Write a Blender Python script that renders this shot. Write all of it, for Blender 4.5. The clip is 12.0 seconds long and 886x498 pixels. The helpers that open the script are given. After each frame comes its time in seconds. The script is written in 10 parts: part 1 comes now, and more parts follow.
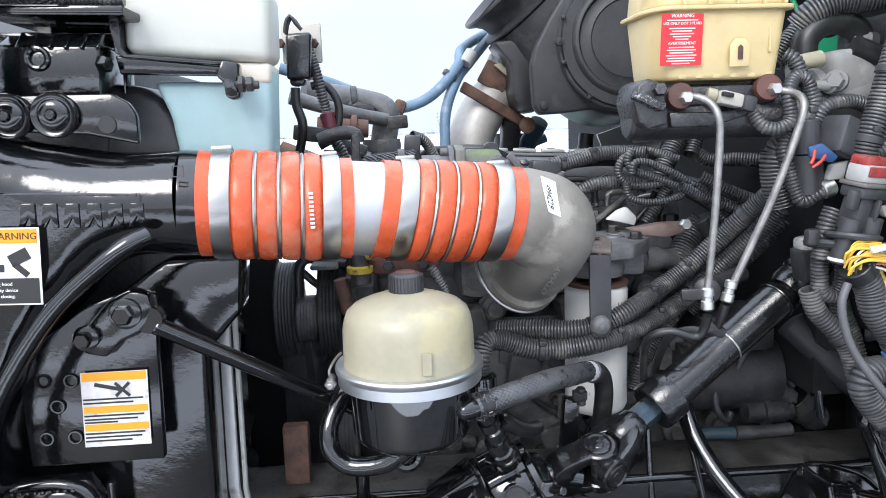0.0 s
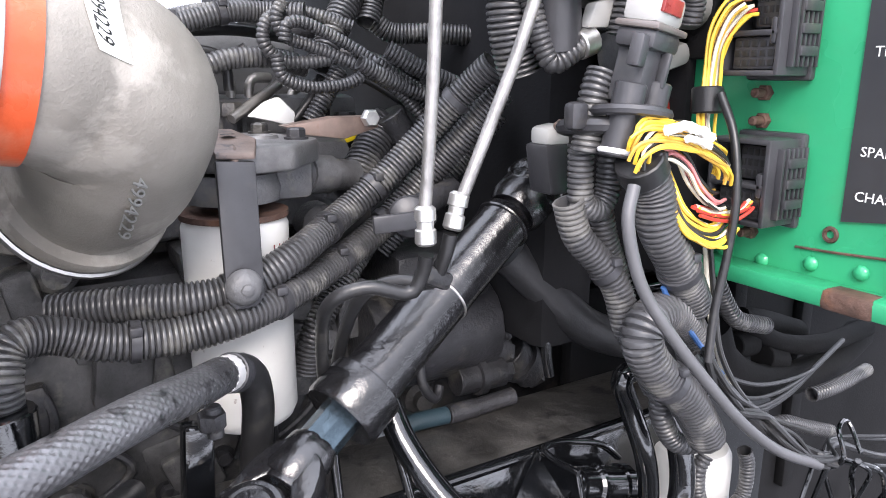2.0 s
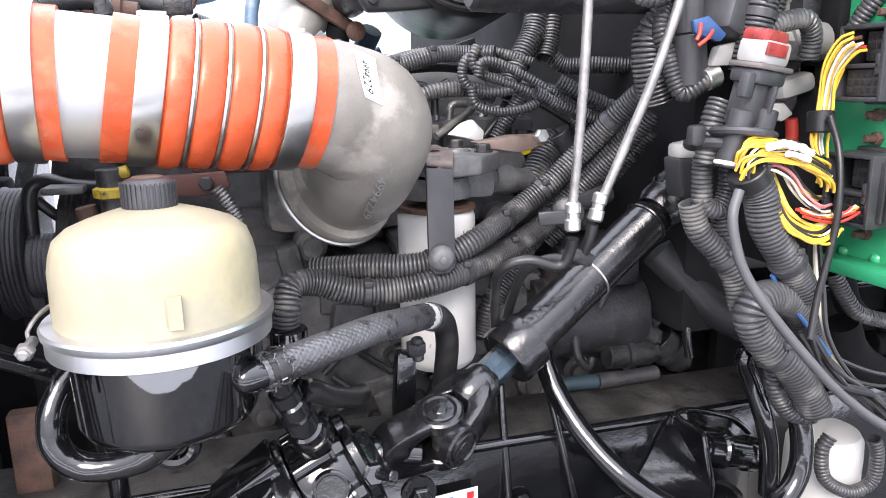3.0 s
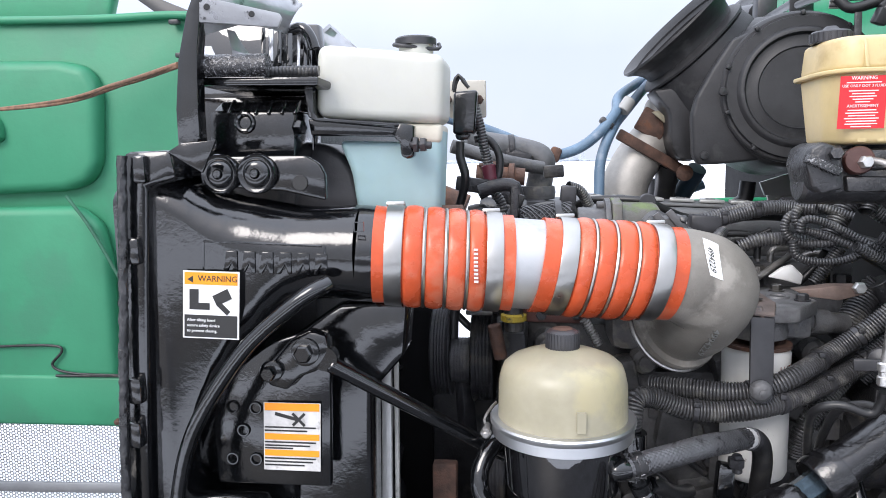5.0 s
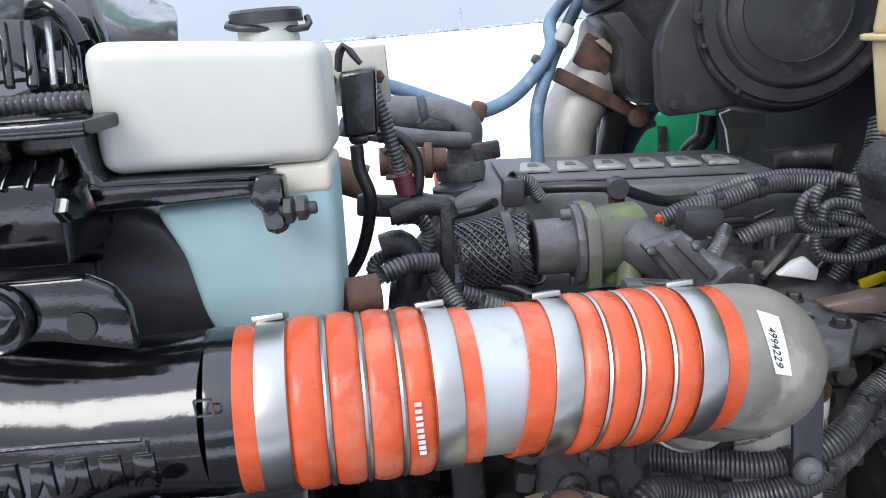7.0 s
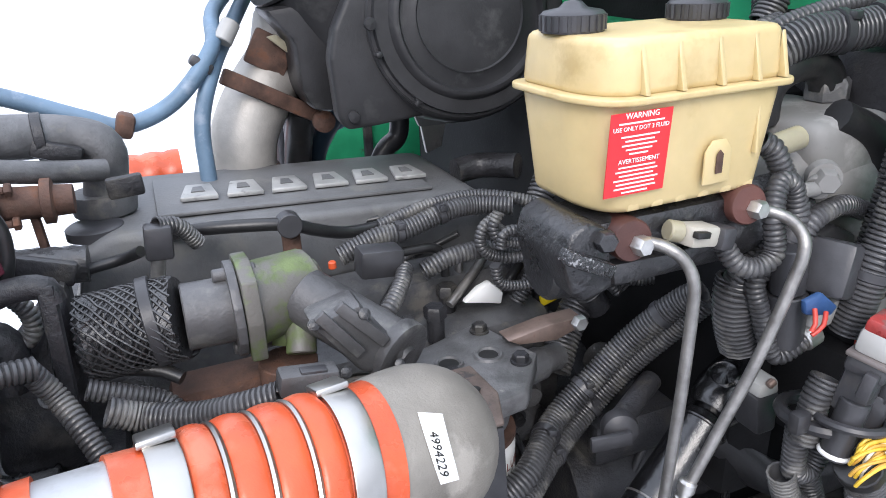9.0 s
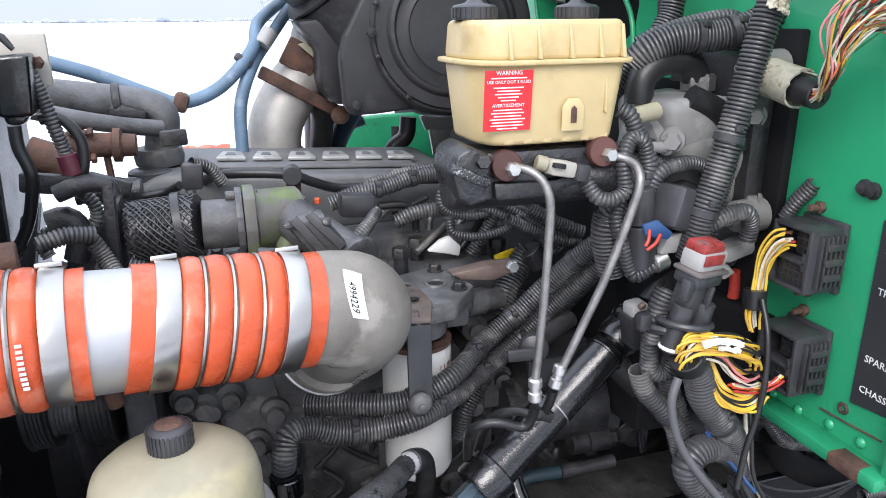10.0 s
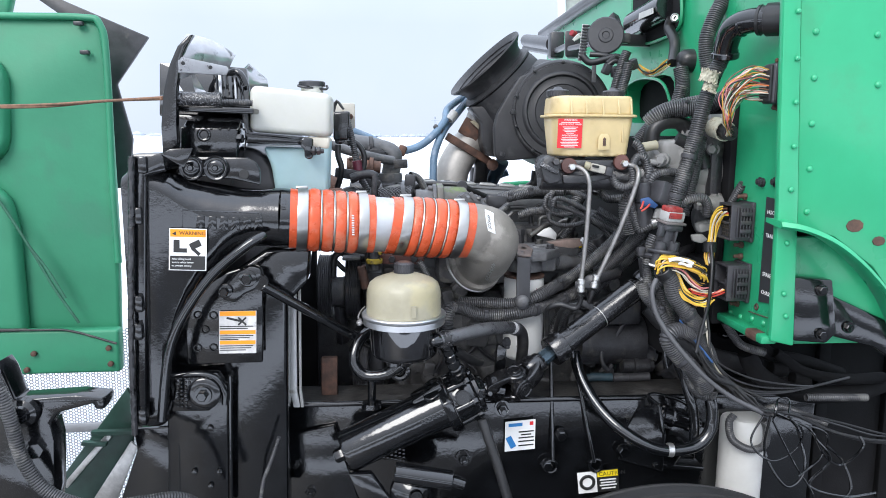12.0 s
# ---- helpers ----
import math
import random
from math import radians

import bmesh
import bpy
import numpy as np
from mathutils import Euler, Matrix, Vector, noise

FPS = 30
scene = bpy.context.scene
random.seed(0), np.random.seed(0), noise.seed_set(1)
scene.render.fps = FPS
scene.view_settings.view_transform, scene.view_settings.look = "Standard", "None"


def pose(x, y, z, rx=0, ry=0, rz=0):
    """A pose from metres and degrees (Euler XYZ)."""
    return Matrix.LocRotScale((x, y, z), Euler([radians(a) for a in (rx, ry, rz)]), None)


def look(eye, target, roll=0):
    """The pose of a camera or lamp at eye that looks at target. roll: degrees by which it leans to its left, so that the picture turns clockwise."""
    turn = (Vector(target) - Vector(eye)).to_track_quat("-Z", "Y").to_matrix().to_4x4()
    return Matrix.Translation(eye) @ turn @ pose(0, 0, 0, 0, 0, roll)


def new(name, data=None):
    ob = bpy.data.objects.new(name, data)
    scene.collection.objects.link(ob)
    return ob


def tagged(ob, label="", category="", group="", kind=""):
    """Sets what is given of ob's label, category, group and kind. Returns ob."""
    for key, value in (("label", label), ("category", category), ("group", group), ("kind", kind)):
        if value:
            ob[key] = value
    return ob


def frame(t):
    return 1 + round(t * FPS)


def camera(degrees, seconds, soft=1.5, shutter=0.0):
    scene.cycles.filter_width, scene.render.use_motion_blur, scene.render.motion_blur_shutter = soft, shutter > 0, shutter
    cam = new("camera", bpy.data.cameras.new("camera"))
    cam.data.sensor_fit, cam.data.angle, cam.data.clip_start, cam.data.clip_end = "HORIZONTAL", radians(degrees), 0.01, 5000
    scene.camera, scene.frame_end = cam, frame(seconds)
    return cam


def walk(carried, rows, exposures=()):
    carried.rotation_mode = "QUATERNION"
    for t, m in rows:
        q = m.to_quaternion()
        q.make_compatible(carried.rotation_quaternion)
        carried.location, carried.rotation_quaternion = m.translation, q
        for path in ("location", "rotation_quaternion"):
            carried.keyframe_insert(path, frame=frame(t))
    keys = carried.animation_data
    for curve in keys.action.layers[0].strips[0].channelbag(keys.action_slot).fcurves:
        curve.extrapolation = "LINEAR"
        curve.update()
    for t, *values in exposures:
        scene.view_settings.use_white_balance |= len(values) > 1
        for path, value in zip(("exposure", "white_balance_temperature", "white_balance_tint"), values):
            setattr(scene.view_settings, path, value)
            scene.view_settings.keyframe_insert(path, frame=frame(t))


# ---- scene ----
from mathutils.bvhtree import BVHTree

cam = camera(64.3, 12.0, soft=0.95)
PATH = [
    (0, (0.0753, 0.0143, 1.5168), (0.2035, 1.9836, 1.1915), -2.02),
    (0.5, (0.1197, 0.2597, 1.5339), (0.6293, 2.1745, 1.2625), -2.80),
    (1, (0.1762, 0.4258, 1.5082), (1.0842, 2.1803, 1.1964), -2.35),
    (1.5, (0.2022, 0.4518, 1.4406), (1.2777, 2.0876, 1.0316), -0.72),
    (2, (0.2057, 0.3979, 1.4129), (1.2104, 2.0576, 0.9270), 0.14),
    (2.5, (0.1844, 0.3085, 1.4167), (0.9765, 2.0784, 0.9267), -0.27),
    (3, (0.1474, 0.2190, 1.4308), (0.6771, 2.0947, 0.9823), -0.96),
    (3.5, (0.1205, 0.1280, 1.4345), (0.3800, 2.0738, 1.0518), -1.17),
    (3.7, (0.1092, 0.0932, 1.4399), (0.2676, 2.0528, 1.0726), -1.11),
    (5.3, (0.0400, -0.0172, 1.5933), (-0.2597, 1.9519, 1.4113), -1.28),
    (5.5, (0.0303, -0.0018, 1.6217), (-0.2832, 1.9678, 1.4722), -1.50),
    (6, (0.0182, 0.0570, 1.6887), (-0.2863, 2.0265, 1.5204), -2.34),
    (6.5, (0.0135, 0.1706, 1.6918), (-0.1764, 2.1329, 1.3552), -4.03),
    (7, (0.0105, 0.3455, 1.6842), (0.0291, 2.2572, 1.0968), -5.50),
    (7.5, (0.0208, 0.4892, 1.7151), (0.3000, 2.3117, 0.9403), -5.42),
    (7.7, (0.0297, 0.5269, 1.7260), (0.4038, 2.3180, 0.9186), -5.01),
    (9.3, (0.1341, 0.4082, 1.7375), (0.8566, 2.1211, 1.0000), -2.17),
    (9.5, (0.1412, 0.3562, 1.7237), (0.8471, 2.0901, 1.0198), -1.40),
    (10, (0.1505, 0.1988, 1.6882), (0.7111, 2.0155, 1.0674), -0.50),
    (10.5, (0.1283, 0.0279, 1.6409), (0.5516, 1.9123, 1.1216), 0.50),
    (11, (0.0612, -0.1462, 1.6167), (0.3846, 1.7802, 1.1871), 0.84),
    (11.5, (0.0276, -0.3600, 1.6140), (0.2440, 1.5943, 1.2483), 0.67),
    (12, (0.0566, -0.5563, 1.6049), (0.2068, 1.4131, 1.2904), 0.37),
]
walk(cam, [(t, look(eye, target, roll)) for t, eye, target, roll in PATH],
     [(0, 0.25, 6500, 10), (1, 0.45, 6700, 12), (2, 1.0, 6900, 16), (2.5, 1.0, 6900, 16), (3.5, 0.74, 7000, 18), (5.5, -0.20, 6600, 12), (6, -0.34, 6500, 12), (6.5, -0.34, 6450, 11), (7, -0.17, 6450, 11), (9.5, 0.1, 6650, 13), (11, 0.08, 6550, 11), (12, 0.03, 6500, 10)])


# ---- daylight: a bright overcast winter sky over snow ----
world = bpy.data.worlds.new("overcast_sky")
scene.world = world
world.use_nodes = True
wn = world.node_tree.nodes
wl = world.node_tree.links
wn.clear()
sky = wn.new("ShaderNodeTexSky")
sky.sky_type = "NISHITA"
sky.sun_disc = False
sky.sun_elevation = radians(38)
sky.sun_rotation = radians(200)
sky.air_density = 0.7
sky.dust_density = 3.0
cloud_noise = wn.new("ShaderNodeTexNoise")
cloud_noise.inputs["Scale"].default_value = 2.2
cloud_noise.inputs["Detail"].default_value = 5
cloud_ramp = wn.new("ShaderNodeValToRGB")
cloud_ramp.color_ramp.elements[0].position = 0.3
cloud_ramp.color_ramp.elements[0].color = (5.5, 6.4, 7.9, 1)
cloud_ramp.color_ramp.elements[1].position = 0.7
cloud_ramp.color_ramp.elements[1].color = (6.8, 7.4, 8.5, 1)
cover = wn.new("ShaderNodeMix")
cover.data_type = "RGBA"
cover.inputs[0].default_value = 0.88
sky_bg = wn.new("ShaderNodeBackground")
sky_bg.inputs["Strength"].default_value = 0.125
sky_out = wn.new("ShaderNodeOutputWorld")
wl.new(cloud_noise.outputs["Fac"], cloud_ramp.inputs["Fac"])
wl.new(sky.outputs["Color"], cover.inputs[6])
wl.new(cloud_ramp.outputs["Color"], cover.inputs[7])
sky_way = wn.new("ShaderNodeTexCoord")
sky_split = wn.new("ShaderNodeSeparateXYZ")
zenith = wn.new("ShaderNodeMapRange")
for slot, value in zip((1, 2, 3, 4), (0.15, 0.9, 1.15, 2.9)):
    zenith.inputs[slot].default_value = value
brighter = wn.new("ShaderNodeVectorMath")
brighter.operation = "SCALE"
wl.new(sky_way.outputs["Generated"], sky_split.inputs[0])
wl.new(sky_split.outputs["Z"], zenith.inputs[0])
wl.new(cover.outputs[2], brighter.inputs[0])
wl.new(zenith.outputs[0], brighter.inputs["Scale"])
wl.new(brighter.outputs[0], sky_bg.inputs["Color"])
wl.new(sky_bg.outputs["Background"], sky_out.inputs["Surface"])
sun_data = bpy.data.lights.new("sun", "SUN")
sun_data.energy = 2.2
sun_data.angle = radians(30)
sun_data.color = (1.0, 0.985, 0.97)
sun = new("sun", sun_data)
sun.matrix_world = look((0, 0, 20), (4.5, 8.0, 13))


# ---- materials ----
def mat(name, color, rough=0.5, metal=0.0, var=0.2, scale=14.0, fine=220.0, bump=0.08, coat=0.0, sss=0.0,
        spec=0.5, stain=None, stain_scale=9.0, stain_at=0.58, rough_var=0.15, random_tone=0.0, ior=1.5):
    """A surface with broad and fine variation, fine relief and, where given, stains of another colour."""
    m = bpy.data.materials.new(name)
    m.use_nodes = True
    nt = m.node_tree
    b = nt.nodes["Principled BSDF"]
    tc = nt.nodes.new("ShaderNodeTexCoord")

    def noise_node(s, detail):
        n = nt.nodes.new("ShaderNodeTexNoise")
        n.inputs["Scale"].default_value = s
        n.inputs["Detail"].default_value = detail
        n.inputs["Roughness"].default_value = 0.6
        nt.links.new(tc.outputs["Object"], n.inputs["Vector"])
        return n

    def mixed(fac, a, c):
        x = nt.nodes.new("ShaderNodeMix")
        x.data_type = "RGBA"
        for sock, v in ((x.inputs[0], fac), (x.inputs[6], a), (x.inputs[7], c)):
            if hasattr(v, "is_linked"):
                nt.links.new(v, sock)
            else:
                sock.default_value = v
        return x.outputs[2]

    def spread(sock, lo, hi, a, c):
        r = nt.nodes.new("ShaderNodeMapRange")
        r.inputs[1].default_value, r.inputs[2].default_value = lo, hi
        r.inputs[3].default_value, r.inputs[4].default_value = a, c
        nt.links.new(sock, r.inputs[0])
        return r.outputs[0]

    broad, small = noise_node(scale, 4), noise_node(fine, 6)
    dark = tuple(v * (1 - var) for v in color) + (1,)
    lite = tuple(min(1, v * (1 + var)) for v in color) + (1,)
    col = mixed(spread(broad.outputs["Fac"], 0.35, 0.65, 0, 1), dark, lite)
    dk2 = mixed(0.5, dark, (0, 0, 0, 1))
    col = mixed(spread(small.outputs["Fac"], 0.62, 0.8, 0, 0.5 * min(1, var * 3)), col, dk2)
    if random_tone:
        oi = nt.nodes.new("ShaderNodeObjectInfo")
        hsv = nt.nodes.new("ShaderNodeHueSaturation")
        nt.links.new(spread(oi.outputs["Random"], 0, 1, 1 - random_tone, 1 + random_tone), hsv.inputs["Value"])
        nt.links.new(col, hsv.inputs["Color"])
        col = hsv.outputs["Color"]
    ro = spread(broad.outputs["Fac"], 0.3, 0.7, max(0.03, rough - rough_var * rough), min(1, rough + rough_var * rough))
    if stain:
        sn = noise_node(stain_scale, 8)
        f = spread(sn.outputs["Fac"], stain_at, stain_at + 0.09, 0, 1)
        col = mixed(f, col, (*stain, 1))
    nt.links.new(col, b.inputs["Base Color"])
    nt.links.new(ro, b.inputs["Roughness"])
    b.inputs["Metallic"].default_value = metal
    b.inputs["IOR"].default_value = ior
    b.inputs["Specular IOR Level"].default_value = spec
    b.inputs["Coat Weight"].default_value = coat
    b.inputs["Coat Roughness"].default_value = 0.08
    if sss:
        b.inputs["Subsurface Weight"].default_value = sss
        b.inputs["Subsurface Radius"].default_value = (0.03, 0.03, 0.02)
        b.inputs["Subsurface Scale"].default_value = 0.5
    if bump:
        bp = nt.nodes.new("ShaderNodeBump")
        bp.inputs["Strength"].default_value = bump
        bp.inputs["Distance"].default_value = 0.002
        nt.links.new(small.outputs["Fac"], bp.inputs["Height"])
        nt.links.new(bp.outputs["Normal"], b.inputs["Normal"])
    return m


M_SNOW = mat("snow", (0.86, 0.88, 0.92), 0.8, var=0.03, scale=0.6, fine=30, bump=0.3)
M_LOT = mat("wet_dark_gravel", (0.040, 0.041, 0.044), 0.45, var=0.4, scale=2.5, fine=60, bump=0.8, stain=(0.07, 0.07, 0.075), stain_scale=1.5, stain_at=0.6)
# Haze over the distant trees and mast is mixed into this pale blue-grey.
M_FAR = mat("hazed_far_grey", (0.36, 0.40, 0.46), 0.9, var=0.3, scale=0.02, fine=0.3, bump=0)
M_GLOSS = mat("gloss_black_paint", (0.005, 0.0055, 0.0065), 0.06, spec=0.78, ior=1.55, var=0.4, scale=20, fine=70, bump=0.17, rough_var=0.5, stain=(0.009, 0.0095, 0.011), stain_scale=34, stain_at=0.60)
M_BLACK = mat("black_plastic", (0.040, 0.040, 0.044), 0.36, var=0.3, bump=0.12, stain=(0.065, 0.063, 0.06), stain_scale=20, stain_at=0.6)
M_LOOM = mat("black_loom", (0.055, 0.055, 0.058), 0.32, spec=0.6, var=0.3, bump=0.1, stain=(0.135, 0.132, 0.126), stain_scale=26, stain_at=0.54)
M_RUBBER = mat("black_rubber", (0.017, 0.017, 0.018), 0.34, spec=0.5, var=0.3, bump=0.15, stain=(0.030, 0.029, 0.027), stain_scale=30)
M_ENGINE = mat("dusty_engine_grey", (0.100, 0.101, 0.105), 0.45, var=0.4, scale=18, bump=0.5, stain=(0.17, 0.16, 0.145), stain_scale=22, stain_at=0.56)
# Grimy iron; also given to some parts to darken them as shadow would.
M_DARK = mat("grimy_and_shaded_dark_iron", (0.026, 0.026, 0.029), 0.4, var=0.5, scale=20, bump=0.6, stain=(0.06, 0.057, 0.052), stain_scale=24, stain_at=0.55)
M_COVER = mat("valve_cover_grey", (0.125, 0.127, 0.130), 0.5, var=0.2, bump=0.3, stain=(0.16, 0.158, 0.15), stain_scale=15)
M_CAST = mat("cast_aluminium", (0.238, 0.220, 0.194), 0.52, 0.12, var=0.18, scale=16, fine=420, bump=0.3, stain=(0.34, 0.315, 0.28), stain_scale=18, stain_at=0.55)
M_ALU = mat("bright_aluminium", (0.66, 0.67, 0.68), 0.40, 1.0, var=0.06, scale=8, fine=160, bump=0.08, stain=(0.6, 0.6, 0.6), stain_scale=20)
M_STEEL = mat("stainless_band", (0.45, 0.44, 0.42), 0.32, 1.0, var=0.10, scale=10, fine=300, bump=0.08)
M_ZINC = mat("zinc_fitting", (0.62, 0.61, 0.59), 0.36, 0.9, var=0.15, scale=60, bump=0.2)
M_LINE = mat("dull_steel_line", (0.30, 0.29, 0.28), 0.42, 0.8, var=0.25, scale=50, bump=0.25)
M_ORANGE = mat("orange_silicone", (0.56, 0.085, 0.028), 0.28, var=0.16, scale=22, fine=200, bump=0.16, stain=(0.58, 0.15, 0.080), stain_scale=16, stain_at=0.52)
M_GREEN = mat("green_truck_paint", (0.024, 0.36, 0.165), 0.30, var=0.08, scale=5, fine=130, bump=0.08, coat=0.3, stain=(0.035, 0.33, 0.155), stain_scale=5, stain_at=0.6)
M_HOOD = mat("dull_green_fibreglass", (0.032, 0.235, 0.125), 0.5, var=0.10, scale=3, fine=60, bump=0.25, stain=(0.038, 0.215, 0.122), stain_scale=3.5, stain_at=0.55)
M_DKGREEN = mat("dark_green_steel", (0.022, 0.055, 0.042), 0.35, var=0.3, bump=0.2)
M_CREAM = mat("aged_cream_plastic", (0.335, 0.308, 0.222), 0.36, var=0.10, scale=18, fine=150, bump=0.08, sss=0.25, stain=(0.40, 0.355, 0.225), stain_scale=11, stain_at=0.56)
M_PIPE = mat("dull_aluminium_pipe", (0.54, 0.55, 0.56), 0.55, 0.9, var=0.08, scale=10, fine=120, bump=0.1, stain=(0.44, 0.44, 0.44), stain_scale=16)
M_GREENDIRT = mat("dirty_green_paint", (0.016, 0.27, 0.125), 0.4, var=0.2, scale=9, bump=0.15, stain=(0.05, 0.09, 0.05), stain_scale=22, stain_at=0.6)
M_YELLOW = mat("yellowed_reservoir_plastic", (0.60, 0.47, 0.245), 0.36, var=0.08, scale=16, fine=180, bump=0.1, sss=0.15, stain=(0.46, 0.34, 0.16), stain_scale=9, stain_at=0.57)
M_WHITE = mat("white_paint", (0.64, 0.635, 0.61), 0.35, var=0.05, scale=20, bump=0.05, stain=(0.6, 0.58, 0.54), stain_scale=25, stain_at=0.63)
M_TANK = mat("white_tank_plastic", (0.535, 0.535, 0.485), 0.42, var=0.04, scale=10, fine=120, bump=0.08, sss=0.2, stain=(0.52, 0.47, 0.37), stain_scale=6, stain_at=0.57)
M_FLUID = mat("tank_with_blue_fluid", (0.325, 0.470, 0.490), 0.42, var=0.12, scale=6, fine=120, bump=0.08, sss=0.25, stain=(0.40, 0.55, 0.60), stain_scale=8)
M_RUST = mat("rusty_iron", (0.095, 0.052, 0.038), 0.75, var=0.4, scale=40, bump=0.6, stain=(0.15, 0.070, 0.042), stain_scale=40)
M_EXH = mat("exhaust_aluminised", (0.44, 0.42, 0.39), 0.5, 0.4, var=0.2, scale=12, bump=0.3, stain=(0.22, 0.17, 0.14), stain_scale=10, stain_at=0.6)
M_BLUE = mat("blue_hose_rubber", (0.125, 0.20, 0.285), 0.5, var=0.18, scale=18, bump=0.2, stain=(0.22, 0.28, 0.36), stain_scale=20)
M_EGR = mat("green_grey_primer", (0.105, 0.14, 0.055), 0.5, var=0.3, scale=30, bump=0.4, stain=(0.125, 0.120, 0.110), stain_scale=22, stain_at=0.475)
M_RED = mat("red_label", (0.72, 0.028, 0.035), 0.4, var=0.05, bump=0.03)
M_REDCLEAR = mat("red_fuse_cover", (0.33, 0.045, 0.042), 0.3, var=0.3, scale=60, bump=0.1, stain=(0.20, 0.10, 0.095), stain_scale=70, stain_at=0.53)
M_SMOKY = mat("smoky_clear_plastic", (0.13, 0.115, 0.11), 0.3, var=0.2, bump=0.08)
M_LABEL = mat("white_label", (0.83, 0.83, 0.82), 0.4, var=0.03, bump=0.03)
# Print black; also the painted darkness of holes, slots and sockets.
M_INKHOLE = mat("ink_and_hole_black", (0.018, 0.018, 0.018), 0.45, var=0.1, bump=0)
M_ORLAB = mat("orange_label", (0.86, 0.30, 0.012), 0.4, var=0.05, bump=0.02)
M_YLAB = mat("yellow_label", (0.85, 0.65, 0.02), 0.4, var=0.05, bump=0.02)
M_DKBLUE = mat("dark_blue_plastic", (0.03, 0.075, 0.19), 0.35, var=0.2, bump=0.05)
M_IRON = mat("black_cast_iron", (0.018, 0.018, 0.020), 0.3, spec=0.8, var=0.4, scale=30, fine=150, bump=0.8, stain=(0.06, 0.06, 0.06), stain_scale=60, stain_at=0.6)
M_PLATE = mat("speckled_grey_plate", (0.135, 0.135, 0.138), 0.45, 0.2, var=0.3, scale=40, bump=0.4, stain=(0.30, 0.29, 0.27), stain_scale=90, stain_at=0.64)
M_TANKSTAIN = mat("stained_tank_plastic", (0.60, 0.57, 0.48), 0.42, var=0.08, scale=14, bump=0.08, stain=(0.45, 0.36, 0.24), stain_scale=18, stain_at=0.6)
M_BLUELAB = mat("blue_label", (0.03, 0.20, 0.50), 0.4, var=0.05, bump=0.02)
M_DKLAB = mat("dark_grey_label", (0.03, 0.032, 0.036), 0.45, var=0.1, bump=0.03)
M_CLEAR = mat("milky_clear_plastic", (0.36, 0.36, 0.35), 0.25, var=0.1, bump=0.05)
M_COPPER = mat("copper_plate", (0.25, 0.18, 0.15), 0.4, 0.4, var=0.25, scale=30, bump=0.15, stain=(0.2, 0.1, 0.07), stain_scale=30)
WIRES = [mat("wire_" + n, c, 0.4, var=0.12, scale=60, bump=0.05) for n, c in
         (("yellow", (0.70, 0.46, 0.05)), ("amber", (0.58, 0.33, 0.06)), ("red", (0.48, 0.05, 0.035)), ("white", (0.62, 0.58, 0.48)), ("orange", (0.66, 0.17, 0.05)),
          ("green", (0.03, 0.22, 0.09)), ("pink", (0.66, 0.24, 0.24)), ("black", (0.02, 0.02, 0.02)), ("blue", (0.04, 0.11, 0.28)), ("brown", (0.16, 0.07, 0.04)))]
W_YEL, W_AMB, W_RED, W_WHT, W_ORG, W_GRN, W_PNK, W_BLK, W_BLU, W_BRN = WIRES
M_GREYWIRE = mat("grey_cable", (0.085, 0.085, 0.09), 0.45, var=0.15, bump=0.1)
M_TYRE = mat("tyre_rubber", (0.022, 0.022, 0.023), 0.7, var=0.2, bump=0.3, stain=(0.05, 0.05, 0.05), stain_scale=8)
M_MESH = mat("grille_mesh_grey", (0.32, 0.33, 0.35), 0.4, 0.5, var=0.1, bump=0)
# Gloss black sheet: sky sheen painted as the pale base, dark reflections as blotches.
M_SKYSHEEN = mat("wavy_sheet_painted_sheen", (0.50, 0.50, 0.51), 0.16, 0.6, var=0.2, scale=16, fine=20, bump=0.7, stain=(0.025, 0.025, 0.028), stain_scale=24, stain_at=0.58)
M_BAND = mat("speckled_bright_band", (0.40, 0.40, 0.41), 0.32, 0.5, var=0.12, scale=14, fine=160, bump=0.25, stain=(0.05, 0.05, 0.052), stain_scale=150, stain_at=0.62)
M_SPECK = mat("pitted_black_paint", (0.022, 0.022, 0.024), 0.2, spec=0.9, var=0.4, fine=220, bump=1.0, stain=(0.26, 0.26, 0.27), stain_scale=330, stain_at=0.55)
M_MOTOR = mat("grey_motor_casting", (0.085, 0.085, 0.088), 0.42, 0.15, var=0.3, scale=20, bump=0.4, stain=(0.15, 0.15, 0.145), stain_scale=26, stain_at=0.57)
M_DUSTY = mat("dusty_black_paint", (0.02, 0.02, 0.022), 0.28, var=0.5, scale=9, bump=0.5, stain=(0.06, 0.058, 0.055), stain_scale=12, stain_at=0.55)
M_BRAID = mat("braided_cover", (0.095, 0.095, 0.100), 0.28, 0.5, spec=0.9, var=0.45, fine=260, bump=0.25, stain=(0.025, 0.025, 0.027), stain_scale=60, stain_at=0.56)
M_OLDBLUE = mat("faded_blue_hose", (0.016, 0.034, 0.044), 0.5, var=0.3, bump=0.2)
M_OLDRED = mat("faded_red_sleeve", (0.09, 0.035, 0.028), 0.55, var=0.3, bump=0.2)
M_BLUESTEEL = mat("blued_steel", (0.055, 0.080, 0.098), 0.22, 0.75, var=0.25, scale=40, bump=0.15, stain=(0.02, 0.023, 0.027), stain_scale=30, stain_at=0.58)
M_YMARK = mat("worn_yellow_paint", (0.42, 0.30, 0.03), 0.5, var=0.4, scale=60, bump=0.3, stain=(0.04, 0.035, 0.02), stain_scale=60, stain_at=0.55)
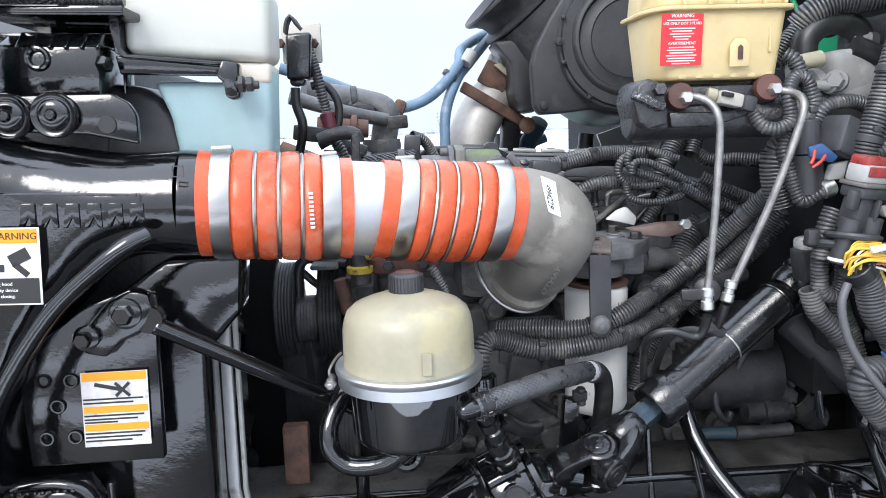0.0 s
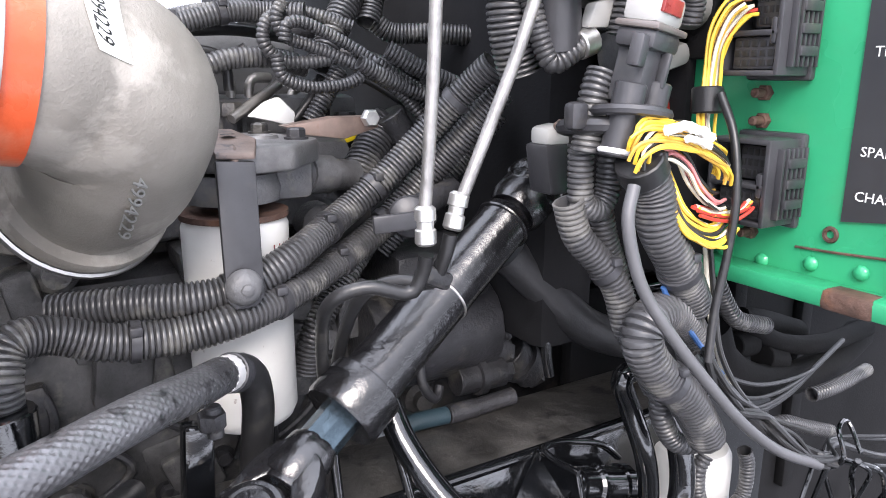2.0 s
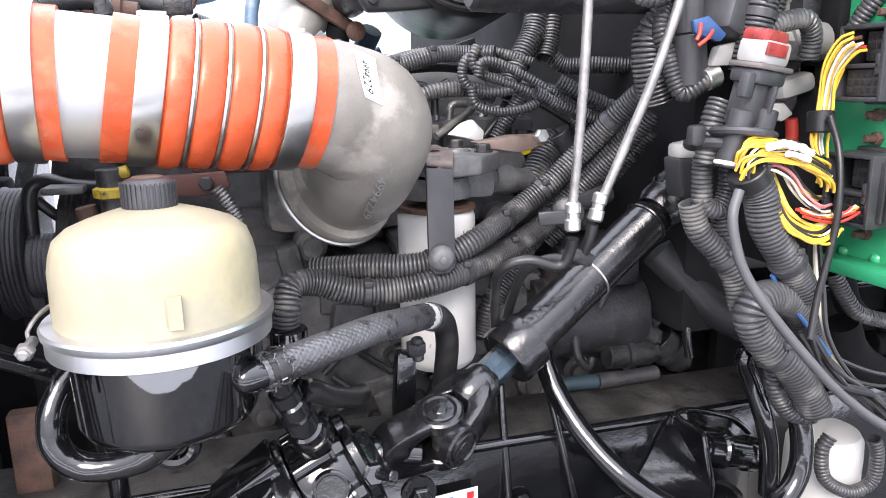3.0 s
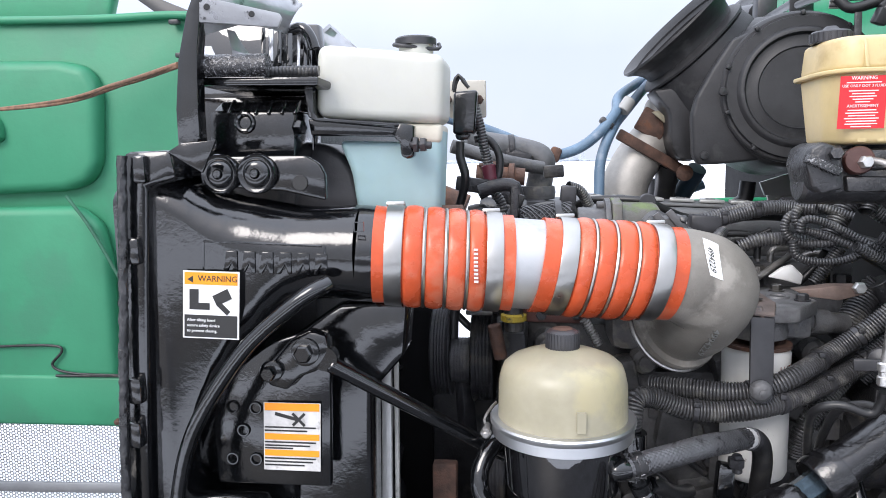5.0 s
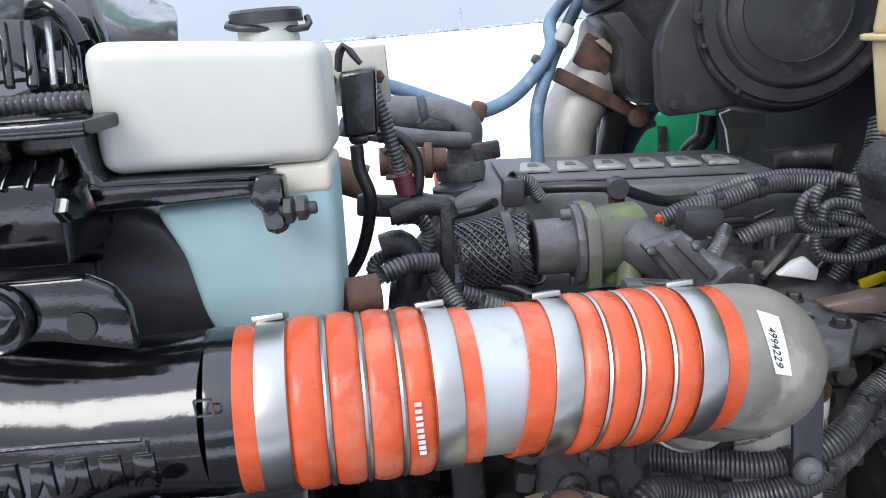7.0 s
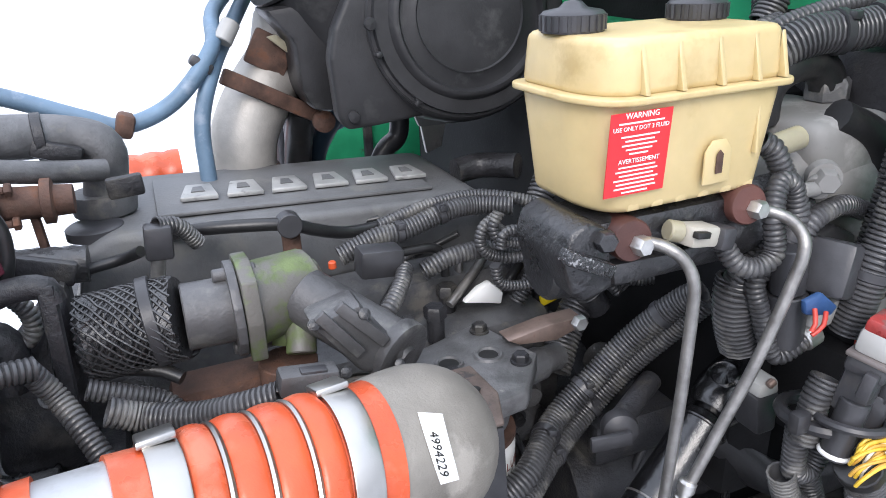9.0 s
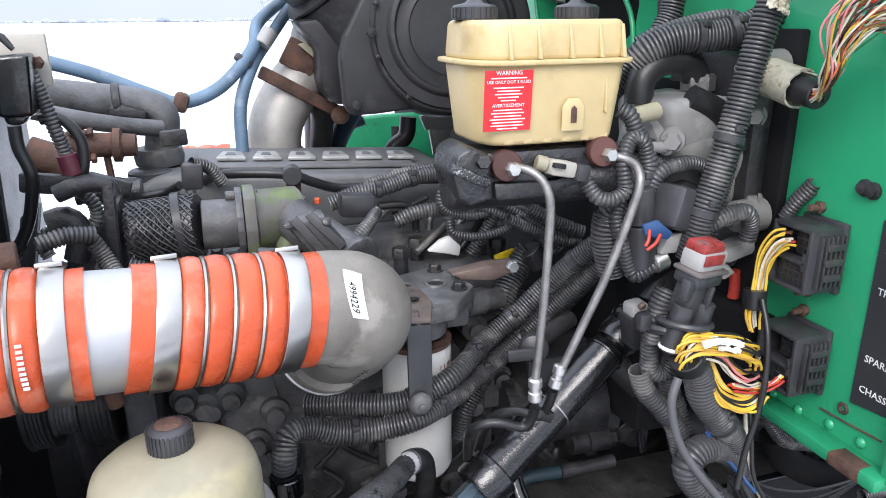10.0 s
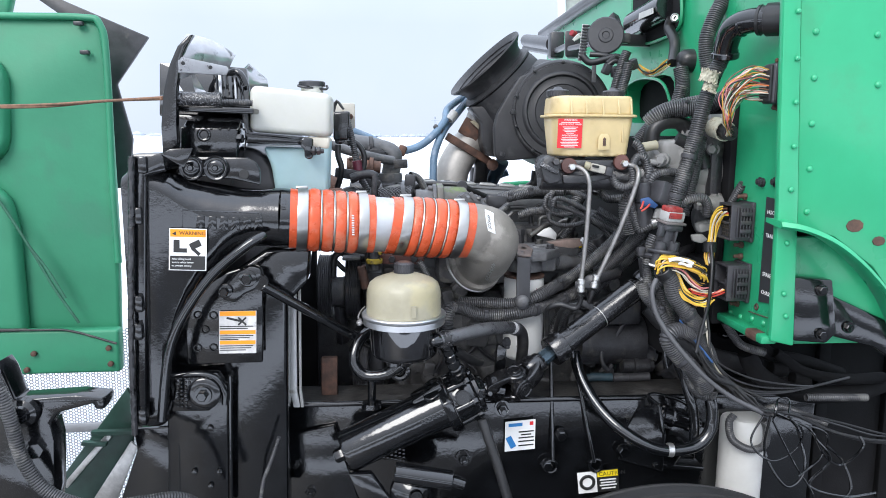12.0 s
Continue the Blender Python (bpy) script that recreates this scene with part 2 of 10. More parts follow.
M_HOUSING = mat("dull_black_housing", (0.025, 0.025, 0.027), 0.45, spec=0.4, var=0.35, scale=9, bump=0.2, stain=(0.054, 0.054, 0.055), stain_scale=14, stain_at=0.57)
M_CREAMDULL = mat("dull_cream_plate", (0.42, 0.40, 0.35), 0.45, var=0.15, bump=0.1)
# Flat black parts, and the deep shade of the cowl, engine tunnel and under-cab.
M_FLATBLACK = mat("flat_black_and_shade", (0.010, 0.010, 0.011), 0.85, spec=0.2, var=0.4, scale=12, bump=0.3)
M_MID = mat("grimy_block_grey", (0.072, 0.071, 0.072), 0.45, var=0.45, scale=25, bump=0.6, stain=(0.14, 0.135, 0.12), stain_scale=30, stain_at=0.56)
M_RAILTOP = mat("dusty_rail_top", (0.045, 0.043, 0.041), 0.38, spec=0.5, var=0.5, scale=18, fine=90, bump=0.7, stain=(0.010, 0.010, 0.011), stain_scale=30, stain_at=0.57)
M_CREASE = mat("dark_crease_green", (0.03, 0.13, 0.08), 0.6, var=0.3, bump=0.3)
M_PALE = mat("pale_grey_seal", (0.50, 0.50, 0.47), 0.4, var=0.2, bump=0.1, stain=(0.3, 0.29, 0.27), stain_scale=40)
M_SHAFT = mat("satin_black_paint", (0.007, 0.007, 0.008), 0.12, spec=0.8, var=0.4, scale=30, fine=110, bump=0.40, rough_var=0.5, stain=(0.016, 0.016, 0.018), stain_scale=40, stain_at=0.60)
M_CAN = mat("chipped_white_filter_paint", (0.69, 0.685, 0.66), 0.35, var=0.06, scale=14, fine=90, bump=0.12, stain=(0.16, 0.10, 0.07), stain_scale=95, stain_at=0.68)
M_DKRED = mat("faded_red_print", (0.30, 0.022, 0.03), 0.45, var=0.2, bump=0)
M_WETBLACK = mat("wet_black_enamel", (0.005, 0.005, 0.006), 0.035, spec=0.95, ior=1.7, var=0.3, scale=30, fine=16, bump=0.05)
M_SOILED = mat("soiled_sticker_white", (0.56, 0.55, 0.54), 0.5, var=0.18, scale=40, bump=0.1, stain=(0.30, 0.29, 0.28), stain_scale=60, stain_at=0.6)
M_ROPE = mat("worn_brown_rope", (0.20, 0.11, 0.07), 0.8, var=0.3, scale=60, bump=0.3)
M_DULLMARK = mat("faint_level_mark", (0.312, 0.288, 0.208), 0.4, var=0.1, bump=0.03)
M_FOAM = mat("torn_cream_foam", (0.42, 0.40, 0.31), 0.6, var=0.25, scale=60, bump=0.3, stain=(0.24, 0.19, 0.12), stain_scale=60, stain_at=0.55)
M_STRIP = mat("pale_aluminium_edge", (0.60, 0.60, 0.59), 0.4, 0.3, var=0.12, scale=20, bump=0.1, stain=(0.34, 0.32, 0.28), stain_scale=26, stain_at=0.6)
M_SILVER = mat("silver_lettering_and_lit_relief", (0.40, 0.40, 0.39), 0.45, 0.35, var=0.15, scale=30, bump=0.15, stain=(0.22, 0.22, 0.21), stain_scale=40, stain_at=0.6)
M_DUSTGREY = mat("dusty_grey_casting", (0.185, 0.182, 0.176), 0.6, var=0.15, scale=12, fine=180, bump=0.12, stain=(0.30, 0.295, 0.285), stain_scale=14, stain_at=0.56)
M_BROWNSTRAP = mat("worn_brown_strap_steel", (0.15, 0.115, 0.10), 0.5, 0.2, var=0.3, scale=40, bump=0.25, stain=(0.07, 0.065, 0.065), stain_scale=50, stain_at=0.55)
M_CRINKLE = mat("crinkled_heat_wrap", (0.035, 0.035, 0.037), 0.30, spec=0.8, var=0.4, scale=60, fine=90, bump=1.0)


# ---- mesh tools ----
class Geo:
    """Gathers vertices and faces for one mesh."""

    def __init__(self):
        self.v, self.f = [], []

    def add(self, vs, fs):
        n = len(self.v)
        self.v += [tuple(p) for p in vs]
        self.f += [tuple(i + n for i in f) for f in fs]
        return self

    def take(self, bm):
        bm.verts.index_update()
        self.add([v.co[:] for v in bm.verts], [[v.index for v in f.verts] for f in bm.faces])
        bm.free()
        return self

    def box(self, centre, size, bevel=0.002, turn=(0, 0, 0), segs=2):
        bm = bmesh.new()
        bmesh.ops.create_cube(bm, size=1.0)
        bmesh.ops.scale(bm, vec=size, verts=bm.verts)
        if bevel:
            bmesh.ops.bevel(bm, geom=bm.edges[:], offset=min(bevel, min(size) * 0.45), segments=segs, affect="EDGES", profile=0.5)
        bmesh.ops.transform(bm, matrix=pose(*centre, *turn), verts=bm.verts)
        return self.take(bm)

    def beam(self, a, b, w, h, bevel=0.001, up=(0, 0, 1)):
        """A bar from a to b, w wide and h high."""
        a, b = Vector(a), Vector(b)
        d = (b - a).normalized()
        s = d.cross(Vector(up)).normalized()
        u = s.cross(d)
        m = Matrix((s, d, u)).transposed().to_4x4()
        m.translation = (a + b) / 2
        bm = bmesh.new()
        bmesh.ops.create_cube(bm, size=1.0)
        bmesh.ops.scale(bm, vec=(w, (b - a).length, h), verts=bm.verts)
        if bevel:
            bmesh.ops.bevel(bm, geom=bm.edges[:], offset=min(bevel, w * 0.4, h * 0.4), segments=2, affect="EDGES", profile=0.5)
        bmesh.ops.transform(bm, matrix=m, verts=bm.verts)
        return self.take(bm)

    def slab(self, pts, depth, bevel=0.002, segs=2):
        """A flat outline, extruded by the vector depth."""
        bm = bmesh.new()
        face = bm.faces.new([bm.verts.new(p) for p in pts])
        face.normal_update()
        if face.normal.dot(Vector(depth)) > 0:
            face.normal_flip()
        got = bmesh.ops.extrude_face_region(bm, geom=[face])
        bmesh.ops.translate(bm, vec=depth, verts=[g for g in got["geom"] if isinstance(g, bmesh.types.BMVert)])
        bmesh.ops.recalc_face_normals(bm, faces=bm.faces[:])
        if bevel:
            bmesh.ops.bevel(bm, geom=bm.edges[:], offset=bevel, segments=segs, affect="EDGES", profile=0.5, clamp_overlap=True)
        bmesh.ops.triangulate(bm, faces=[f for f in bm.faces if len(f.verts) > 4])
        return self.take(bm)

    def lathe(self, a, way, profile, seg=24, squash=1.0, up=(0, 0, 1)):
        """A turned shape on the axis from a along way: profile of (distance, radius)."""
        a, d = Vector(a), Vector(way).normalized()
        up = Vector(up) if abs(d.dot(Vector(up))) < 0.9 else Vector((1, 0, 0))
        s = d.cross(up).normalized()
        u = s.cross(d)
        vs, fs = [], []
        for dist, r in profile:
            for k in range(seg):
                c = 2 * math.pi * k / seg
                vs.append(a + d * dist + s * (r * math.cos(c)) + u * (r * squash * math.sin(c)))
        for i in range(len(profile) - 1):
            for k in range(seg):
                j = (k + 1) % seg
                fs.append((i * seg + k, i * seg + j, (i + 1) * seg + j, (i + 1) * seg + k))
        if profile[0][1] > 1e-6:
            fs.append(tuple(range(seg))[::-1])
        if profile[-1][1] > 1e-6:
            fs.append(tuple((len(profile) - 1) * seg + k for k in range(seg)))
        return self.add(vs, fs)

    def rod(self, a, b, r, r2=None, seg=16, edge=0.0012):
        """A round bar from a to b with softened ends."""
        a, b = Vector(a), Vector(b)
        n = (b - a).length
        r2 = r if r2 is None else r2
        e = min(edge, r * 0.4, n * 0.3)
        return self.lathe(a, b - a, [(0, r - e), (e, r), (n - e, r2), (n, r2 - e)], seg)

    def hexa(self, a, way, r, h, phase=0.0):
        """A hexagonal bolt head or nut."""
        d = Vector(way).normalized()
        return self.lathe(a, d, [(0, r), (h * 0.8, r), (h, r * 0.82)], 6)

    def tube(self, pts, r, ridge=0.0, seg=10, step=0.006, depth=0.19, taper=None, caps=True, jag=0.0, braid=0.0):
        """A hose along smoothed points; ridge: the pitch of its corrugation."""
        line = smooth_line(pts, ridge / 4 if ridge else step)
        n = len(line)
        d0 = (line[1] - line[0]).normalized()
        s = d0.orthogonal().normalized()
        vs, fs = [], []
        for i, p in enumerate(line):
            d = (line[min(i + 1, n - 1)] - line[max(i - 1, 0)])
            d = d.normalized() if d.length > 1e-9 else d0
            s = (s - d * s.dot(d)).normalized()
            u = d.cross(s)
            rr = r if taper is None else r + (taper - r) * i / (n - 1)
            if ridge:
                rr *= 1.0 - depth * (0.12, 0.0, 0.12, 0.9)[i % 4]
            for k in range(seg):
                c = 2 * math.pi * k / seg
                q = rr
                if jag:
                    q *= 1 + jag * noise.noise(p * 160 + Vector((math.cos(c), math.sin(c), 0)) * 4)
                if braid:
                    q *= 1 + braid * max(abs(math.cos(8 * c + i * step * 520)), abs(math.cos(8 * c - i * step * 520))) ** 2
                vs.append(p + s * (q * math.cos(c)) + u * (q * math.sin(c)))
        for i in range(n - 1):
            for k in range(seg):
                j = (k + 1) % seg
                fs.append((i * seg + k, i * seg + j, (i + 1) * seg + j, (i + 1) * seg + k))
        if caps and ridge and r >= 0.008:
            # a sleeve is open at its ends: the mouth goes in a little way
            for i, way in ((0, 1), (n - 1, -1)):
                c = line[i]
                d = (line[1] - line[0] if i == 0 else line[-1] - line[-2]).normalized() * way
                rim = [vs[i * seg + k] for k in range(seg)]
                m = len(vs)
                vs += [c + (p - c) * 0.84 for p in rim] + [c + (p - c) * 0.80 + d * (r * 1.6) for p in rim]
                for k in range(seg):
                    j = (k + 1) % seg
                    a, b = (k, j) if i else (j, k)
                    fs += [(i * seg + a, i * seg + b, m + b, m + a), (m + a, m + b, m + seg + b, m + seg + a)]
                fs.append(tuple(m + seg + k for k in range(seg)))
        elif caps:
            fs.append(tuple(range(seg))[::-1])
            fs.append(tuple((n - 1) * seg + k for k in range(seg)))
        return self.add(vs, fs)

    def ring(self, c, way, r, thick, seg=40, minor=8):
        """A round ring about c."""
        d = Vector(way).normalized()
        s = d.orthogonal().normalized()
        u = d.cross(s)
        vs, fs = [], []
        for i in range(seg):
            a = 2 * math.pi * i / seg
            o = s * math.cos(a) + u * math.sin(a)
            for k in range(minor):
                b = 2 * math.pi * k / minor
                vs.append(Vector(c) + o * (r + thick * math.cos(b)) + d * (thick * math.sin(b)))
        for i in range(seg):
            for k in range(minor):
                i2, k2 = (i + 1) % seg, (k + 1) % minor
                fs.append((i * minor + k, i2 * minor + k, i2 * minor + k2, i * minor + k2))
        return self.add(vs, fs)

    def quad(self, c, right, up, w, h, thick=0.0006):
        """A thin sticker or bar about c."""
        r, u = Vector(right).normalized(), Vector(up).normalized()
        n = r.cross(u)
        c = Vector(c)
        vs = [c + r * (x * w / 2) + u * (y * h / 2) + n * z for z in (0, thick) for x, y in ((-1, -1), (1, -1), (1, 1), (-1, 1))]
        return self.add(vs, [(0, 3, 2, 1), (4, 5, 6, 7), (0, 1, 5, 4), (1, 2, 6, 5), (2, 3, 7, 6), (3, 0, 4, 7)])


def smooth_line(pts, step):
    """Points at even steps on a smooth curve through pts."""
    p = [Vector(q) for q in pts]
    if len(p) == 2:
        n = max(2, int((p[1] - p[0]).length / step))
        return [p[0].lerp(p[1], i / n) for i in range(n + 1)]
    ext = [p[0] * 2 - p[1]] + p + [p[-1] * 2 - p[-2]]
    dense = []
    for i in range(1, len(ext) - 2):
        a, b, c, d = ext[i - 1:i + 3]
        m1, m2 = (c - a) * 0.5, (d - b) * 0.5
        for k in range(24):
            t = k / 24
            t2, t3 = t * t, t * t * t
            dense.append(b * (2 * t3 - 3 * t2 + 1) + m1 * (t3 - 2 * t2 + t) + c * (-2 * t3 + 3 * t2) + m2 * (t3 - t2))
    dense.append(p[-1])
    out, acc, last = [dense[0]], 0.0, dense[0]
    for q in dense[1:]:
        while (q - last).length >= step:
            last = last + (q - last).normalized() * step
            out.append(last)
    if len(out) < 3:
        out = [dense[0], dense[len(dense) // 2], dense[-1]]
    return out


def thing(name, base, label, category, group="", kind=""):
    """An Empty at the base of a thing, to carry its parts."""
    e = new(name)
    e.location = base
    e.empty_display_size = 0.02
    return tagged(e, label, category, group, kind)


def settle(name, geo, material):
    me = bpy.data.meshes.new(name)
    me.from_pydata(geo.v, [], geo.f)
    me.materials.append(material)
    me.shade_smooth()
    me.set_sharp_from_angle(angle=radians(38))
    return me


def part(name, geo, material, parent, label=""):
    """One mesh under a thing or under a part."""
    ob = new(name, settle(name, geo, material))
    ob.parent = parent
    ob.matrix_parent_inverse = Matrix.Translation(-parent.location) if parent.type == "EMPTY" else Matrix.Identity(4)
    return tagged(ob, label)


def single(name, geo, material, label, category, group="", kind=""):
    """A thing of one mesh."""
    return tagged(new(name, settle(name, geo, material)), label, category, group, kind)


def lettering(name, words, size, at, right, up, material, parent, depth=0.0004, align="LEFT"):
    """Flat letters that begin at a point and run along right."""
    cu = bpy.data.curves.new(name, "FONT")
    cu.body, cu.size, cu.extrude, cu.align_x = words, size, depth / 2, align
    cu.resolution_u = 2
    tmp = bpy.data.objects.new(name, cu)
    me = bpy.data.meshes.new_from_object(tmp)
    bpy.data.objects.remove(tmp)
    r, u = Vector(right).normalized(), Vector(up).normalized()
    m = Matrix((r, u, r.cross(u))).transposed().to_4x4()
    m.translation = Vector(at)
    me.transform(m)
    me.name = name
    me.materials.clear()
    me.materials.append(material)
    ob = new(name, me)
    ob.parent = parent
    ob.matrix_parent_inverse = Matrix.Translation(-parent.location) if parent.type == "EMPTY" else Matrix.Identity(4)
    return ob


def V(*a):
    return Vector(a[0]) if len(a) == 1 else Vector(a)


# ---- the setting: snow field, far trees, mast ----
def snow_field():
    g = Geo()
    xs = [-3000, -800, -200, -60, -20, -8, -4, -2, 0, 2, 4, 8, 20, 60, 200, 800, 3000]
    n = len(xs)
    vs = [(x, y, 0.03 * noise.noise(Vector((x * 0.4, y * 0.4, 0))) if max(abs(x), abs(y)) < 30 else 0.0) for y in xs for x in xs]
    g.add(vs, [(j * n + i, j * n + i + 1, (j + 1) * n + i + 1, (j + 1) * n + i) for j in range(n - 1) for i in range(n - 1)])
    return tagged(new("ground", settle("ground", g, M_SNOW)), "flat snow-covered field reaching the horizon", "snow", kind="structure")


snow_field()


def gravel(name, x0, x1, y0, y1, label):
    """A strip of dark wet gravel with uneven edges, swept clear of snow; unseen, added for reflections."""
    rn = random.Random(2)
    n = 40
    g = Geo()
    for k in range(n + 1):
        x = x0 + (x1 - x0) * k / n
        end = 1.0 - (abs(2 * k / n - 1)) ** 6
        mid = (y0 + y1) / 2
        g.v += [(x, mid + (y0 - mid) * end + rn.uniform(-0.10, 0.10), 0.036), (x, mid + (y1 - mid) * end + rn.uniform(-0.10, 0.10), 0.036)]
    g.f += [(2 * k, 2 * k + 2, 2 * k + 3, 2 * k + 1) for k in range(n)]
    return tagged(new(name, settle(name, g, M_LOT)), label, "gravel", kind="structure")


# Both strips lie out of view and darken what the gloss black reflects.
gravel("gravel_lot", -8.5, 9.5, -1.35, 2.1, "unseen dark gravel lot, added for reflections in black paint")
gravel("gravel_lane", -11.0, 12.0, -8.6, -2.9, "unseen dark gravel lane beyond a strip of snow, added for reflections")


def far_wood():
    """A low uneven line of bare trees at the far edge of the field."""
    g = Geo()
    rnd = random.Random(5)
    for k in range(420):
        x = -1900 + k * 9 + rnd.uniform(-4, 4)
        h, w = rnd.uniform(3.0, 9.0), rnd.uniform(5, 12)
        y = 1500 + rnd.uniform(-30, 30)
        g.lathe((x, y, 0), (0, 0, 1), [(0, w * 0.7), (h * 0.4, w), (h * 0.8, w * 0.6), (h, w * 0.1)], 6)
    return single("far_wood", g, M_FAR, "low line of distant bare trees, paled for haze", "trees", kind="stuff")


far_wood()


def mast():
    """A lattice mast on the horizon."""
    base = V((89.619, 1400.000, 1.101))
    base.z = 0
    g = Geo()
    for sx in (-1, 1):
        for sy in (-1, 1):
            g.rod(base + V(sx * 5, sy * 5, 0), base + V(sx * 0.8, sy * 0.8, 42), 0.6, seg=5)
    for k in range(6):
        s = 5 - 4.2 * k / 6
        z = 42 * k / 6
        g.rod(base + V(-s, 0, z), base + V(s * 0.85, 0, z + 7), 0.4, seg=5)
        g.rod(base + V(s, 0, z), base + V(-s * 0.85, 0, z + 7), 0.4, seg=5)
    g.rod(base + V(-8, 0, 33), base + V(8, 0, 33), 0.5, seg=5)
    return single("lattice_mast", g, M_FAR, "lattice mast on the horizon, haze put into its grey", "mast")


mast()

# ---- the cab: firewall, side panel and fender ----
FW = 0.755  # plane of the firewall
firewall = thing("firewall", (FW, 0.9, 1.25), "green painted riveted cab firewall behind the engine", "firewall", kind="structure")
HOLE = [(0.760, 1.507, 1.669), (0.760, 1.520, 1.743), (0.760, 1.412, 1.767), (0.760, 1.254, 1.750), (0.760, 1.185, 1.701), (0.760, 1.164, 1.645)]


def firewall_sheet():
    """The sheet with an arched opening through it."""
    y0, y1, z0, z1 = 0.646, 2.62, 1.25, 2.055
    hy = [p[1] for p in HOLE]
    hz = [p[2] for p in HOLE]
    a0, a1, b0, b1 = min(hy), max(hy), min(hz), max(hz)
    g = Geo()
    rim = []
    for k in range(16):
        c = 2 * math.pi * k / 16
        ca, sa = math.cos(c), math.sin(c)
        e = 0.55
        rim.append(((a0 + a1) / 2 + (a1 - a0) / 2 * math.copysign(abs(ca) ** e, ca), (b0 + b1) / 2 + (b1 - b0) / 2 * math.copysign(abs(sa) ** e, sa)))
    big = []
    for y, z in rim:
        dy, dz = y - (a0 + a1) / 2, z - (b0 + b1) / 2
        s = max(abs(dy) / ((a1 - a0) * 0.75), abs(dz) / ((b1 - b0) * 0.75))
        big.append(((a0 + a1) / 2 + dy / s, (b0 + b1) / 2 + dz / s))
    vs = [(FW, y, z) for y, z in rim] + [(FW, y, z) for y, z in big] + [(FW + 0.05, y, z) for y, z in rim]
    fs = []
    for k in range(16):
        j = (k + 1) % 16
        fs += [(k, j, 16 + j, 16 + k), (k, 32 + k, 32 + j, j)]
    g.add(vs, fs)
    ya, yb = (a0 + a1) / 2 - (a1 - a0) * 0.75, (a0 + a1) / 2 + (a1 - a0) * 0.75
    za, zb = (b0 + b1) / 2 - (b1 - b0) * 0.75, (b0 + b1) / 2 + (b1 - b0) * 0.75
    for (p, q, r, s) in ((y0, ya, z0, z1), (yb, y1, z0, z1), (ya, yb, z0, za), (ya, yb, zb, z1)):
        g.add([(FW, p, r), (FW, q, r), (FW, q, s), (FW, p, s)], [(0, 3, 2, 1)])
    return g


part("sheet", firewall_sheet(), M_GREEN, firewall)
part("rim", Geo().tube([(FW - 0.004, y, z) for y, z in [(p[1], p[2]) for p in HOLE]], 0.004), M_GREEN, firewall)
part("lower_flange", Geo().box((FW - 0.012, 0.7245, 1.243), (0.03, 0.179, 0.016), 0.004), M_GREENDIRT, firewall, "dirty lower flange")
part("rusty_corner", Geo().box((FW - 0.012, 0.6735, 1.2424), (0.0325, 0.043, 0.0175), 0.005, (0, 2, 0)), M_RUST, firewall, "rusted corner of the lower flange")
part("rusty_seam", Geo().tube([(FW - 0.001, 0.735, 1.2725), (FW - 0.001, 0.700, 1.2745), (FW - 0.001, 0.652, 1.2785)], 0.0012, seg=6), M_RUST, firewall, "thin rusty seam")
# A near-black box fills the opening in place of its inner darkness.
part("dark_void", Geo().box((FW + 0.19, 1.5, 1.6), (0.300, 1.500, 0.691), 0.0), M_FLATBLACK, firewall, "near-black box standing for the dark inside the cowl")

cowl_edge = thing("cowl_edge", (FW, 1.8, 2.07), "black rubber seal along the cowl top", "seal", kind="structure")
part("seal", Geo().tube([(FW - 0.01, 0.7, 2.07), (FW - 0.01, 1.7, 2.066), (FW - 0.01, 2.68, 2.06)], 0.022), M_BLACK, cowl_edge)
part("cowl_top", Geo().box((FW + 0.12, 1.64, 2.06), (0.24, 1.96, 0.02), 0.004), M_GREEN, cowl_edge)


def rivet(at, way, parent, r=0.0055):
    return part("rivet", Geo().lathe(at, way, [(0, r), (r * 0.35, r * 0.85), (r * 0.6, r * 0.4), (r * 0.65, 0)], 10), M_GREEN, parent)


for p in ((0.754, 0.804, 1.254), (0.754, 0.764, 1.254), (0.754, 0.720, 1.261), (0.754, 0.679, 1.263)):
    rivet(p, (-1, 0, 0), firewall, 0.0065)
for p in ((0.754, 0.728, 1.525), (0.754, 0.676, 1.528), (0.754, 0.848, 1.587), (0.754, 0.846, 1.510), (0.754, 0.718, 1.524)):
    part("bolt", Geo().lathe(p, (-1, 0, 0), [(0, 0.009), (0.002, 0.009), (0.003, 0.006), (0.007, 0.006), (0.008, 0.0)], 12), M_DARK, firewall, "dark painted bolt head")
part("rust_hole", Geo().ring((0.754, 0.707, 1.288), (1, 0, 0), 0.005, 0.002, 16, 6), M_RUST, firewall, "small hole with a rusty rim")

side_panel = thing("cowl_side_panel", (0.900, 0.620, 1.241), "bright green riveted cowl side panel with a fender flange", "body panel", kind="structure")
part("corner_post", Geo().slab([(0.742, 0.628, 1.243), (0.787, 0.628, 1.233), (0.774, 0.628, 1.473), (0.748, 0.628, 1.834), (0.741, 0.628, 1.941), (0.710, 0.628, 1.940), (0.717, 0.628, 1.833), (0.737, 0.628, 1.472)], (0, 0.016, 0), 0.004), M_GREEN, side_panel)
part("outer_skin", Geo().slab([(0.781, 0.640, 1.451), (0.754, 0.640, 1.836), (0.746, 0.640, 1.944), (1.318, 0.640, 1.958), (1.460, 0.640, 1.136), (1.064, 0.640, 1.147), (1.004, 0.640, 1.287), (0.931, 0.640, 1.376), (0.852, 0.640, 1.432)], (0, 0.03, 0), 0.003), M_GREEN, side_panel)
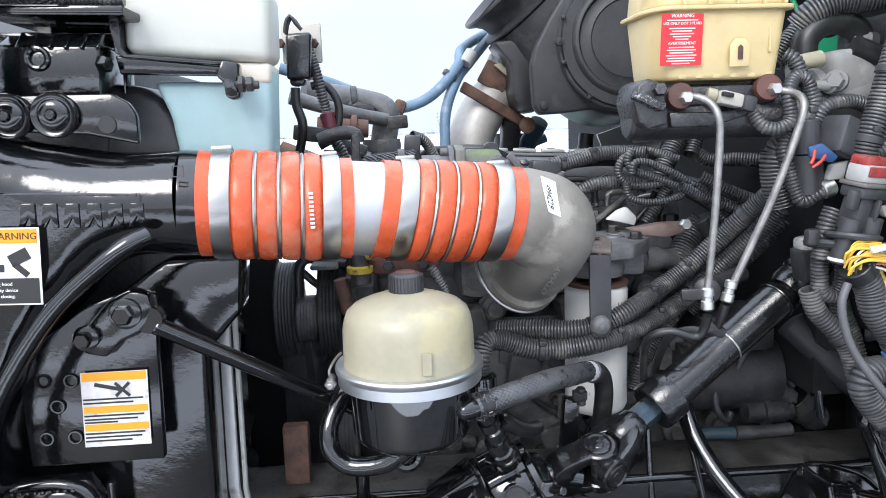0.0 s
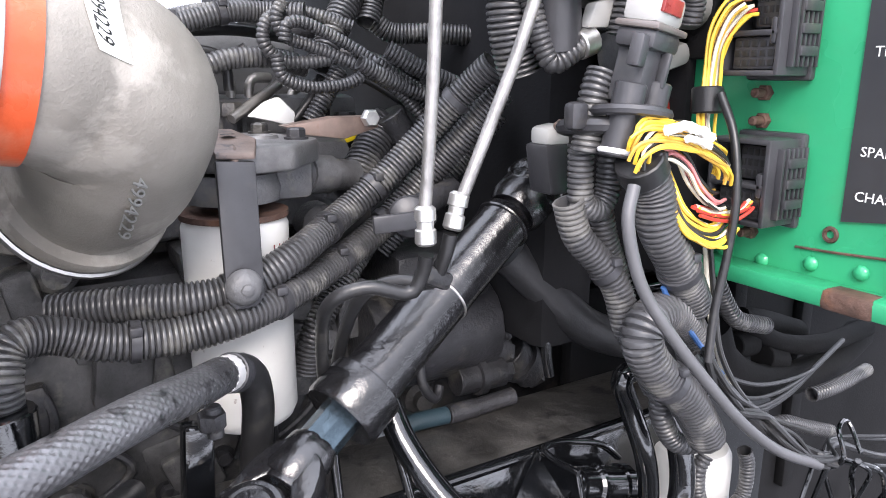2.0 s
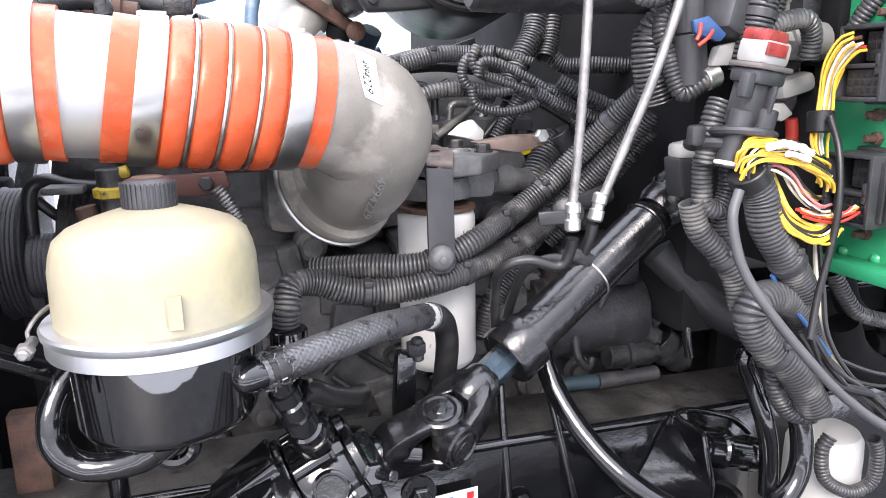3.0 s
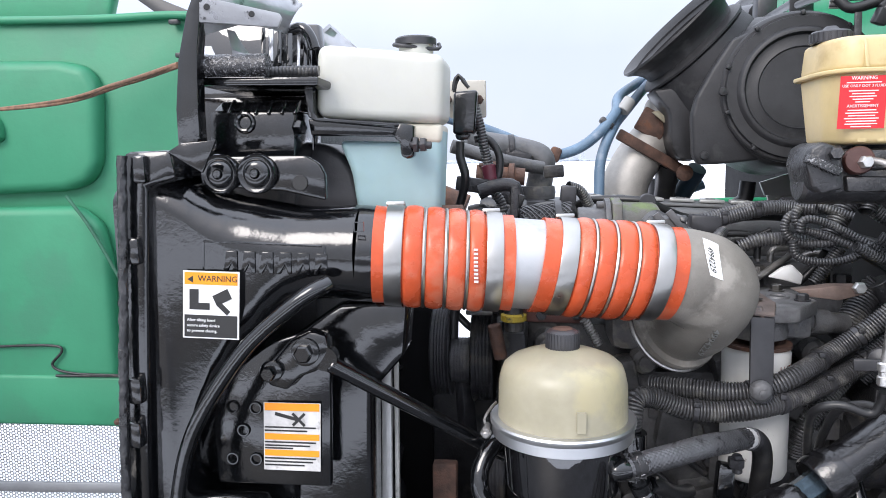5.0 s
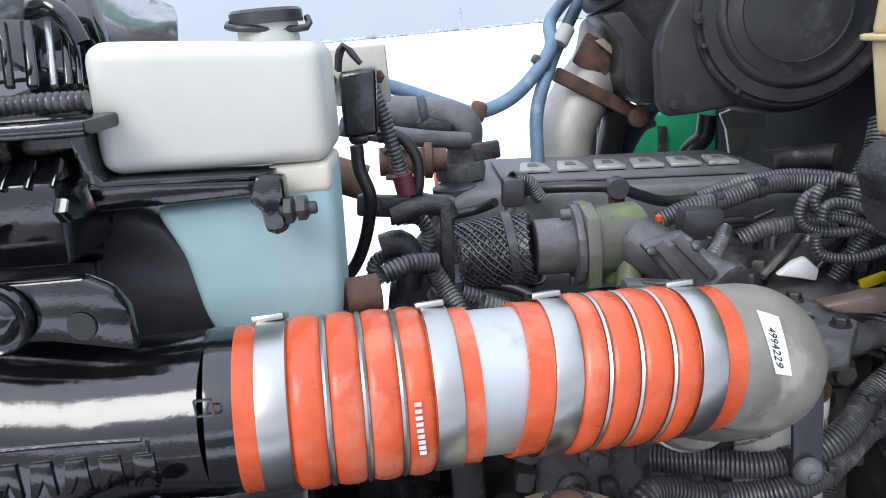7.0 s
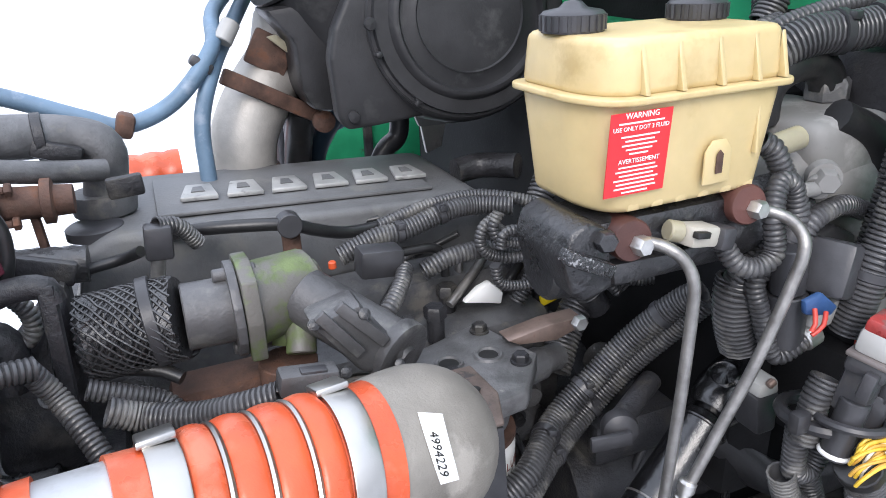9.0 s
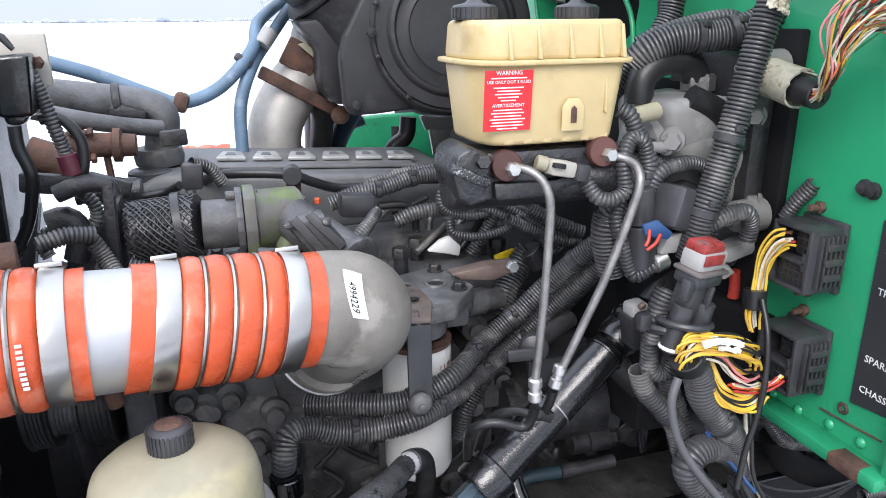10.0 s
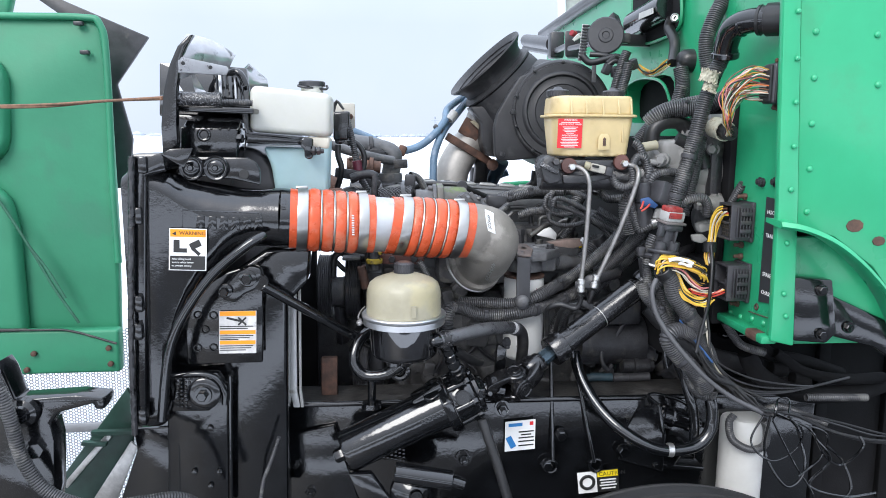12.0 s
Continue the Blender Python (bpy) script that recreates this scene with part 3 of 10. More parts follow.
ARCH = [(0.730, 0.615, 1.460), (0.767, 0.600, 1.454), (0.820, 0.585, 1.429), (0.879, 0.575, 1.378), (0.927, 0.570, 1.315), (0.974, 0.570, 1.214)]


def arch_flange():
    g = Geo()
    line = smooth_line(ARCH, 0.012)
    vs, fs = [], []
    for p in line:
        vs += [p + V(0, 0.04, 0.006), p + V(0, -0.012, 0.004), p + V(0, -0.016, -0.004), p + V(0, -0.01, -0.008), p + V(0, 0.04, -0.002)]
    n = len(line)
    for i in range(n - 1):
        for k in range(5):
            j = (k + 1) % 5
            fs.append((i * 5 + k, i * 5 + j, (i + 1) * 5 + j, (i + 1) * 5 + k))
    fs += [(0, 1, 2, 3, 4), tuple((n - 1) * 5 + k for k in (4, 3, 2, 1, 0))]
    return g.add(vs, fs)


part("arch_flange", arch_flange(), M_GREEN, side_panel)
part("inner_well", Geo().slab([(0.811, 0.700, 1.423), (1.139, 0.700, 1.426), (1.167, 0.700, 1.216), (0.830, 0.700, 1.215)], (0, 0.02, 0), 0.002), M_GREEN, side_panel)
for p in ((0.743, 0.626, 1.817), (0.748, 0.626, 1.740), (0.752, 0.626, 1.667), (0.755, 0.626, 1.592), (0.756, 0.626, 1.517), (0.757, 0.626, 1.423), (0.766, 0.626, 1.290), (0.759, 0.626, 1.331)):
    rivet(p, (0, -1, 0), side_panel, 0.005)
for p in ((0.784, 0.639, 1.786), (0.788, 0.639, 1.709), (0.791, 0.639, 1.631), (0.794, 0.639, 1.553), (0.796, 0.639, 1.477), (0.895, 0.639, 1.783), (0.905, 0.639, 1.699)):
    rivet(p, (0, -1, 0), side_panel, 0.006)
part("chipped_paint", Geo().lathe((0.888, 0.639, 1.452), (0, -1, 0), [(0, 0.017), (0.0008, 0.016), (0.001, 0)], 9, squash=0.7), M_RUST, side_panel, "rust showing through chipped paint")
part("chipped_paint", Geo().lathe((0.936, 0.639, 1.424), (0, -1, 0), [(0, 0.013), (0.0008, 0.012), (0.001, 0)], 8, squash=0.7), M_RUST, side_panel, "rust showing through chipped paint")

hinge_bracket = thing("cab_mount_bracket", (0.86, 0.7, 1.23), "black painted steel cab mount bracket with bolts", "bracket")
part("plate", Geo().slab([(0.800, 0.665, 1.353), (0.874, 0.665, 1.348), (0.892, 0.665, 1.246), (0.873, 0.665, 1.226), (0.808, 0.665, 1.232)], (0, 0.03, 0), 0.004), M_GLOSS, hinge_bracket)
part("arm", Geo().slab([(0.880, 0.680, 1.318), (1.015, 0.680, 1.258), (1.088, 0.680, 1.197), (1.095, 0.680, 1.141), (0.976, 0.680, 1.214), (0.888, 0.680, 1.236)], (0, 0.03, 0), 0.006), M_GLOSS, hinge_bracket)
for p in ((0.860, 0.664, 1.244), (0.853, 0.664, 1.329), (0.921, 0.678, 1.253)):
    part("bolt", Geo().lathe(p, (0, -1, 0), [(0, 0.011), (0.003, 0.011)], 14).hexa(V(*p) + V(0, -0.003, 0), (0, -1, 0), 0.008, 0.006), M_GLOSS, hinge_bracket)

# ---- frame rail and its stickers ----
RAIL_Y = 0.905
frame_rail = thing("frame_rail", (0.194, 0.930, 0.724), "gloss black painted steel frame rail", "frame rail")
RT = V((0.377, 0.895, 1.035)).z
part("web", Geo().box((0.36, RAIL_Y + 0.006, RT - 0.14), (1.32, 0.012, 0.28), 0.003), M_GLOSS, frame_rail)
part("top_flange", Geo().box((0.36, RAIL_Y + 0.055, RT - 0.004), (1.32, 0.11, 0.014), 0.0065, segs=4), M_RAILTOP, frame_rail, "dusty worn top flange")
part("flange_edge", Geo().rod((-0.30, RAIL_Y + 0.004, RT - 0.002), (1.02, RAIL_Y + 0.004, RT - 0.002), 0.0062, seg=14), M_GLOSS, frame_rail)
part("bottom_flange", Geo().box((0.36, RAIL_Y + 0.045, RT - 0.276), (1.32, 0.09, 0.010), 0.003), M_DUSTY, frame_rail)
for p in ((-0.011, 0.895, 0.850), (0.431, 0.895, 0.956), (0.574, 0.895, 0.915), (0.402, 0.895, 0.886)):
    part("bolt", Geo().lathe(p, (0, -1, 0), [(0, 0.016), (0.004, 0.016)], 16).hexa(V(*p) + V(0, -0.004, 0), (0, -1, 0), 0.012, 0.010), M_GLOSS, frame_rail)

single("far_frame_rail", Geo().box((0.85, 1.75, RT - 0.14), (2.3, 0.09, 0.28), 0.004), M_DARK, "black frame rail on the far side", "frame rail")
crossmember = single("front_crossmember", Geo().box((-0.286, 1.320, 0.904), (0.22, 0.84, 0.2), 0.02), M_DARK, "black steel crossmember under the radiator", "crossmember")

# ---- front wheel ----
TX = V((0.611, 0.630, 0.995)).x
front_wheel = thing("road_wheel", (TX, 0.63, 0.0), "black front tyre standing on the snow", "wheel")
tyre_prof = [(0, 0.28), (0.0, 0.375), (0.012, 0.428), (0.030, 0.455), (0.045, 0.461), (0.048, 0.456), (0.053, 0.456), (0.056, 0.463), (0.088, 0.4645), (0.091, 0.452), (0.099, 0.452), (0.102, 0.465), (0.158, 0.465), (0.161, 0.452), (0.169, 0.452), (0.172, 0.4645), (0.204, 0.463), (0.207, 0.456), (0.212, 0.456), (0.215, 0.461), (0.230, 0.455), (0.25, 0.428), (0.26, 0.375), (0.26, 0.28)]
TYRE_Z = 0.466
part("tyre", Geo().lathe((TX, 0.50, TYRE_Z), (0, 1, 0), tyre_prof, 96), M_TYRE, front_wheel)
part("rim", Geo().lathe((TX, 0.52, TYRE_Z), (0, 1, 0), [(0, 0.295), (0.02, 0.28), (0.10, 0.26), (0.11, 0.10), (0.06, 0.09), (0.06, 0)], 48), M_ALU, front_wheel)
# Near-black boxes on the firewall carry the shade behind the engine in their colour.
doghouse = tagged(new("engine_tunnel_lining", settle("engine_tunnel_lining", Geo().box((FW - 0.045, 1.45, 1.36), (0.08, 0.98, 0.50), 0.02).box((FW - 0.008, 0.906, 1.40), (0.012, 0.112, 0.10), 0.004).box((FW - 0.010, 2.31, 1.43), (0.016, 0.73, 0.40), 0.004).box((FW - 0.018, 0.8885, 1.288), (0.036, 0.147, 0.125), 0.004), M_FLATBLACK)), "near-black lining that holds the shade behind the engine", "lining", kind="structure")


# ---- radiator end: charge air cooler tank, radiator, supports ----
cac = thing("charge_air_cooler_tank", (-0.247, 0.772, 1.010), "gloss black cast end tank of the charge air cooler", "radiator tank")
HL, HR = V(-0.1319, 0.7808, 1.4516), V(0.2223, 0.8511, 1.4174)
HD = (HR - HL).normalized()


def horn(stations, n=10):
    """A cast tank as rounded sections along x: each is x, lowest, highest, front, back and corner radius."""
    g = Geo()
    vs, fs = [], []
    for x, lo, hi, front, back, rad in stations:
        hy, hz = (back - front) / 2, (hi - lo) / 2
        rad = min(rad, hy, hz)
        cy, cz = (back + front) / 2, (hi + lo) / 2
        for q in range(4):
            sy, sz = ((1, 1), (-1, 1), (-1, -1), (1, -1))[q]
            for m in range(n):
                a = math.pi / 2 * (q + m / (n - 1))
                vs.append((x, cy + sy * (hy - rad) + rad * math.cos(a), cz + sz * (hz - rad) + rad * math.sin(a)))
    c, m = 4 * n, len(stations)
    for r in range(m - 1):
        for q in range(c):
            w = (q + 1) % c
            fs.append((r * c + q, r * c + w, (r + 1) * c + w, (r + 1) * c + q))
    fs += [tuple(range(c))[::-1], tuple((m - 1) * c + q for q in range(c))]
    return g.add(vs, fs)


def horn_stations():
    """The tank widens from its upright column to the round neck in one smooth sweep."""
    low = smooth_line([(-0.411, 0.712, 1.068), (-0.362, 0.712, 1.074), (-0.346, 0.712, 1.192), (-0.322, 0.712, 1.267), (-0.288, 0.714, 1.322), (-0.242, 0.716, 1.372), (-0.194, 0.717, 1.405), (-0.167, 0.737, 1.419)], 0.004)
    high = smooth_line([(-0.389, 0.720, 1.553), (-0.342, 0.720, 1.543), (-0.302, 0.720, 1.525), (-0.234, 0.730, 1.513), (-0.165, 0.740, 1.502)], 0.004)
    n0, rows = HL - HD * 0.012, []
    x0, x1 = low[0].x, n0.x
    for k in range(44):
        x = x0 + (x1 - x0) * k / 43
        a = min(low, key=lambda p: abs(p.x - x)).z
        b = min(high, key=lambda p: abs(p.x - x)).z
        f = k / 43
        e = f * f * (3 - 2 * f)
        w = max(0, (f - 0.55) / 0.45)
        w = w * w * (3 - 2 * w)
        a = a + (n0.z - 0.0560 - a) * w
        b = b + (n0.z + 0.0560 - b) * w
        if k < 3:
            b -= 0.006 * (3 - k)
        rows.append((x, a, b, 0.713 + (n0.y - 0.0560 - 0.713) * e, 0.845 + (n0.y + 0.0560 - 0.845) * e, 0.022 + 0.0346 * min(1, f * 2.0)))
    return rows


TANK_FORM = horn(horn_stations())
TANK_TREE = BVHTree.FromPolygons(TANK_FORM.v, TANK_FORM.f)


def on_tank(p, lift=0.0):
    """The place on the tank's face behind p."""
    hit = TANK_TREE.ray_cast(V(p[0], 0.5, p[2]), V(0, 1, 0))[0]
    return V(p[0], (hit.y if hit else 0.715) - lift, p[2])


part("casting", TANK_FORM, M_GLOSS, cac)
part("neck", Geo().lathe(HL - HD * 0.02, HD, [(0, 0.0554), (0.004, 0.0560), (0.026, 0.0556)], 40), M_GLOSS, cac)
a, b, c, d = V((-0.309, 0.713, 1.474)), V((-0.174, 0.732, 1.467)), V((-0.176, 0.731, 1.430)), V((-0.312, 0.712, 1.435))
for p, q in ((a, b), (a, d), (b, c)):
    part("panel_outline", Geo().tube([on_tank(p.lerp(q, m / 12)) for m in range(13)], 0.0014, seg=6), M_GLOSS, cac)
for k in range(6):
    a, b = V((-0.289, 0.713, 1.464)), V((-0.289, 0.712, 1.440))
    run = (V((-0.169, 0.732, 1.459)) - a) / 6
    ring = [a + run * (k + 0.28), a + run * (k + 0.90), b + run * (k + 0.86), b + run * (k + 0.64), a.lerp(b, 0.55) + run * (k + 0.55), b + run * (k + 0.26), b + run * (k + 0.06)]
    part("raised_mark", Geo().slab([on_tank(p, -0.001) for p in ring], (0, -0.0035, 0), 0.0011), M_GLOSS, cac, "raised cast mark")
e = V((-0.133, 0.735, 1.489))
for u, v, w, h in ((-1, 0, 0.001, 0.010), (1, 0, 0.001, 0.010), (0, -1, 0.010, 0.001), (0, 1, 0.010, 0.001)):
    part("square_mark", Geo().box(on_tank(e + V(0.005 * u, 0, 0.005 * v)), (w, 0.002, h), 0), M_GLOSS, cac)
part("side_column", Geo().slab([(-0.387, 0.700, 1.573), (-0.333, 0.700, 1.574), (-0.328, 0.700, 1.544), (-0.363, 0.700, 1.534), (-0.386, 0.692, 1.088), (-0.414, 0.692, 1.082)], (0, 0.12, 0), 0.006), M_GLOSS, cac)
for p in ((-0.379, 0.699, 1.466), (-0.385, 0.694, 1.311), (-0.388, 0.692, 1.261), (-0.390, 0.692, 1.102), (-0.366, 0.700, 1.554)):
    part("clip", Geo().box(p, (0.016, 0.018, 0.030), 0.004), M_GLOSS, cac)
part("edge_trim", Geo().tube([(-0.382, 0.690, 1.569), (-0.390, 0.688, 1.426), (-0.399, 0.682, 1.244), (-0.403, 0.682, 1.070)], 0.005, seg=14, step=0.003, jag=0.35), M_IRON, cac, "ragged black edge trim")
part("corner_patch", Geo().slab([(-0.320, 0.700, 1.581), (-0.281, 0.700, 1.583), (-0.298, 0.700, 1.549), (-0.336, 0.700, 1.572)], (0, 0.004, 0), 0.001), M_GLOSS, cac)
part("curved_rib", Geo().tube([(-0.169, 0.713, 1.428), (-0.180, 0.702, 1.423), (-0.205, 0.697, 1.406), (-0.252, 0.696, 1.366), (-0.289, 0.694, 1.320), (-0.323, 0.692, 1.263), (-0.343, 0.692, 1.198), (-0.357, 0.692, 1.093)], 0.009), M_GLOSS, cac)


def sticker(name, tl, tr, bl, label, material, lift=0.001, category="sticker"):
    """A sticker from three corners; returns its Empty and its own axes."""
    tl, tr, bl = V(*tl), V(*tr), V(*bl)
    r, u = (tr - tl), (tl - bl)
    w, h = r.length, u.length
    r.normalize()
    u.normalize()
    n = r.cross(u)
    c = (tr + bl) / 2 + n * lift
    t = thing(name, bl, label, category)
    part("backing", Geo().quad(c, r, u, w, h), material, t)

    def place(x, y, up=0.0004):
        return tl + r * (x * w) - u * (y * h) + n * (lift + 0.0006 + up)

    return t, place, r, u, w, h


wt, wp, wr, wu, ww, wh = sticker("hood_warning_sticker", (-0.331, 0.710, 1.443), (-0.266, 0.710, 1.441), (-0.335, 0.708, 1.368), "orange, white and black tilting hood warning sticker", M_LABEL)
part("orange_band", Geo().quad(wp(0.5, 0.11), wr, wu, ww * 0.94, wh * 0.18, 0.0002), M_ORLAB, wt)
lettering("heading", "WARNING", wh * 0.125, wp(0.27, 0.150, 0.0008), wr, wu, M_INKHOLE, wt)
part("triangle", Geo().lathe(wp(0.15, 0.125, 0.0006), wr.cross(wu), [(0, 0.0045), (0.0003, 0.0045)], 3), M_INKHOLE, wt)
part("black_band", Geo().quad(wp(0.5, 0.815), wr, wu, ww * 0.94, wh * 0.33, 0.0002), M_INKHOLE, wt)
for k, line in enumerate(("After tilting hood", "secure safety device", "to prevent closing.")):
    lettering("instruction", line, wh * 0.062, wp(0.08, 0.745 + 0.08 * k, 0.0008), wr, wu, M_LABEL, wt)
part("pictogram", Geo().quad(wp(0.2, 0.42), wr, wu, ww * 0.16, wh * 0.3, 0.0003), M_INKHOLE, wt)
part("pictogram", Geo().quad(wp(0.33, 0.52, 0.0006), wr, wu, ww * 0.3, wh * 0.1, 0.0003), M_INKHOLE, wt)
part("pictogram", Geo().quad(wp(0.7, 0.38), (wr + wu * 0.5), (wu - wr * 0.5), ww * 0.3, wh * 0.16, 0.0003), M_INKHOLE, wt)
part("pictogram", Geo().quad(wp(0.72, 0.54), (wr - wu * 0.9), (wu + wr * 0.9), ww * 0.26, wh * 0.08, 0.0003), M_INKHOLE, wt)

# radiator block and its side plates
radiator = thing("radiator", (-0.267, 1.392, 0.760), "black radiator with its fan shroud", "radiator")
part("core", Geo().box((-0.297, 1.352, 1.200), (0.133, 0.972, 0.830), 0.01), M_DARK, radiator)
part("side_tank", Geo().slab([(-0.369, 0.782, 1.261), (-0.178, 0.786, 1.392), (-0.096, 0.786, 1.393), (-0.102, 0.784, 1.328), (-0.142, 0.783, 1.284), (-0.151, 0.782, 0.853), (-0.388, 0.782, 0.854)], (0, 0.06, 0), 0.008), M_GLOSS, radiator)
part("lower_wall", Geo().slab([(-0.447, 0.792, 1.037), (-0.358, 0.792, 1.040), (-0.364, 0.792, 0.823), (-0.502, 0.792, 0.824), (-0.442, 0.792, 0.992)], (0, 0.05, 0), 0.004), M_GLOSS, radiator)
part("shroud_edge", Geo().slab([(-0.243, 0.860, 1.584), (-0.209, 0.860, 1.583), (-0.187, 0.860, 1.570), (-0.171, 0.860, 1.544), (-0.162, 0.860, 1.507), (-0.161, 0.858, 1.447), (-0.269, 0.858, 1.446)], (0, 0.25, 0), 0.02, 3), M_BLACK, radiator, "rounded matt black fan shroud")
part("bright_strip", Geo().slab([(-0.144, 0.861, 1.379), (-0.132, 0.861, 1.379), (-0.137, 0.857, 1.082), (-0.131, 0.857, 1.047), (-0.145, 0.857, 1.047), (-0.151, 0.857, 1.082)], (0, 0.01, 0), 0.002), M_STRIP, radiator, "bright aluminium edge strip")
part("bright_strip", Geo().slab([(-0.129, 0.864, 1.379), (-0.124, 0.864, 1.379), (-0.128, 0.860, 1.081), (-0.124, 0.860, 1.046), (-0.130, 0.860, 1.046), (-0.133, 0.860, 1.081)], (0, 0.01, 0), 0.001), M_PALE, radiator, "pale edge seal")
part("shroud_wall", Geo().slab([(-0.242, 0.792, 1.166), (-0.186, 0.792, 1.166), (-0.189, 0.792, 1.022), (-0.252, 0.792, 0.848), (-0.270, 0.792, 0.848)], (0, 0.08, 0), 0.006), M_BLACK, radiator)
part("bracket_plate", Geo().slab([(-0.322, 0.744, 1.181), (-0.324, 0.744, 1.271), (-0.298, 0.746, 1.319), (-0.246, 0.747, 1.354), (-0.211, 0.747, 1.365), (-0.179, 0.747, 1.359), (-0.184, 0.744, 1.182)], (0, 0.012, 0), 0.003), M_GLOSS, radiator)
for p in ((-0.299, 0.744, 1.276), (-0.271, 0.744, 1.275), (-0.287, 0.743, 1.248), (-0.302, 0.743, 1.213), (-0.273, 0.743, 1.213)):
    part("plate_hole", Geo().ring(p, (0, 1, 0), 0.0065, 0.0014, 20, 6), M_GLOSS, radiator)
part("pivot_lug", Geo().slab([(-0.256, 0.732, 1.325), (-0.240, 0.733, 1.340), (-0.221, 0.733, 1.361), (-0.199, 0.734, 1.371), (-0.180, 0.733, 1.365), (-0.176, 0.733, 1.346), (-0.190, 0.732, 1.325), (-0.211, 0.732, 1.317), (-0.228, 0.731, 1.301), (-0.249, 0.732, 1.306)], (0, 0.02, 0), 0.004), M_GLOSS, radiator)
for p, r in (((-0.203, 0.732, 1.347), 0.016), ((-0.244, 0.731, 1.324), 0.013)):
    part("pivot_bolt", Geo().lathe(p, (0, -1, 0), [(0, r), (0.004, r), (0.005, r * 0.8)], 20).hexa(V(*p) + V(0, -0.005, 0), (0, -1, 0), r * 0.66, 0.010), M_GLOSS, radiator)
part("lower_plate", Geo().slab([(-0.362, 0.747, 1.163), (-0.269, 0.747, 1.163), (-0.252, 0.747, 1.135), (-0.253, 0.747, 1.094), (-0.260, 0.747, 0.873), (-0.353, 0.747, 0.874), (-0.348, 0.747, 1.018), (-0.368, 0.747, 1.030)], (0, 0.02, 0), 0.004), M_GLOSS, radiator)
part("ribbed_pad", Geo().box(V((-0.318, 0.742, 1.125)), (0.070, 0.012, 0.066), 0.002), M_GLOSS, radiator)
pad = V((-0.341, 0.736, 1.157))
studs = Geo()
for i in range(9):
    for j in range(8):
        if i < 5 or j in (0, 7):
            studs.box(pad + V(0.0078 * i, 0, -0.0078 * j), (0.0046, 0.006, 0.0046), 0.0012)
part("stud_pattern", studs, M_GLOSS, radiator)["kind"] = "stuff"
part("mount_disc", Geo().lathe((-0.292, 0.736, 1.127), (0, -1, 0), [(0, 0.031), (0.006, 0.031), (0.008, 0.028), (0.008, 0.017), (0.012, 0.016), (0.012, 0.0)], 28), M_GLOSS, radiator)
part("mount_bolt", Geo().hexa(V((-0.292, 0.736, 1.127)) + V(0, -0.012, 0), (0, -1, 0), 0.010, 0.010), M_GLOSS, radiator)
part("lug_cover", Geo().tube([(-0.357, 0.740, 1.160), (-0.305, 0.740, 1.164), (-0.271, 0.740, 1.155), (-0.256, 0.740, 1.126), (-0.256, 0.740, 1.100)], 0.006), M_GLOSS, radiator)
part("centre_rib", Geo().rod((-0.248, 0.757, 1.154), (-0.258, 0.757, 0.868), 0.005), M_GLOSS, radiator)
for p in ((-0.286, 0.744, 1.054), (-0.320, 0.744, 0.966), (-0.272, 0.744, 0.965), (-0.290, 0.744, 0.936)):
    part("plate_hole", Geo().lathe(p, (0, -1, 0), [(0, 0.006), (0.003, 0.005), (0.004, 0)], 12), M_GLOSS, radiator)

w2, qp, qr_, qu, qw, qh = sticker("radiator_warning_sticker", (-0.259, 0.741, 1.284), (-0.191, 0.741, 1.284), (-0.262, 0.740, 1.203), "soiled orange and white radiator warning sticker with black text", M_SOILED)
part("orange_band", Geo().quad(qp(0.5, 0.06), qr_, qu, qw * 0.96, qh * 0.11, 0.0002), M_ORLAB, w2)
part("orange_band", Geo().quad(qp(0.5, 0.50), qr_, qu, qw * 0.96, qh * 0.09, 0.0002), M_ORLAB, w2)
part("orange_band", Geo().quad(qp(0.5, 0.74), qr_, qu, qw * 0.96, qh * 0.09, 0.0002), M_ORLAB, w2)
part("pictogram", Geo().quad(qp(0.4, 0.2), (qr_ - qu * 0.25), (qu + qr_ * 0.25), qw * 0.4, qh * 0.05, 0.0003).quad(qp(0.62, 0.24), (qr_ + qu), (qu - qr_), qw * 0.3, qh * 0.04, 0.0003).quad(qp(0.62, 0.24, 0.0008), (qr_ - qu), (qu + qr_), qw * 0.3, qh * 0.04, 0.0003), M_INKHOLE, w2)
for y, w in ((0.36, 0.9), (0.41, 0.75), (0.58, 0.9), (0.63, 0.8), (0.67, 0.5), (0.82, 0.9), (0.87, 0.85), (0.92, 0.7)):
    part("text_bar", Geo().quad(qp(0.02 + w / 2, y), qr_, qu, qw * w, qh * 0.022, 0.0002), M_INKHOLE, w2)

stay = thing("radiator_stay_rod", (0.003, 0.862, 1.180), "gloss black radiator stay rod", "rod")
part("rod", Geo().rod((-0.179, 0.739, 1.332), (0.020, 0.862, 1.175), 0.0095), M_GLOSS, stay)
part("eye", Geo().lathe(V((-0.182, 0.733, 1.338)), (0, 1, 0), [(0, 0.014), (0.014, 0.014)], 16), M_GLOSS, stay)

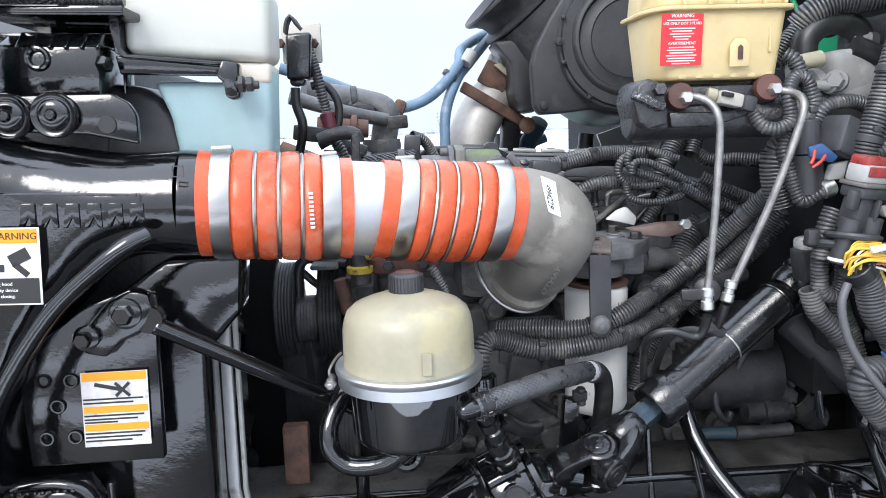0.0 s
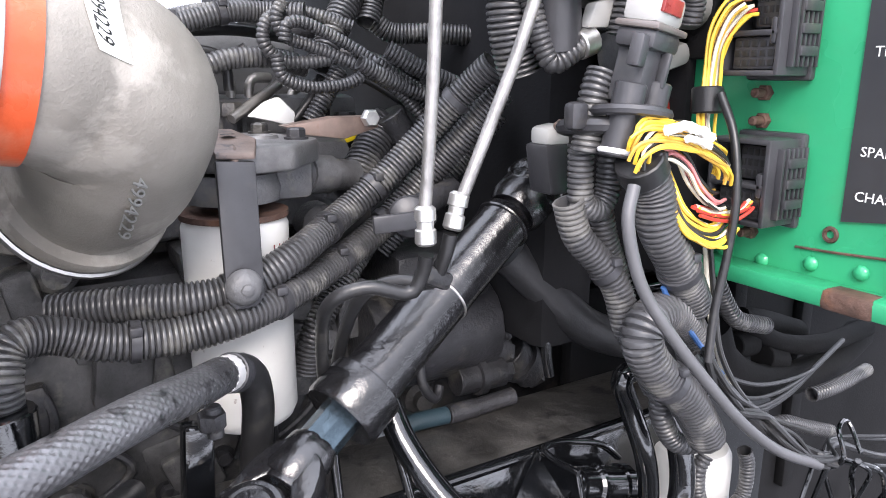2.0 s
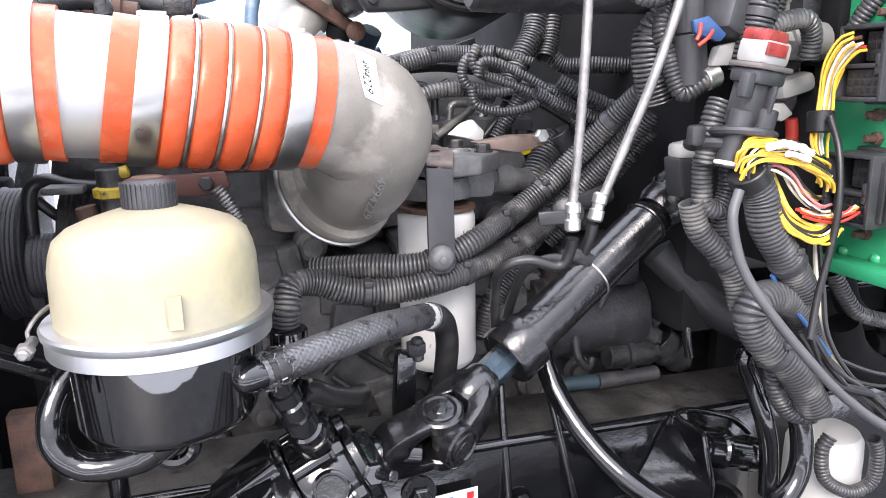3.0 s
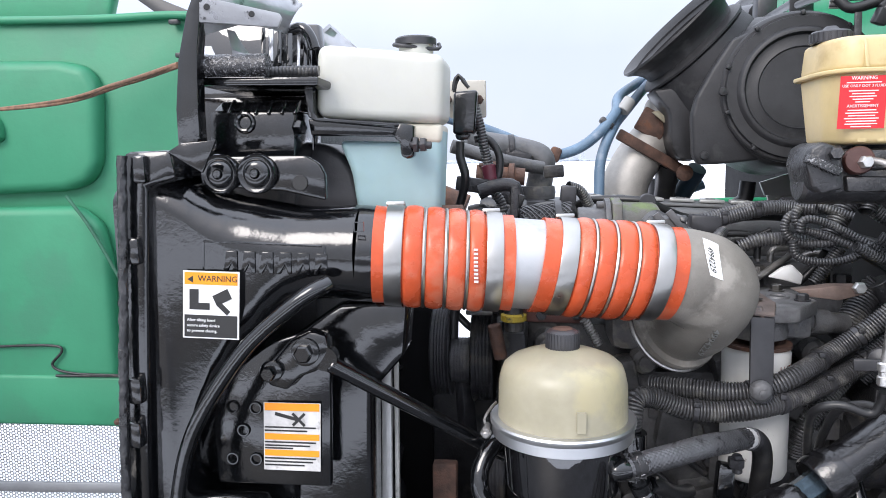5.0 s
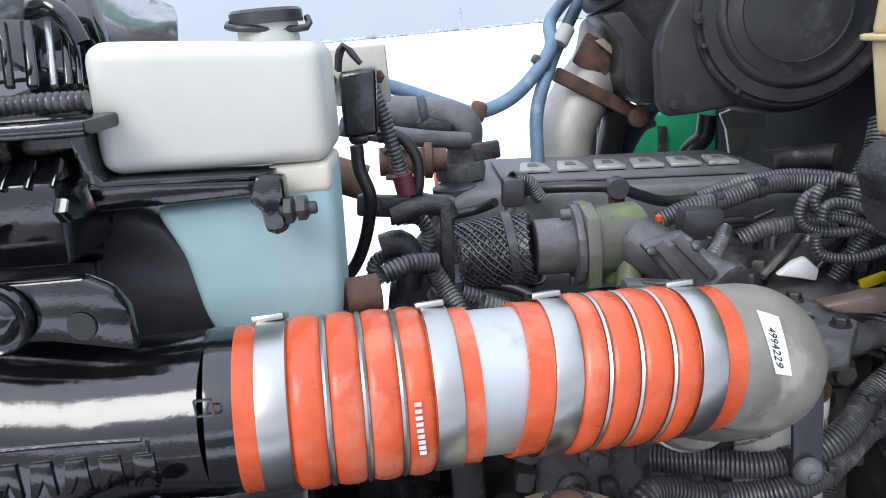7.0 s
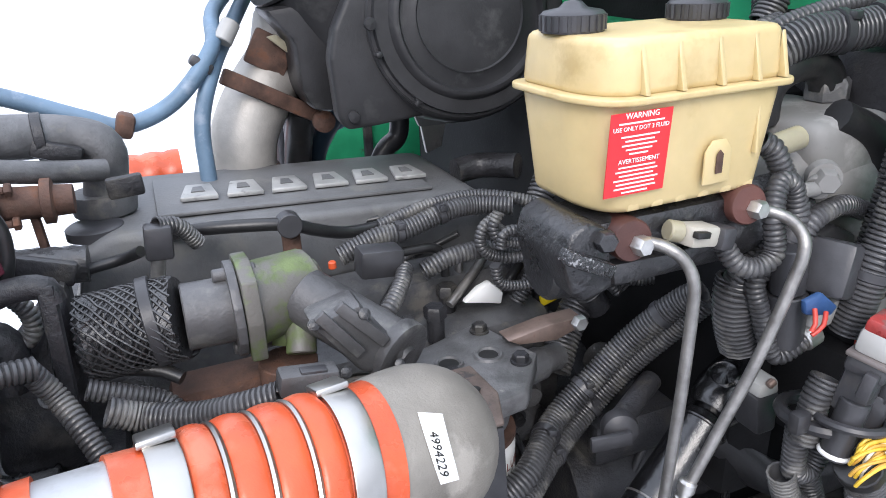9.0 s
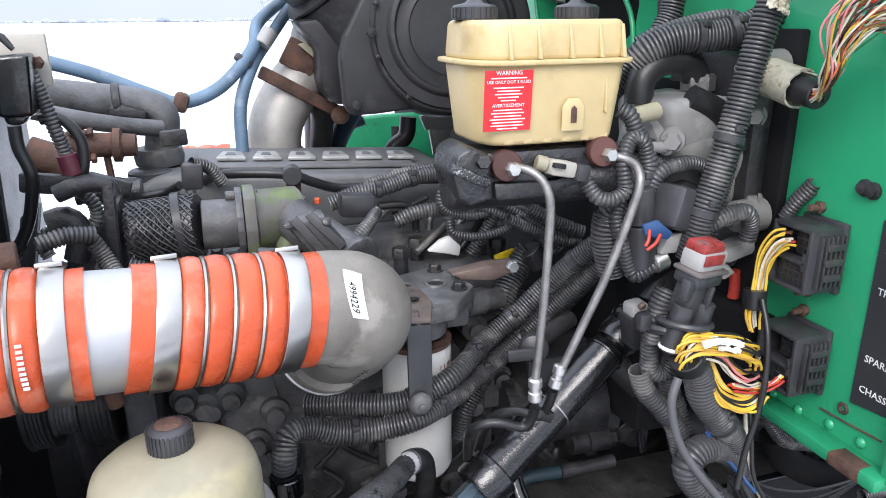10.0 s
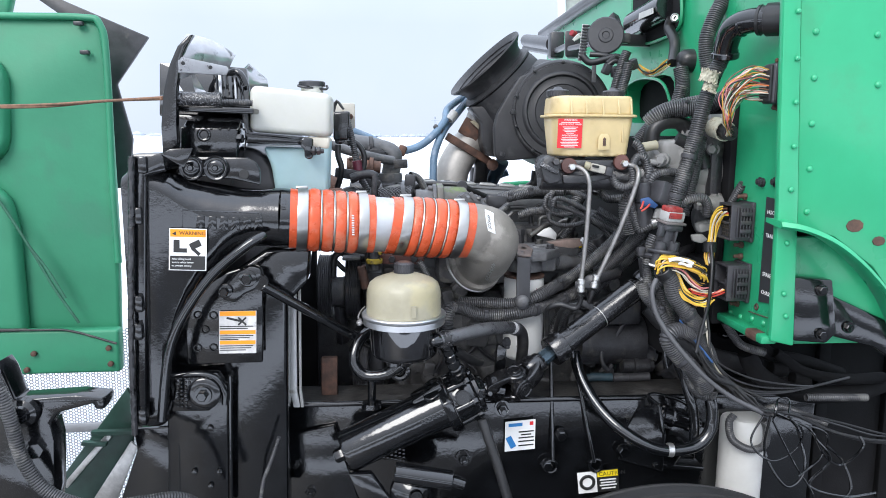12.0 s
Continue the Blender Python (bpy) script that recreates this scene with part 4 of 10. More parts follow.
# upper radiator support with its bolts
upper = thing("radiator_upper_support", (-0.3, 0.8, 1.55), "gloss black radiator upper support sheet", "radiator support")
part("side_flange", Geo().slab([(-0.346, 0.742, 1.559), (-0.346, 0.742, 1.620), (-0.340, 0.742, 1.674), (-0.327, 0.742, 1.724), (-0.311, 0.742, 1.758), (-0.293, 0.742, 1.776), (-0.283, 0.742, 1.779), (-0.298, 0.742, 1.757), (-0.309, 0.742, 1.732), (-0.316, 0.742, 1.685), (-0.319, 0.742, 1.625), (-0.319, 0.742, 1.557)], (0, 0.02, 0), 0.003), M_GLOSS, upper)
part("bolt_plate", Geo().slab([(-0.324, 0.744, 1.534), (-0.312, 0.744, 1.567), (-0.199, 0.744, 1.566), (-0.184, 0.744, 1.557), (-0.177, 0.744, 1.544), (-0.177, 0.744, 1.516), (-0.226, 0.744, 1.527)], (0, 0.012, 0), 0.003), M_GLOSS, upper)
for p in ((-0.296, 0.742, 1.547), (-0.253, 0.742, 1.547)):
    q = V(*p)
    part("washer", Geo().lathe(q, (0, -1, 0), [(0, 0.0225), (0.004, 0.0225), (0.006, 0.021), (0.004, 0.018), (0.004, 0.016), (0.008, 0.014), (0.010, 0.011), (0.010, 0.006), (0.007, 0.005), (0.007, 0)], 32), M_GLOSS, upper)
    part("bolt", Geo().lathe(q + V(0, -0.006, 0), (0, -1, 0), [(0, 0.0048), (0.006, 0.0048), (0.007, 0.004), (0.007, 0)], 14), M_GLOSS, upper)
# The hole is a flat disc with its darkness painted on.
part("bolt_hole", Geo().lathe((-0.205, 0.743, 1.536), (0, -1, 0), [(0, 0.009), (0.001, 0.0085), (0.001, 0.0)], 18), M_INKHOLE, upper)


def curled_sheet(rows, thick, parent, name, material):
    """A curved sheet: rows of points, each row one line across it."""
    g = Geo()
    rows = [smooth_line(r, 0.012)[:60] for r in rows]
    n = min(len(r) for r in rows)
    rows = [[r[int(i * (len(r) - 1) / (n - 1))] for i in range(n)] for r in rows]
    vs = [p for r in rows for p in r] + [p + V(0, thick, -thick) for r in rows for p in r]
    m = len(rows)
    off = m * n
    fs = []
    for j in range(m - 1):
        for i in range(n - 1):
            q = (j * n + i, j * n + i + 1, (j + 1) * n + i + 1, (j + 1) * n + i)
            fs += [q, tuple(off + k for k in reversed(q))]
    edge = [i for i in range(n)] + [j * n + n - 1 for j in range(1, m)] + [(m - 1) * n + i for i in range(n - 2, -1, -1)] + [j * n for j in range(m - 2, 0, -1)]
    for a, b in zip(edge, edge[1:] + edge[:1]):
        fs.append((a, off + a, off + b, b))
    g.add(vs, fs)
    return part(name, g, material, parent)


# Lips, tabs and every other strut wear the painted sky sheen.
curled_sheet([[(-0.318, 0.752, 1.703), (-0.316, 0.746, 1.729), (-0.312, 0.752, 1.756), (-0.307, 0.772, 1.778), (-0.306, 0.800, 1.788)], [(-0.305, 0.765, 1.710), (-0.298, 0.757, 1.733), (-0.295, 0.764, 1.756), (-0.294, 0.788, 1.776), (-0.295, 0.820, 1.788)], [(-0.287, 0.785, 1.720), (-0.280, 0.778, 1.739), (-0.278, 0.788, 1.757), (-0.276, 0.812, 1.774), (-0.277, 0.840, 1.784)], [(-0.269, 0.815, 1.723), (-0.263, 0.810, 1.739), (-0.261, 0.822, 1.753), (-0.260, 0.842, 1.769), (-0.264, 0.870, 1.778)], [(-0.255, 0.860, 1.721), (-0.249, 0.856, 1.734), (-0.245, 0.864, 1.746), (-0.243, 0.880, 1.758), (-0.243, 0.900, 1.765)]], 0.003, upper, "curled_lip", M_SKYSHEEN)
part("lip_band", Geo().slab([(-0.310, 0.742, 1.741), (-0.238, 0.790, 1.729), (-0.235, 0.790, 1.723), (-0.240, 0.790, 1.713), (-0.312, 0.742, 1.713)], (0, 0.004, 0), 0.001), M_BAND, upper, "bright band with two holes")
for p in ((-0.302, 0.746, 1.729), (-0.262, 0.773, 1.725)):
    part("band_hole", Geo().lathe(V(*p) + V(0, -0.004, 0), (0.3, -1, 0), [(0, 0.0035), (0.0008, 0.003), (0.0008, 0)], 12), M_INKHOLE, upper)
part("inner_wall", Geo().slab([(-0.391, 0.900, 1.745), (-0.225, 0.900, 1.737), (-0.215, 0.900, 1.635), (-0.397, 0.900, 1.642)], (0, 0.02, 0), 0.003), M_WETBLACK, upper)
curled_sheet([[(-0.342, 0.800, 1.698), (-0.335, 0.785, 1.690), (-0.333, 0.780, 1.680)], [(-0.331, 0.810, 1.699), (-0.323, 0.800, 1.689), (-0.314, 0.790, 1.679)]], 0.003, upper, "bent_tab", M_SKYSHEEN)
curled_sheet([[(-0.302, 0.790, 1.714), (-0.302, 0.800, 1.696), (-0.295, 0.790, 1.678)], [(-0.296, 0.800, 1.713), (-0.291, 0.820, 1.692), (-0.271, 0.800, 1.677)]], 0.003, upper, "bent_tab", M_SKYSHEEN)
for x, w in ((520, 0.004), (533, 0.006), (548, 0.005), (566, 0.007), (583, 0.004), (596, 0.005), (606, 0.004)):
    y0 = 0.80 + (x - 520) * 0.0011
    a, b = V((-0.261, 0.800, 1.715)), V((-0.233, 0.890, 1.716))
    c, d = V((-0.259, 0.790, 1.677)), V((-0.226, 0.860, 1.671))
    f = (x - 520) / 86
    part("strut", Geo().beam(a.lerp(b, f), c.lerp(d, f), w, 0.006, 0.001), M_SKYSHEEN if x % 2 else M_GLOSS, upper)
part("hook_bar", Geo().tube([(-0.255, 0.870, 1.724), (-0.234, 0.860, 1.725), (-0.224, 0.860, 1.714), (-0.218, 0.860, 1.695)], 0.007), M_GLOSS, upper)
part("roll_bar", Geo().tube([(-0.330, 0.768, 1.670), (-0.290, 0.768, 1.669), (-0.244, 0.770, 1.669)], 0.0125, seg=20, jag=0.10, step=0.003), M_SPECK, upper, "pitted rough painted bar")
part("ledge", Geo().slab([(-0.331, 0.770, 1.658), (-0.188, 0.770, 1.654), (-0.189, 0.770, 1.644), (-0.332, 0.770, 1.648)], (0, 0.16, 0), 0.003), M_GLOSS, upper)
part("back_wall", Geo().slab([(-0.377, 0.860, 1.645), (-0.221, 0.860, 1.639), (-0.227, 0.860, 1.542), (-0.384, 0.860, 1.545)], (0, 0.03, 0), 0.003), M_GLOSS, upper)
part("small_hose", Geo().tube([(-0.260, 0.795, 1.664), (-0.227, 0.798, 1.665), (-0.195, 0.800, 1.664)], 0.0062, ridge=0.0045), M_LOOM, upper, "corrugated black loom")
curled_sheet([[(-0.257, 0.970, 1.707), (-0.251, 0.965, 1.725), (-0.243, 0.975, 1.745), (-0.234, 0.990, 1.756)], [(-0.239, 0.985, 1.699), (-0.232, 0.985, 1.719), (-0.229, 1.000, 1.737), (-0.227, 1.020, 1.749)], [(-0.205, 1.020, 1.700), (-0.203, 1.020, 1.711), (-0.206, 1.035, 1.722), (-0.215, 1.060, 1.733)]], 0.003, upper, "far_lip", M_SKYSHEEN)

box_ = thing("black_mounting_box", (-0.25, 0.80, 1.57), "gloss black mounting box with ribbed top", "bracket")
part("body", Geo().slab([(-0.326, 0.785, 1.620), (-0.222, 0.785, 1.618), (-0.225, 0.785, 1.562), (-0.330, 0.785, 1.564)], (0, 0.07, 0), 0.004), M_GLOSS, box_)
part("top", Geo().slab([(-0.317, 0.800, 1.632), (-0.220, 0.800, 1.629), (-0.218, 0.783, 1.617), (-0.320, 0.783, 1.620)], (0, 0.05, 0.001), 0.002), M_GLOSS, box_)
for k in range(6):
    a, b = V((-0.298, 0.795, 1.632)), V((-0.219, 0.795, 1.630))
    part("rib", Geo().beam(a.lerp(b, k / 5), a.lerp(b, k / 5) + V(-0.003, -0.012, -0.016), 0.004, 0.005), M_GLOSS, box_)
part("emboss", Geo().ring((-0.283, 0.784, 1.606), (0, 1, 0), 0.010, 0.003, 24, 8), M_GLOSS, box_)
part("end_bolt", Geo().hexa((-0.223, 0.790, 1.599), (1, -0.3, 0), 0.009, 0.01), M_GLOSS, box_)

# ---- washer fluid tank ----
tank = thing("washer_fluid_tank", (-0.134, 0.923, 1.489), "white plastic washer tank half full of blue fluid", "fluid tank")


def soft_box(pts, depth, bevel):
    return Geo().slab(pts, depth, bevel, 4)


part("upper_body", soft_box([(-0.204, 0.817, 1.699), (-0.055, 0.850, 1.686), (-0.058, 0.849, 1.602), (-0.209, 0.816, 1.612)], (0, 0.078, 0), 0.013), M_TANK, tank)
part("lower_body", soft_box([(-0.187, 0.832, 1.585), (-0.105, 0.849, 1.582), (-0.104, 0.850, 1.604), (-0.060, 0.859, 1.603), (-0.063, 0.859, 1.544), (-0.066, 0.858, 1.490), (-0.074, 0.856, 1.457), (-0.151, 0.839, 1.457), (-0.166, 0.836, 1.498), (-0.172, 0.835, 1.546)], (0, 0.066, 0), 0.010), M_FLUID, tank, "lower part tinted by blue fluid")
part("neck_section", soft_box([(-0.106, 0.847, 1.604), (-0.060, 0.857, 1.603), (-0.062, 0.857, 1.579), (-0.108, 0.847, 1.580)], (0, 0.067, 0), 0.006), M_TANKSTAIN, tank, "brown-stained middle section")
part("filler_neck", Geo().rod(V((-0.095, 0.884, 1.697)) + V(0, 0, -0.03), V((-0.095, 0.884, 1.697)) + V(0, 0, 0.006), 0.022), M_TANK, tank)
cap = part("filler_cap", Geo().lathe(V((-0.095, 0.884, 1.697)), (0, 0, 1), [(0, 0.021), (0.004, 0.021), (0.004, 0.026), (0.012, 0.026), (0.014, 0.024), (0.015, 0.0)], 28), M_BLACK, tank, "black filler cap")
part("cap_tether", Geo().tube([V((-0.118, 0.879, 1.704)), V((-0.120, 0.868, 1.701)), V((-0.102, 0.861, 1.698)), V((-0.067, 0.879, 1.696)), V((-0.067, 0.890, 1.705))], 0.0025), M_BLACK, cap)
part("outlet_fitting", Geo().rod((-0.091, 0.879, 1.488), (-0.065, 0.885, 1.485), 0.010).rod((-0.067, 0.885, 1.485), (-0.039, 0.891, 1.485), 0.016), M_RUST, tank, "rusty outlet fitting")
bar = thing("tank_bracket", (-0.166, 0.831, 1.575), "gloss black flat steel tank bracket with a clamp bolt", "bracket")
part("strap", Geo().slab([(-0.217, 0.805, 1.652), (-0.207, 0.807, 1.652), (-0.207, 0.807, 1.617), (-0.203, 0.808, 1.611), (-0.098, 0.831, 1.602), (-0.098, 0.831, 1.598), (-0.205, 0.807, 1.607), (-0.213, 0.805, 1.612)], (0, 0.05, 0), 0.001), M_GLOSS, bar)
part("face", Geo().slab([(-0.215, 0.809, 1.610), (-0.102, 0.834, 1.597), (-0.102, 0.834, 1.587), (-0.212, 0.810, 1.590)], (0, 0.006, 0), 0.002), M_GLOSS, bar)
part("clamp", Geo().slab([(-0.106, 0.816, 1.603), (-0.089, 0.820, 1.600), (-0.090, 0.820, 1.563), (-0.098, 0.818, 1.560), (-0.105, 0.816, 1.564), (-0.106, 0.816, 1.579), (-0.113, 0.815, 1.586)], (0, 0.02, 0), 0.003), M_GLOSS, bar)
part("bolt", Geo().rod((-0.095, 0.821, 1.577), (-0.069, 0.826, 1.576), 0.0045).hexa((-0.090, 0.822, 1.577), (1, 0, 0), 0.010, 0.006).hexa((-0.082, 0.824, 1.577), (1, 0, 0), 0.009, 0.007), M_DARK, bar)

# ---- power steering reservoir ----
PX, PY = 0.0825, 0.752
psr = thing("power_steering_reservoir", (PX, PY, 1.15), "cream and black power steering reservoir with a metal band", "fluid reservoir")
z_band = 1.269
part("dome", Geo().lathe((PX, PY, z_band + 0.004), (0, 0, 1), [(0, 0.0712), (0.040, 0.0702), (0.050, 0.0682), (0.059, 0.0650), (0.066, 0.057), (0.071, 0.045), (0.076, 0.029), (0.079, 0.018), (0.080, 0)], 48), M_CREAM, psr)
part("cap", Geo().lathe((PX, PY, z_band + 0.079), (0, 0, 1), [(0, 0.0165), (0.004, 0.0185), (0.020, 0.0178), (0.023, 0.015), (0.0245, 0.010), (0.0245, 0)], 32), M_BLACK, psr, "ribbed black screw cap")
capr = Geo()
for k in range(32):
    c = 2 * math.pi * k / 32
    capr.box((PX + 0.0182 * math.cos(c), PY + 0.0182 * math.sin(c), z_band + 0.0915), (0.0012, 0.0016, 0.018), 0, (0, 0, math.degrees(c)))
part("cap_ribs", capr, M_BLACK, psr)["kind"] = "stuff"
part("cap_mark", Geo().lathe((PX, PY, z_band + 0.1035), (0, 0, 1), [(0, 0.011), (0.0006, 0.010), (0.0006, 0)], 20), M_RUST, psr, "worn rusty cap top")
part("band", Geo().lathe((PX, PY, z_band - 0.014), (0, 0, 1), [(0, 0.076), (0.001, 0.078), (0.012, 0.078), (0.014, 0.080), (0.018, 0.0805), (0.020, 0.079), (0.020, 0.069)], 48), M_ALU, psr, "bright steel clamp band")
part("can", Geo().lathe((PX, PY, z_band - 0.080), (0, 0, 1), [(0, 0.054), (0.006, 0.062), (0.012, 0.0645), (0.066, 0.065), (0.068, 0.074)], 48), M_WETBLACK, psr, "gloss black metal lower can")
latch = part("band_latch", Geo().rod((PX - 0.083, PY - 0.012, z_band - 0.004), (PX - 0.083, PY - 0.040, z_band - 0.006), 0.0038, seg=12), M_LINE, psr, "dull steel T-bolt of the band")
part("latch_nut", Geo().hexa((PX - 0.083, PY - 0.030, z_band - 0.005), (0, -1, 0), 0.0062, 0.007), M_LINE, latch)
part("latch_loop", Geo().tube([(PX - 0.083, PY - 0.016, z_band - 0.009), (PX - 0.086, PY - 0.012, z_band + 0.002), (PX - 0.080, PY - 0.002, z_band + 0.011), (PX - 0.074, PY + 0.012, z_band + 0.014)], 0.0016, seg=8), M_LINE, latch)
part("level_mark", Geo().slab([(PX + 0.012 + dx, PY - 0.0722, z_band + dz) for dx, dz in ((0, 0.012), (0.009, 0.012), (0.009, 0.034), (0, 0.034))], (0, 0.004, 0), 0), M_DULLMARK, psr, "faint grey level mark")
part("bracket", Geo().box((PX + 0.02, PY + 0.075, z_band - 0.05), (0.10, 0.03, 0.10), 0.006), M_DARK, psr)
part("outlet", Geo().rod((PX - 0.02, PY, z_band - 0.1), (PX - 0.02, PY, z_band - 0.075), 0.014), M_GLOSS, psr)


# ---- charge air pipe: two orange hump hoses on a bright pipe, into a cast elbow ----
LEN = (HR - HL).length


def lean(g):
    """The rings of the second hose lean, as it bends down into the elbow."""
    for i, p in enumerate(g.v):
        rel = V(*p) - HL
        f = rel.dot(HD) / LEN
        k = 0.10 if f > 0.49 else -0.04
        side = rel - HD * (f * LEN)
        g.v[i] = tuple(V(*p) + HD * (k * side.z + 0.06 * side.y))
    return g


def hump_hose(f0, f1, clamps, humps, label):
    """A silicone hump hose between two fractions of the pipe run, with its clamps and hoop wires."""
    t = thing("charge_air_hose", HL + HD * (LEN * (f0 + f1) / 2) - V(0, 0, 0.055), label, "hose", "charge air hoses")
    r0, r1 = 0.0564, 0.0598
    prof = [(f0 * LEN, 0.0525), (f0 * LEN, r0)]
    for a, b in humps:
        for k in range(10):
            x = k / 9
            prof.append(((a + (b - a) * x) * LEN, r0 + (r1 - r0) * math.sin(math.pi * x) ** 0.6 if 0 < x < 1 else r0 - 0.0015))
    prof += [(f1 * LEN, r0), (f1 * LEN, 0.0525)]
    part("sleeve", lean(Geo().lathe(HL, HD, prof, 56)), M_ORANGE, t, "orange silicone hump sleeve")
    for a, b in zip(humps, humps[1:]):
        part("hoop_wire", lean(Geo().ring(HL + HD * (LEN * (a[1] + b[0]) / 2), HD, 0.0572, 0.0021, 56, 6)), M_STEEL, t, "thin steel hoop")
    for a, b in clamps:
        w = (b - a) * LEN
        c = part("band_clamp", lean(Geo().lathe(HL + HD * (a * LEN), HD, [(0, 0.0562), (0, 0.0581), (0.001, 0.0585), (w - 0.001, 0.0585), (w, 0.0581), (w, 0.0562)], 56)), M_STEEL, t, "bright stainless band clamp")
        mid = HL + HD * ((a + b) / 2 * LEN)
        part("clamp_latch", lean(Geo().box(mid + V(0, 0.022, 0.0556), (w * 1.15, 0.026, 0.005), 0.0015, (-20, 0, 8))), M_STEEL, c)
    return t


hose_a = hump_hose(0.002, 0.441, [(0.039, 0.092), (0.352, 0.403)], [(0.094, 0.158), (0.162, 0.225), (0.229, 0.291), (0.295, 0.350)], "orange silicone charge air hose with bright steel clamps")
hump_hose(0.522, 0.980, [(0.573, 0.627), (0.878, 0.933)], [(0.629, 0.682), (0.686, 0.748), (0.752, 0.817), (0.821, 0.876)], "orange silicone charge air hose with bright steel clamps on elbow")
single("charge_air_pipe", Geo().lathe(HL, HD, [(0.01, 0.049), (0.01, 0.0532), (LEN + 0.01, 0.0532), (LEN + 0.01, 0.049)], 56), M_PIPE, "short bright aluminium charge air pipe", "pipe")
for k in range(9):
    part("print_mark", Geo().quad(HL + HD * (0.330 * LEN) + V(0.004, -0.0612 + abs(k - 4) ** 2 * 0.00014, 0.020 - 0.0044 * k), (0.05, 0.1, 1), (-1, -0.15, 0.05), 0.0026, 0.0046), M_SOILED, hose_a, "faded white printed mark")

elbow = thing("intake_elbow", (0.282, 0.869, 1.334), "grey cast aluminium intake elbow with a part label", "pipe elbow")
EP = [HR - HD * 0.024, HR - HD * 0.004, HR + HD * 0.012 + V(0, 0.006, -0.003), V(0.260, 0.876, 1.399), V(0.262, 0.907, 1.373), V(0.258, 0.936, 1.350), V(0.245, 0.961, 1.337)]


def elbow_body():
    line = smooth_line(EP, 0.006)
    seg, vs, fs = 40, [], []
    s = (line[1] - line[0]).normalized().orthogonal().normalized()
    n = len(line)
    for i, p in enumerate(line):
        d = (line[min(i + 1, n - 1)] - line[max(i - 1, 0)]).normalized()
        s = (s - d * s.dot(d)).normalized()
        u = d.cross(s)
        r = 0.0535 + 0.004 * min(1, 3 * i / (n - 1)) + 0.0045 * math.sin(math.pi * i / (n - 1)) ** 2
        for k in range(seg):
            c = 2 * math.pi * k / seg
            vs.append(p + s * (r * math.cos(c)) + u * (r * math.sin(c)))
    for i in range(n - 1):
        for k in range(seg):
            j = (k + 1) % seg
            fs.append((i * seg + k, i * seg + j, (i + 1) * seg + j, (i + 1) * seg + k))
    fs += [tuple(range(seg))[::-1], tuple((n - 1) * seg + k for k in range(seg))]
    return Geo().add(vs, fs)


part("casting", elbow_body(), M_CAST, elbow)
ed = (EP[-1] - EP[-2]).normalized()
part("outlet_flange", Geo().lathe(EP[-1] - ed * 0.006, ed, [(0, 0.056), (0, 0.066), (0.004, 0.068), (0.010, 0.068), (0.012, 0.060)], 48), M_CAST, elbow)
part("outlet_clamp", Geo().ring(EP[-1] + ed * 0.009, ed, 0.068, 0.003, 48, 8), M_STEEL, elbow, "bright steel outlet clamp")

ELBOW_FORM = elbow_body()
ELBOW_TREE = BVHTree.FromPolygons(ELBOW_FORM.v, ELBOW_FORM.f)
LOOKED = V(0.27, 0.60, -0.55).normalized()


def drape(p, lift):
    """The place on the elbow behind p, lifted off its surface."""
    hit, nrm, _, _ = ELBOW_TREE.ray_cast(V(*p) - LOOKED * 0.2, LOOKED)
    if hit is None:
        return V(*p)
    return hit + (nrm if nrm.dot(LOOKED) < 0 else -nrm) * lift


def draped_patch(c00, c10, c01, c11, lift, nu=6, nv=14):
    g = Geo()
    pts = []
    for j in range(nv):
        for i in range(nu):
            a = V(*c00).lerp(V(*c10), i / (nu - 1))
            b = V(*c01).lerp(V(*c11), i / (nu - 1))
            pts.append(drape(a.lerp(b, j / (nv - 1)), lift))
    return g.add(pts, [(j * nu + i, j * nu + i + 1, (j + 1) * nu + i + 1, (j + 1) * nu + i) for j in range(nv - 1) for i in range(nu - 1)])


TL, TR, BL, BR = V(0.2445, 0.829, 1.4637), V(0.2595, 0.824, 1.4620), V(0.2445, 0.795, 1.4310), V(0.2585, 0.797, 1.4285)
tag = part("part_label", draped_patch(TL, TR, BL, BR, 0.0008), M_LABEL, elbow, "white paper part label")
la, lb = TR.lerp(BR, 0.28), BR
run = (lb - la).normalized()
edge = TL.lerp(BL, 0.28)
digits = lettering("part_number", "4994229", 0.0082, edge.lerp(la, 0.22), run, (la - edge).normalized(), M_INKHOLE, tag)
for v in digits.data.vertices:
    v.co = drape(v.co, 0.0013)
m0, m1 = V(0.2600, 0.810, 1.3580), V(0.2436, 0.798, 1.3211)
sight = V(0.120, 0.98, -0.145).normalized()
# The cast digits' lit tops are put into a lighter colour than the elbow.
number = lettering("cast_number", "4994229", 0.0118, m0 - sight * 0.05, m1 - m0, (-sight).cross(m1 - m0), M_SILVER, elbow, depth=0.0040)
for v in number.data.vertices:
    depth = (v.co - m0).dot(sight) + 0.05
    hit = ELBOW_TREE.ray_cast(v.co - sight * 0.02, sight)[0]
    if hit:
        v.co = hit + sight * (depth - 0.0003)

# ---- engine: block, head, valve cover ----
engine = thing("diesel_engine", (0.308, 1.330, 0.748), "grimy dark grey inline diesel engine block and head", "engine")
part("block", Geo().box((0.278, 1.340, 1.058), (0.60, 0.34, 0.46), 0.02), M_MID, engine)
part("head", Geo().box((0.278, 1.320, 1.333), (0.56, 0.30, 0.11), 0.012), M_ENGINE, engine)
